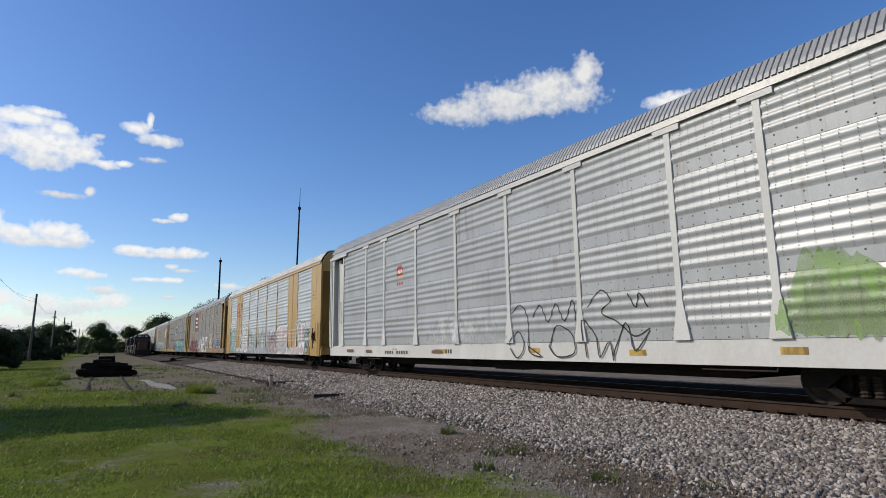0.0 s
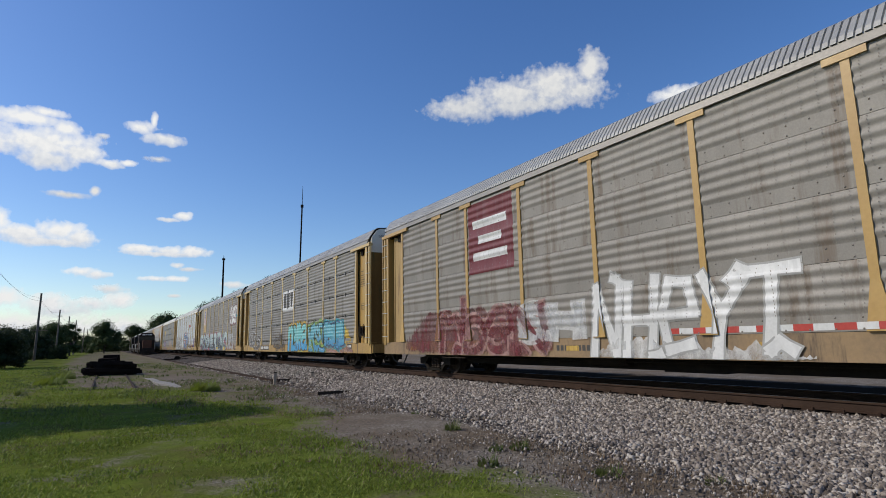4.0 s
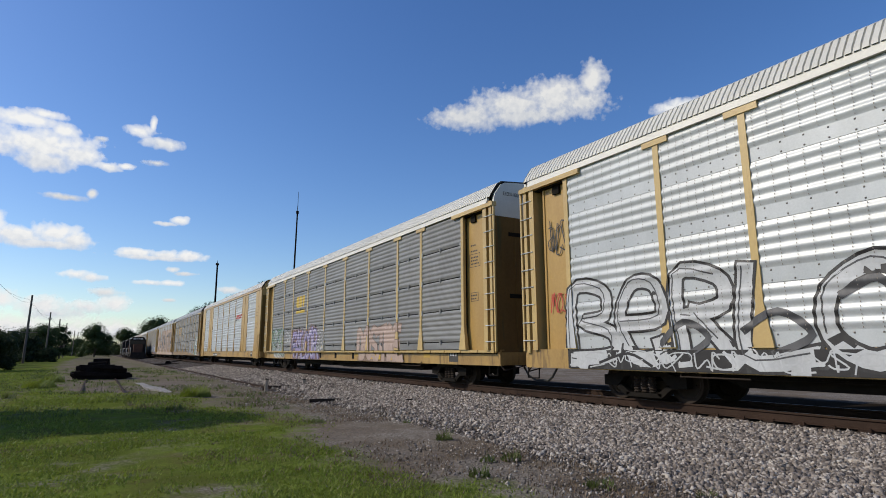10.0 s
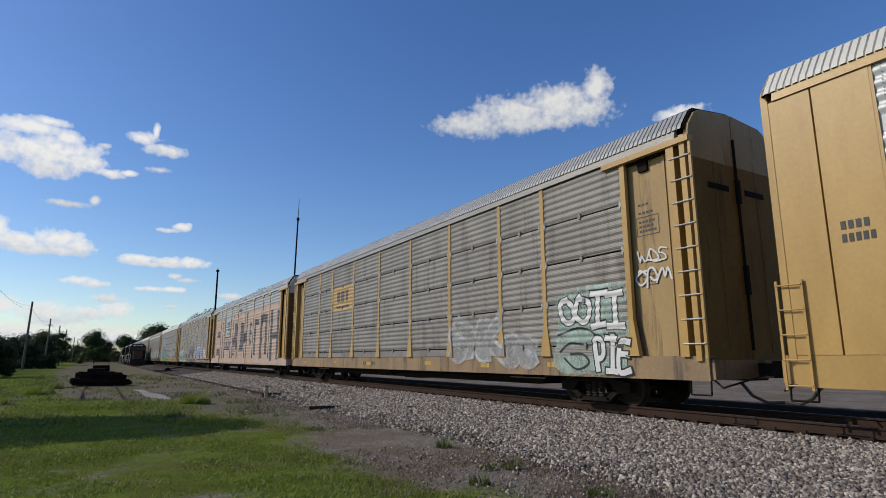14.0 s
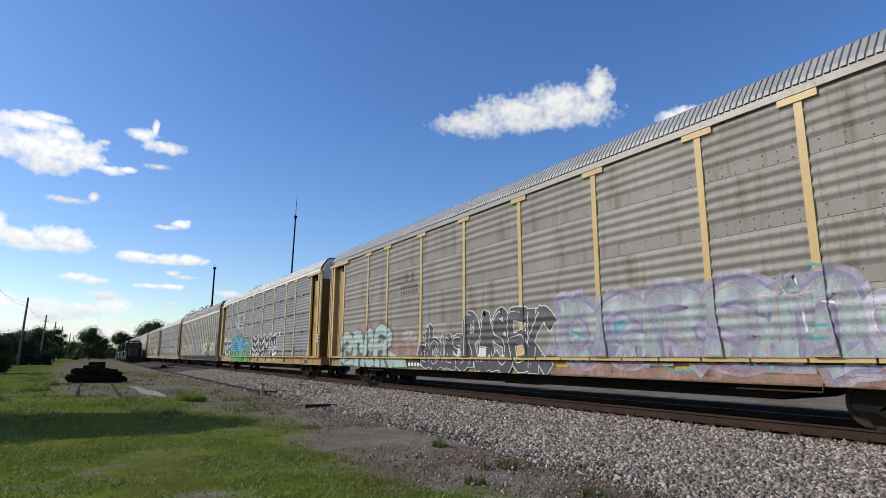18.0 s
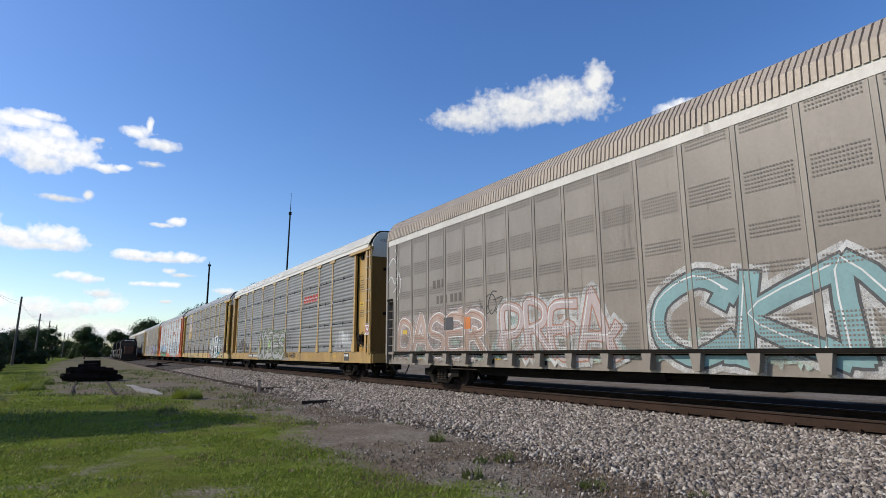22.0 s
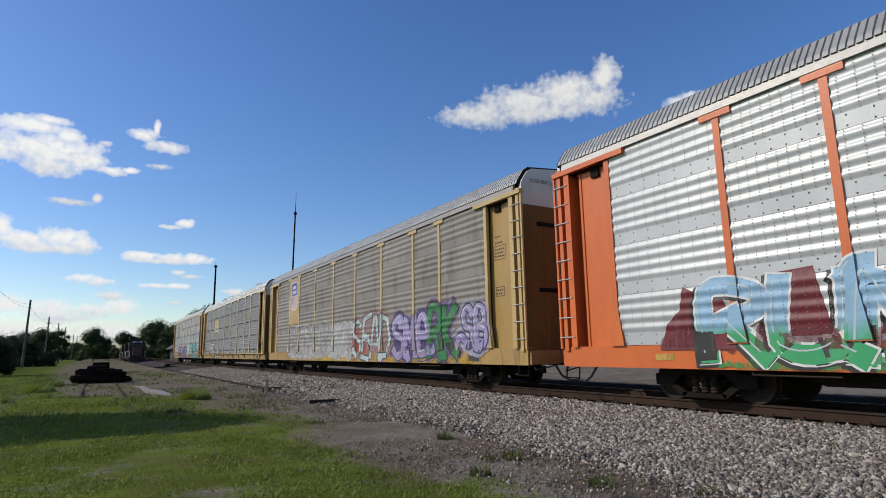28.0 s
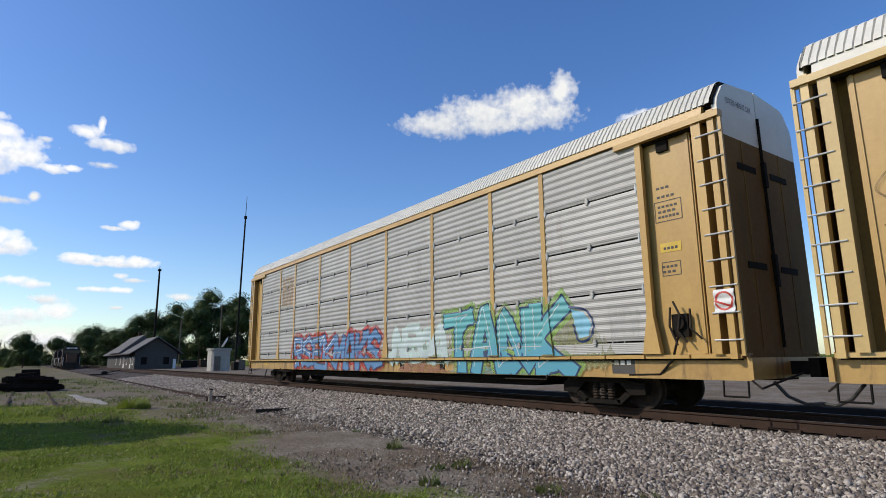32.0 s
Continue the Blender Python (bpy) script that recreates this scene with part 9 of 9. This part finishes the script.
sketch(13, [[(-9.9, 1.75), (-10.2, 1.95), (-10.5, 1.7), (-10.8, 1.9), (-10.5, 1.55), (-10.2, 1.7), (-10.4, 1.5)], [(-10.0, 1.6), (-10.4, 1.75), (-10.75, 1.65)]], 0.03, "white")
for p in POSTS:
    blocks(13, "rust_run", [(p + 0.2, p - 0.2, 0.66, 1.08)], "h_brown", 0, "brown rust run below a post")
ghost(13, "mm", 6.6, 4.6, 1.2, 1.6, 0.08, 0.02, "silver", 138)
tag(13, -4.0, -5.0, 1.2, 1.9, 4, 0.03, "greywash", 133)
blocks(13, "orange_mark", [(-4.65, -4.9, 0.76, 0.98), (-5.0, -5.25, 0.76, 0.98), (-5.35, -5.6, 0.76, 0.98)], "p_red", 2)
plate(13, 6.9, 5.2, 0.72, 0.9, 9)
# sixteenth
for q, pts in enumerate([[(10.4, 1.0), (10.2, 1.5), (9.9, 1.75), (9.8, 2.2), (9.4, 2.0), (9.0, 2.1), (8.8, 1.0)], [(8.4, 1.2), (8.2, 2.25), (7.4, 2.3), (7.2, 1.2)], [(6.6, 1.2), (6.3, 2.4), (5.9, 2.1), (5.6, 1.2)], [(3.9, 1.0), (3.7, 1.75), (3.2, 1.85), (2.9, 2.0), (2.6, 1.6), (2.2, 1.2), (2.1, 1.05)]]):
    poly(14, "maroon_spike", pts, "p_maroon", 0.3 * q, "dark red painted spike")
wash(14, 10.4, 2.2, 1.0, 1.9, "maroon", 141)
burner(14, "RUMER", 9.5, 2.9, 0.76, 2.2, 0.33, "rumer", "white", None, "black", seed=142, edge=0.04, drop=0.05, tilt=0.05, line="frost")
poly(14, "letter_tail", [(3.4, 1.5), (2.6, 1.3), (2.2, 1.1), (2.5, 0.72), (3.3, 0.72), (3.6, 1.0)], "p_green", 4, "green sprayed tail of a letter")
wash(14, 9.6, 2.4, 0.68, 1.05, "green", 143)
burner(14, "USEK", -1.6, -10.6, 0.85, 2.3, 0.30, "greywash", "white", "sky", seed=144, edge=0.06, block=True, line="navy", wobble=0.1)
slanted_logo(14, -3.9, -6.0, 3.5, 3.9, "red")
plate(14, 7.1, 4.6, 0.74, 0.98, 10, "p_moss")
sketch(14, [[(2.3, 1.2), (2.0, 1.7), (1.7, 1.5), (1.4, 1.2)]], 0.03, "grime")
# seventeenth
shield_logo(15, 8.76, 6.88, 2.66, 5.3)
wash(15, 8.9, -1.0, 0.75, 1.9, "silver", 158)
burner(15, "RIPER", 8.7, 1.8, 1.0, 2.45, 0.34, "greywash", "white", None, seed=151, edge=0.05, thin=True, line="grime")
burner(15, "KEUS", 1.7, -1.1, 0.8, 2.3, 0.30, "silver", "white", None, seed=152, edge=0.05, thin=True, line="grime")
wash(15, -0.4, -5.2, 0.75, 2.3, "rose", 156)
wash(15, -1.0, -2.6, 1.0, 2.2, "red", 159)
burner(15, "SEAD", -1.2, -4.95, 0.70, 2.5, 0.19, "frost", "black", "rose", seed=153, edge=0.045, block=True, tilt=0.12, wobble=0.1)
wash(15, -5.0, -9.8, 0.8, 2.3, "purple", 157)
wash(15, -5.4, -8.4, 1.2, 2.4, "navy", 160)
burner(15, "SMe", -5.2, -8.0, 0.8, 2.35, 0.30, "violet", "navy", "purple", seed=154, edge=0.05, line="white")
burner(15, "RK", -7.9, -9.8, 0.8, 2.55, 0.30, "moss", "black", "purple", seed=155, edge=0.05, line="green")
burner(15, "SB", -10.1, -11.4, 1.1, 2.4, 0.24, "violet", "navy", "lilac", seed=161, edge=0.05, line="white")
tag(15, -9.2, -10.1, 1.2, 1.8, 4, 0.02, "black", 162)
wash(15, 4.0, -11.0, 0.66, 1.02, "gold", 163)
plate(15, 7.1, 5.0, 0.74, 0.98, 10)
# eighteenth
block_logo(16, 6.3, 4.65, 3.2, 4.2, "p_gold", True, "galv_dirty")
ghost(16, "YWD", 4.05, 1.4, 1.15, 2.15, 0.16, 0.05, "silver", 161)
ghost(16, "SIL", 1.0, -1.2, 1.15, 2.1, 0.16, 0.05, "silver", 167)
ghost(16, "OTIN", -1.5, -3.6, 1.1, 2.1, 0.16, 0.045, "silver", 170)
ghost(16, "KAn", -3.8, -7.6, 0.95, 2.2, 0.2, 0.045, "silver", 166)
sketch(16, [[(-1.95, 1.5), (-2.0, 1.95), (-2.15, 1.7), (-2.3, 1.95), (-2.35, 1.5)]], 0.05, "black")
sketch(16, [[(-1.5, 0.72), (-1.6, 0.95), (-1.75, 0.72)], [(-1.9, 0.85), (-2.05, 0.95), (-2.1, 0.75), (-1.95, 0.75)], [(-2.3, 0.98), (-2.4, 0.72), (-2.55, 0.98)]], 0.035, "black")
tag(16, -6.9, -8.6, 0.8, 2.1, 4, 0.02, "silver", 163)
tag(16, -8.8, -10.9, 1.1, 2.2, 5, 0.02, "greywash", 165)
burner(16, "SHCK", 8.6, 6.4, 1.1, 2.15, 0.2, "silver", "black", None, seed=164, edge=0.05, line="grime")
tag(16, 8.4, 6.8, 0.7, 1.0, 6, 0.03, "black", 169)
plate(16, 6.4, 4.3, 0.68, 0.94, 10)
# last
wash(17, 7.0, -1.0, 0.75, 1.9, "rosewash", 178)
burner(17, "RSEK", 6.8, 2.6, 0.7, 1.95, 0.2, "denim", "navy", "red", seed=171, edge=0.05, block=True, tilt=0.1, line="white")
burner(17, "MAKS", 2.6, -1.0, 0.72, 2.0, 0.22, "denim", "navy", "red", seed=172, edge=0.05, block=True, tilt=0.1)
wash(17, -1.8, -5.0, 0.9, 2.0, "mint", 179)
hollow(17, "NEUA", -1.9, -4.8, 1.0, 2.0, 0.22, "mint", 173, 0.04, "frost")
wash(17, -4.6, -10.6, 0.8, 2.4, "olive", 180)
burner(17, "TANK", -4.8, -9.4, 0.66, 2.3, 0.36, "tank", "navy", "lime", seed=174, edge=0.05, line="frost", tilt=0.08)
poly(17, "paint_drop", [(-9.5, 2.1), (-9.85, 2.0), (-10.05, 1.75), (-9.95, 1.5), (-9.7, 1.45), (-9.6, 1.7)], "p_sky", 8, "sky blue sprayed drop")
sketch(17, [[(-9.45, 2.15), (-9.9, 2.05), (-10.1, 1.75), (-9.98, 1.45), (-9.68, 1.4), (-9.55, 1.75)]], 0.05, "navy", 10)
tag(17, -10.5, -11.2, 1.3, 2.1, 4, 0.025, "greywash", 177)
wash(17, 6.5, -0.5, 0.66, 1.05, "blush", 181)
wash(17, -2.0, -4.8, 0.66, 1.05, "rust", 182)
wash(17, -4.8, -9.4, 0.66, 1.05, "tealwash", 183)
blocks(17, "emblem_panel", [(8.5, 7.1, 3.5, 4.9)], "h_tanwood", 0, "faded tan emblem panel")
# scrawls on the recessed end bays
tag(13, -11.6, -12.4, 1.3, 2.6, 2, 0.03, "black", 201, SIDE + 0.105)
tag(15, 12.4, 11.7, 3.2, 4.2, 3, 0.05, "black", 202, SIDE + 0.105)
tag(15, 12.4, 11.7, 2.5, 2.9, 3, 0.04, "purple", 205, SIDE + 0.105)
tag(15, 12.3, 11.7, 1.5, 1.9, 2, 0.05, "orange", 203, SIDE + 0.105)
tag(16, -11.6, -12.4, 2.4, 3.6, 2, 0.025, "black", 204, SIDE + 0.105)
tag(16, 12.3, 11.7, 2.9, 3.7, 3, 0.03, "black", 206, SIDE + 0.105)
tag(4, 12.3, 11.7, 3.4, 4.3, 4, 0.04, "black", 207, SIDE + 0.105)
tag(4, 12.3, 11.6, 1.9, 2.5, 3, 0.06, "red", 208, SIDE + 0.105)


# ---- standing locomotives ----
def locomotive(y, label, nose=True):
    t = thing("locomotive", label, "locomotive", (7.2, y, -0.36), "standing locomotives")
    K = M["loco"]
    part("underframe", Form().prism([(-1.5, 1.0), (1.5, 1.0), (1.5, 1.35), (-1.5, 1.35)], "y", 0.8, 20), K, t)
    part("fuel_tank", Form().prism([(-1.3, 0.4), (1.3, 0.4), (1.45, 0.7), (1.45, 1.0), (-1.45, 1.0), (-1.45, 0.7)], "y", 7.5, 13), K, t)
    part("hood", Form().prism([(-0.85, 1.35), (0.85, 1.35), (0.85, 3.9), (0.6, 4.2), (-0.6, 4.2), (-0.85, 3.9)], "y", 5.6, 19.4), K, t, "long black engine hood")
    part("cab", Form().prism([(-1.5, 1.35), (1.5, 1.35), (1.5, 3.9), (1.0, 4.55), (-1.0, 4.55), (-1.5, 3.9)], "y", 2.9, 5.6), K, t)
    part("nose", Form().prism([(-0.85, 1.35), (0.85, 1.35), (0.85, 2.9), (0.7, 3.05), (-0.7, 3.05), (-0.85, 2.9)], "y", 1.3, 2.9), M["loco_nose"], t, "dull brown low nose")
    part("pilot", Form().prism([(-1.45, 0.25), (1.45, 0.25), (1.4, 1.1), (-1.4, 1.1)], "y", 0.5, 0.8), K, t)
    for dx in (-1.05, -0.35, 0.35, 1.05):
        part("windshield", Form().box(dx - 0.27, dx + 0.27, 2.86, 2.895, 3.15, 3.75), M["glass_dark"], t)
    for dx in (-0.16, 0.16):
        part("headlight", Form().tube((dx, 2.9, 4.2), (dx, 2.78, 4.2), 0.11, 10), M["lettering_white"], t)
    part("number_board", Form().box(-0.9, -0.4, 2.84, 2.895, 4.05, 4.3), M["lettering_white"], t)
    part("number_board", Form().box(0.4, 0.9, 2.84, 2.895, 4.05, 4.3), M["lettering_white"], t)
    for dx in (-1.4, 1.4):
        part("handrail", Form().line([(dx, 0.7, 0.6), (dx, 0.7, 2.3), (dx, 2.6, 2.3)], 0.03).line([(dx, 5.8, 2.3), (dx, 19.8, 2.3), (dx, 19.8, 0.6)], 0.03), M["lettering_white"], t, "pale handrail")
        part("steps", Form().box(dx - 0.12, dx + 0.12, 0.6, 1.2, 0.35, 0.4).box(dx - 0.12, dx + 0.12, 0.6, 1.2, 0.7, 0.75).box(dx - 0.12, dx + 0.12, 0.6, 1.2, 1.05, 1.1), M["loco_nose"], t)
    part("coupler", Form().box(-0.12, 0.12, 0.0, 0.6, 0.7, 0.95), K, t)
    part("radiator", Form().box(-1.1, 1.1, 15.5, 18.8, 3.7, 4.3), K, t)
    part("fan", Form().tube((0, 16.4, 4.3), (0, 16.4, 4.42), 0.6, 12), K, t)
    for yy in (3.9, 16.6):
        tr = part("truck", Form().box(-1.3, 1.3, yy - 2.0, yy + 2.0, 0.55, 0.9), K, t)
        for q in (-1.6, 0, 1.6):
            part("wheelset", Form().tube((-0.8, yy + q, 0.5), (-0.66, yy + q, 0.5), 0.5, 16).tube((0.66, yy + q, 0.5), (0.8, yy + q, 0.5), 0.5, 16).tube((-0.8, yy + q, 0.5), (0.8, yy + q, 0.5), 0.09, 8), M["wheel"], tr)


M["loco"] = surface("dusty_black_enamel", (0.030, 0.023, 0.018), (0.018, 0.014, 0.011), 0.7, spec=0.2)
M["loco_nose"] = surface("dull_brown_enamel", (0.12, 0.06, 0.038), (0.08, 0.042, 0.028), 0.6, spec=0.2)
M["glass_dark"] = surface("dark_cab_glass", (0.02, 0.022, 0.025), (0.03, 0.03, 0.03), 0.12, bump=0)
locomotive(135.5, "black road locomotive standing nose first on a siding")
locomotive(157, "second black locomotive coupled behind on a siding")
locomotive(178.5, "third black locomotive coupled behind on a siding")

# ---- what moves ----
# metres that the train has come on, time by time
COME_ON = [(0, -27.99), (1, -12.54), (2, 2.85), (3, 18.18), (5, 48.96), (7, 79.87), (9, 110.86), (11, 141.84), (12, 157.38), (14, 188.43), (17, 234.98), (21, 297.13), (24, 343.59), (28, 405.41), (30, 436.6), (32, 467.85)]


def come_on(t):
    for (t0, s0), (t1, s1) in zip(COME_ON, COME_ON[1:]):
        if t <= t1:
            return s0 + (s1 - s0) * (t - t0) / (t1 - t0)
    return COME_ON[-1][1]


def motions():
    for k, car in CARS.items():
        walk(car, [(t, pose(X_TRACK, k * L_CAR + L_CAR / 2 + SLACK.get(k, 0.0) - s, 0)) for t, s in COME_ON])
    for ob, az, el, dist in CLOUDS:
        rows = []
        for t, drift in ((0.0, -0.9), (9.0, 0.0), (32.0, 2.2)):
            a = az + drift * (0.9 if el > 20 else 0.35)
            rows.append((t, Matrix.Translation(EYE + heading(a, el) * dist) @ Matrix.Rotation(radians(-az), 4, "Z") @ Matrix.Rotation(radians(el), 4, "X")))
        walk(ob, rows)
    # wheels roll while they pass near
    for ws, k, y_in, q in WHEELS:
        base = k * L_CAR + L_CAR / 2 + y_in
        times = [i / 30 for i in range(0, 961) if 0 < base - come_on(i / 30) < 22]
        rows = [(0.0, pose(0, q, WHEEL_R))]
        for i, t in enumerate(times):
            if t > 0:
                rows.append((t, pose(0, q, WHEEL_R, math.degrees((come_on(t) - come_on(times[0])) / WHEEL_R) % 360)))
        if times and times[-1] < 31.9:
            rows.append((32.0, rows[-1][1]))
        if len(rows) < 2:
            rows.append((32.0, rows[0][1]))
        walk(ws, rows)


motions()
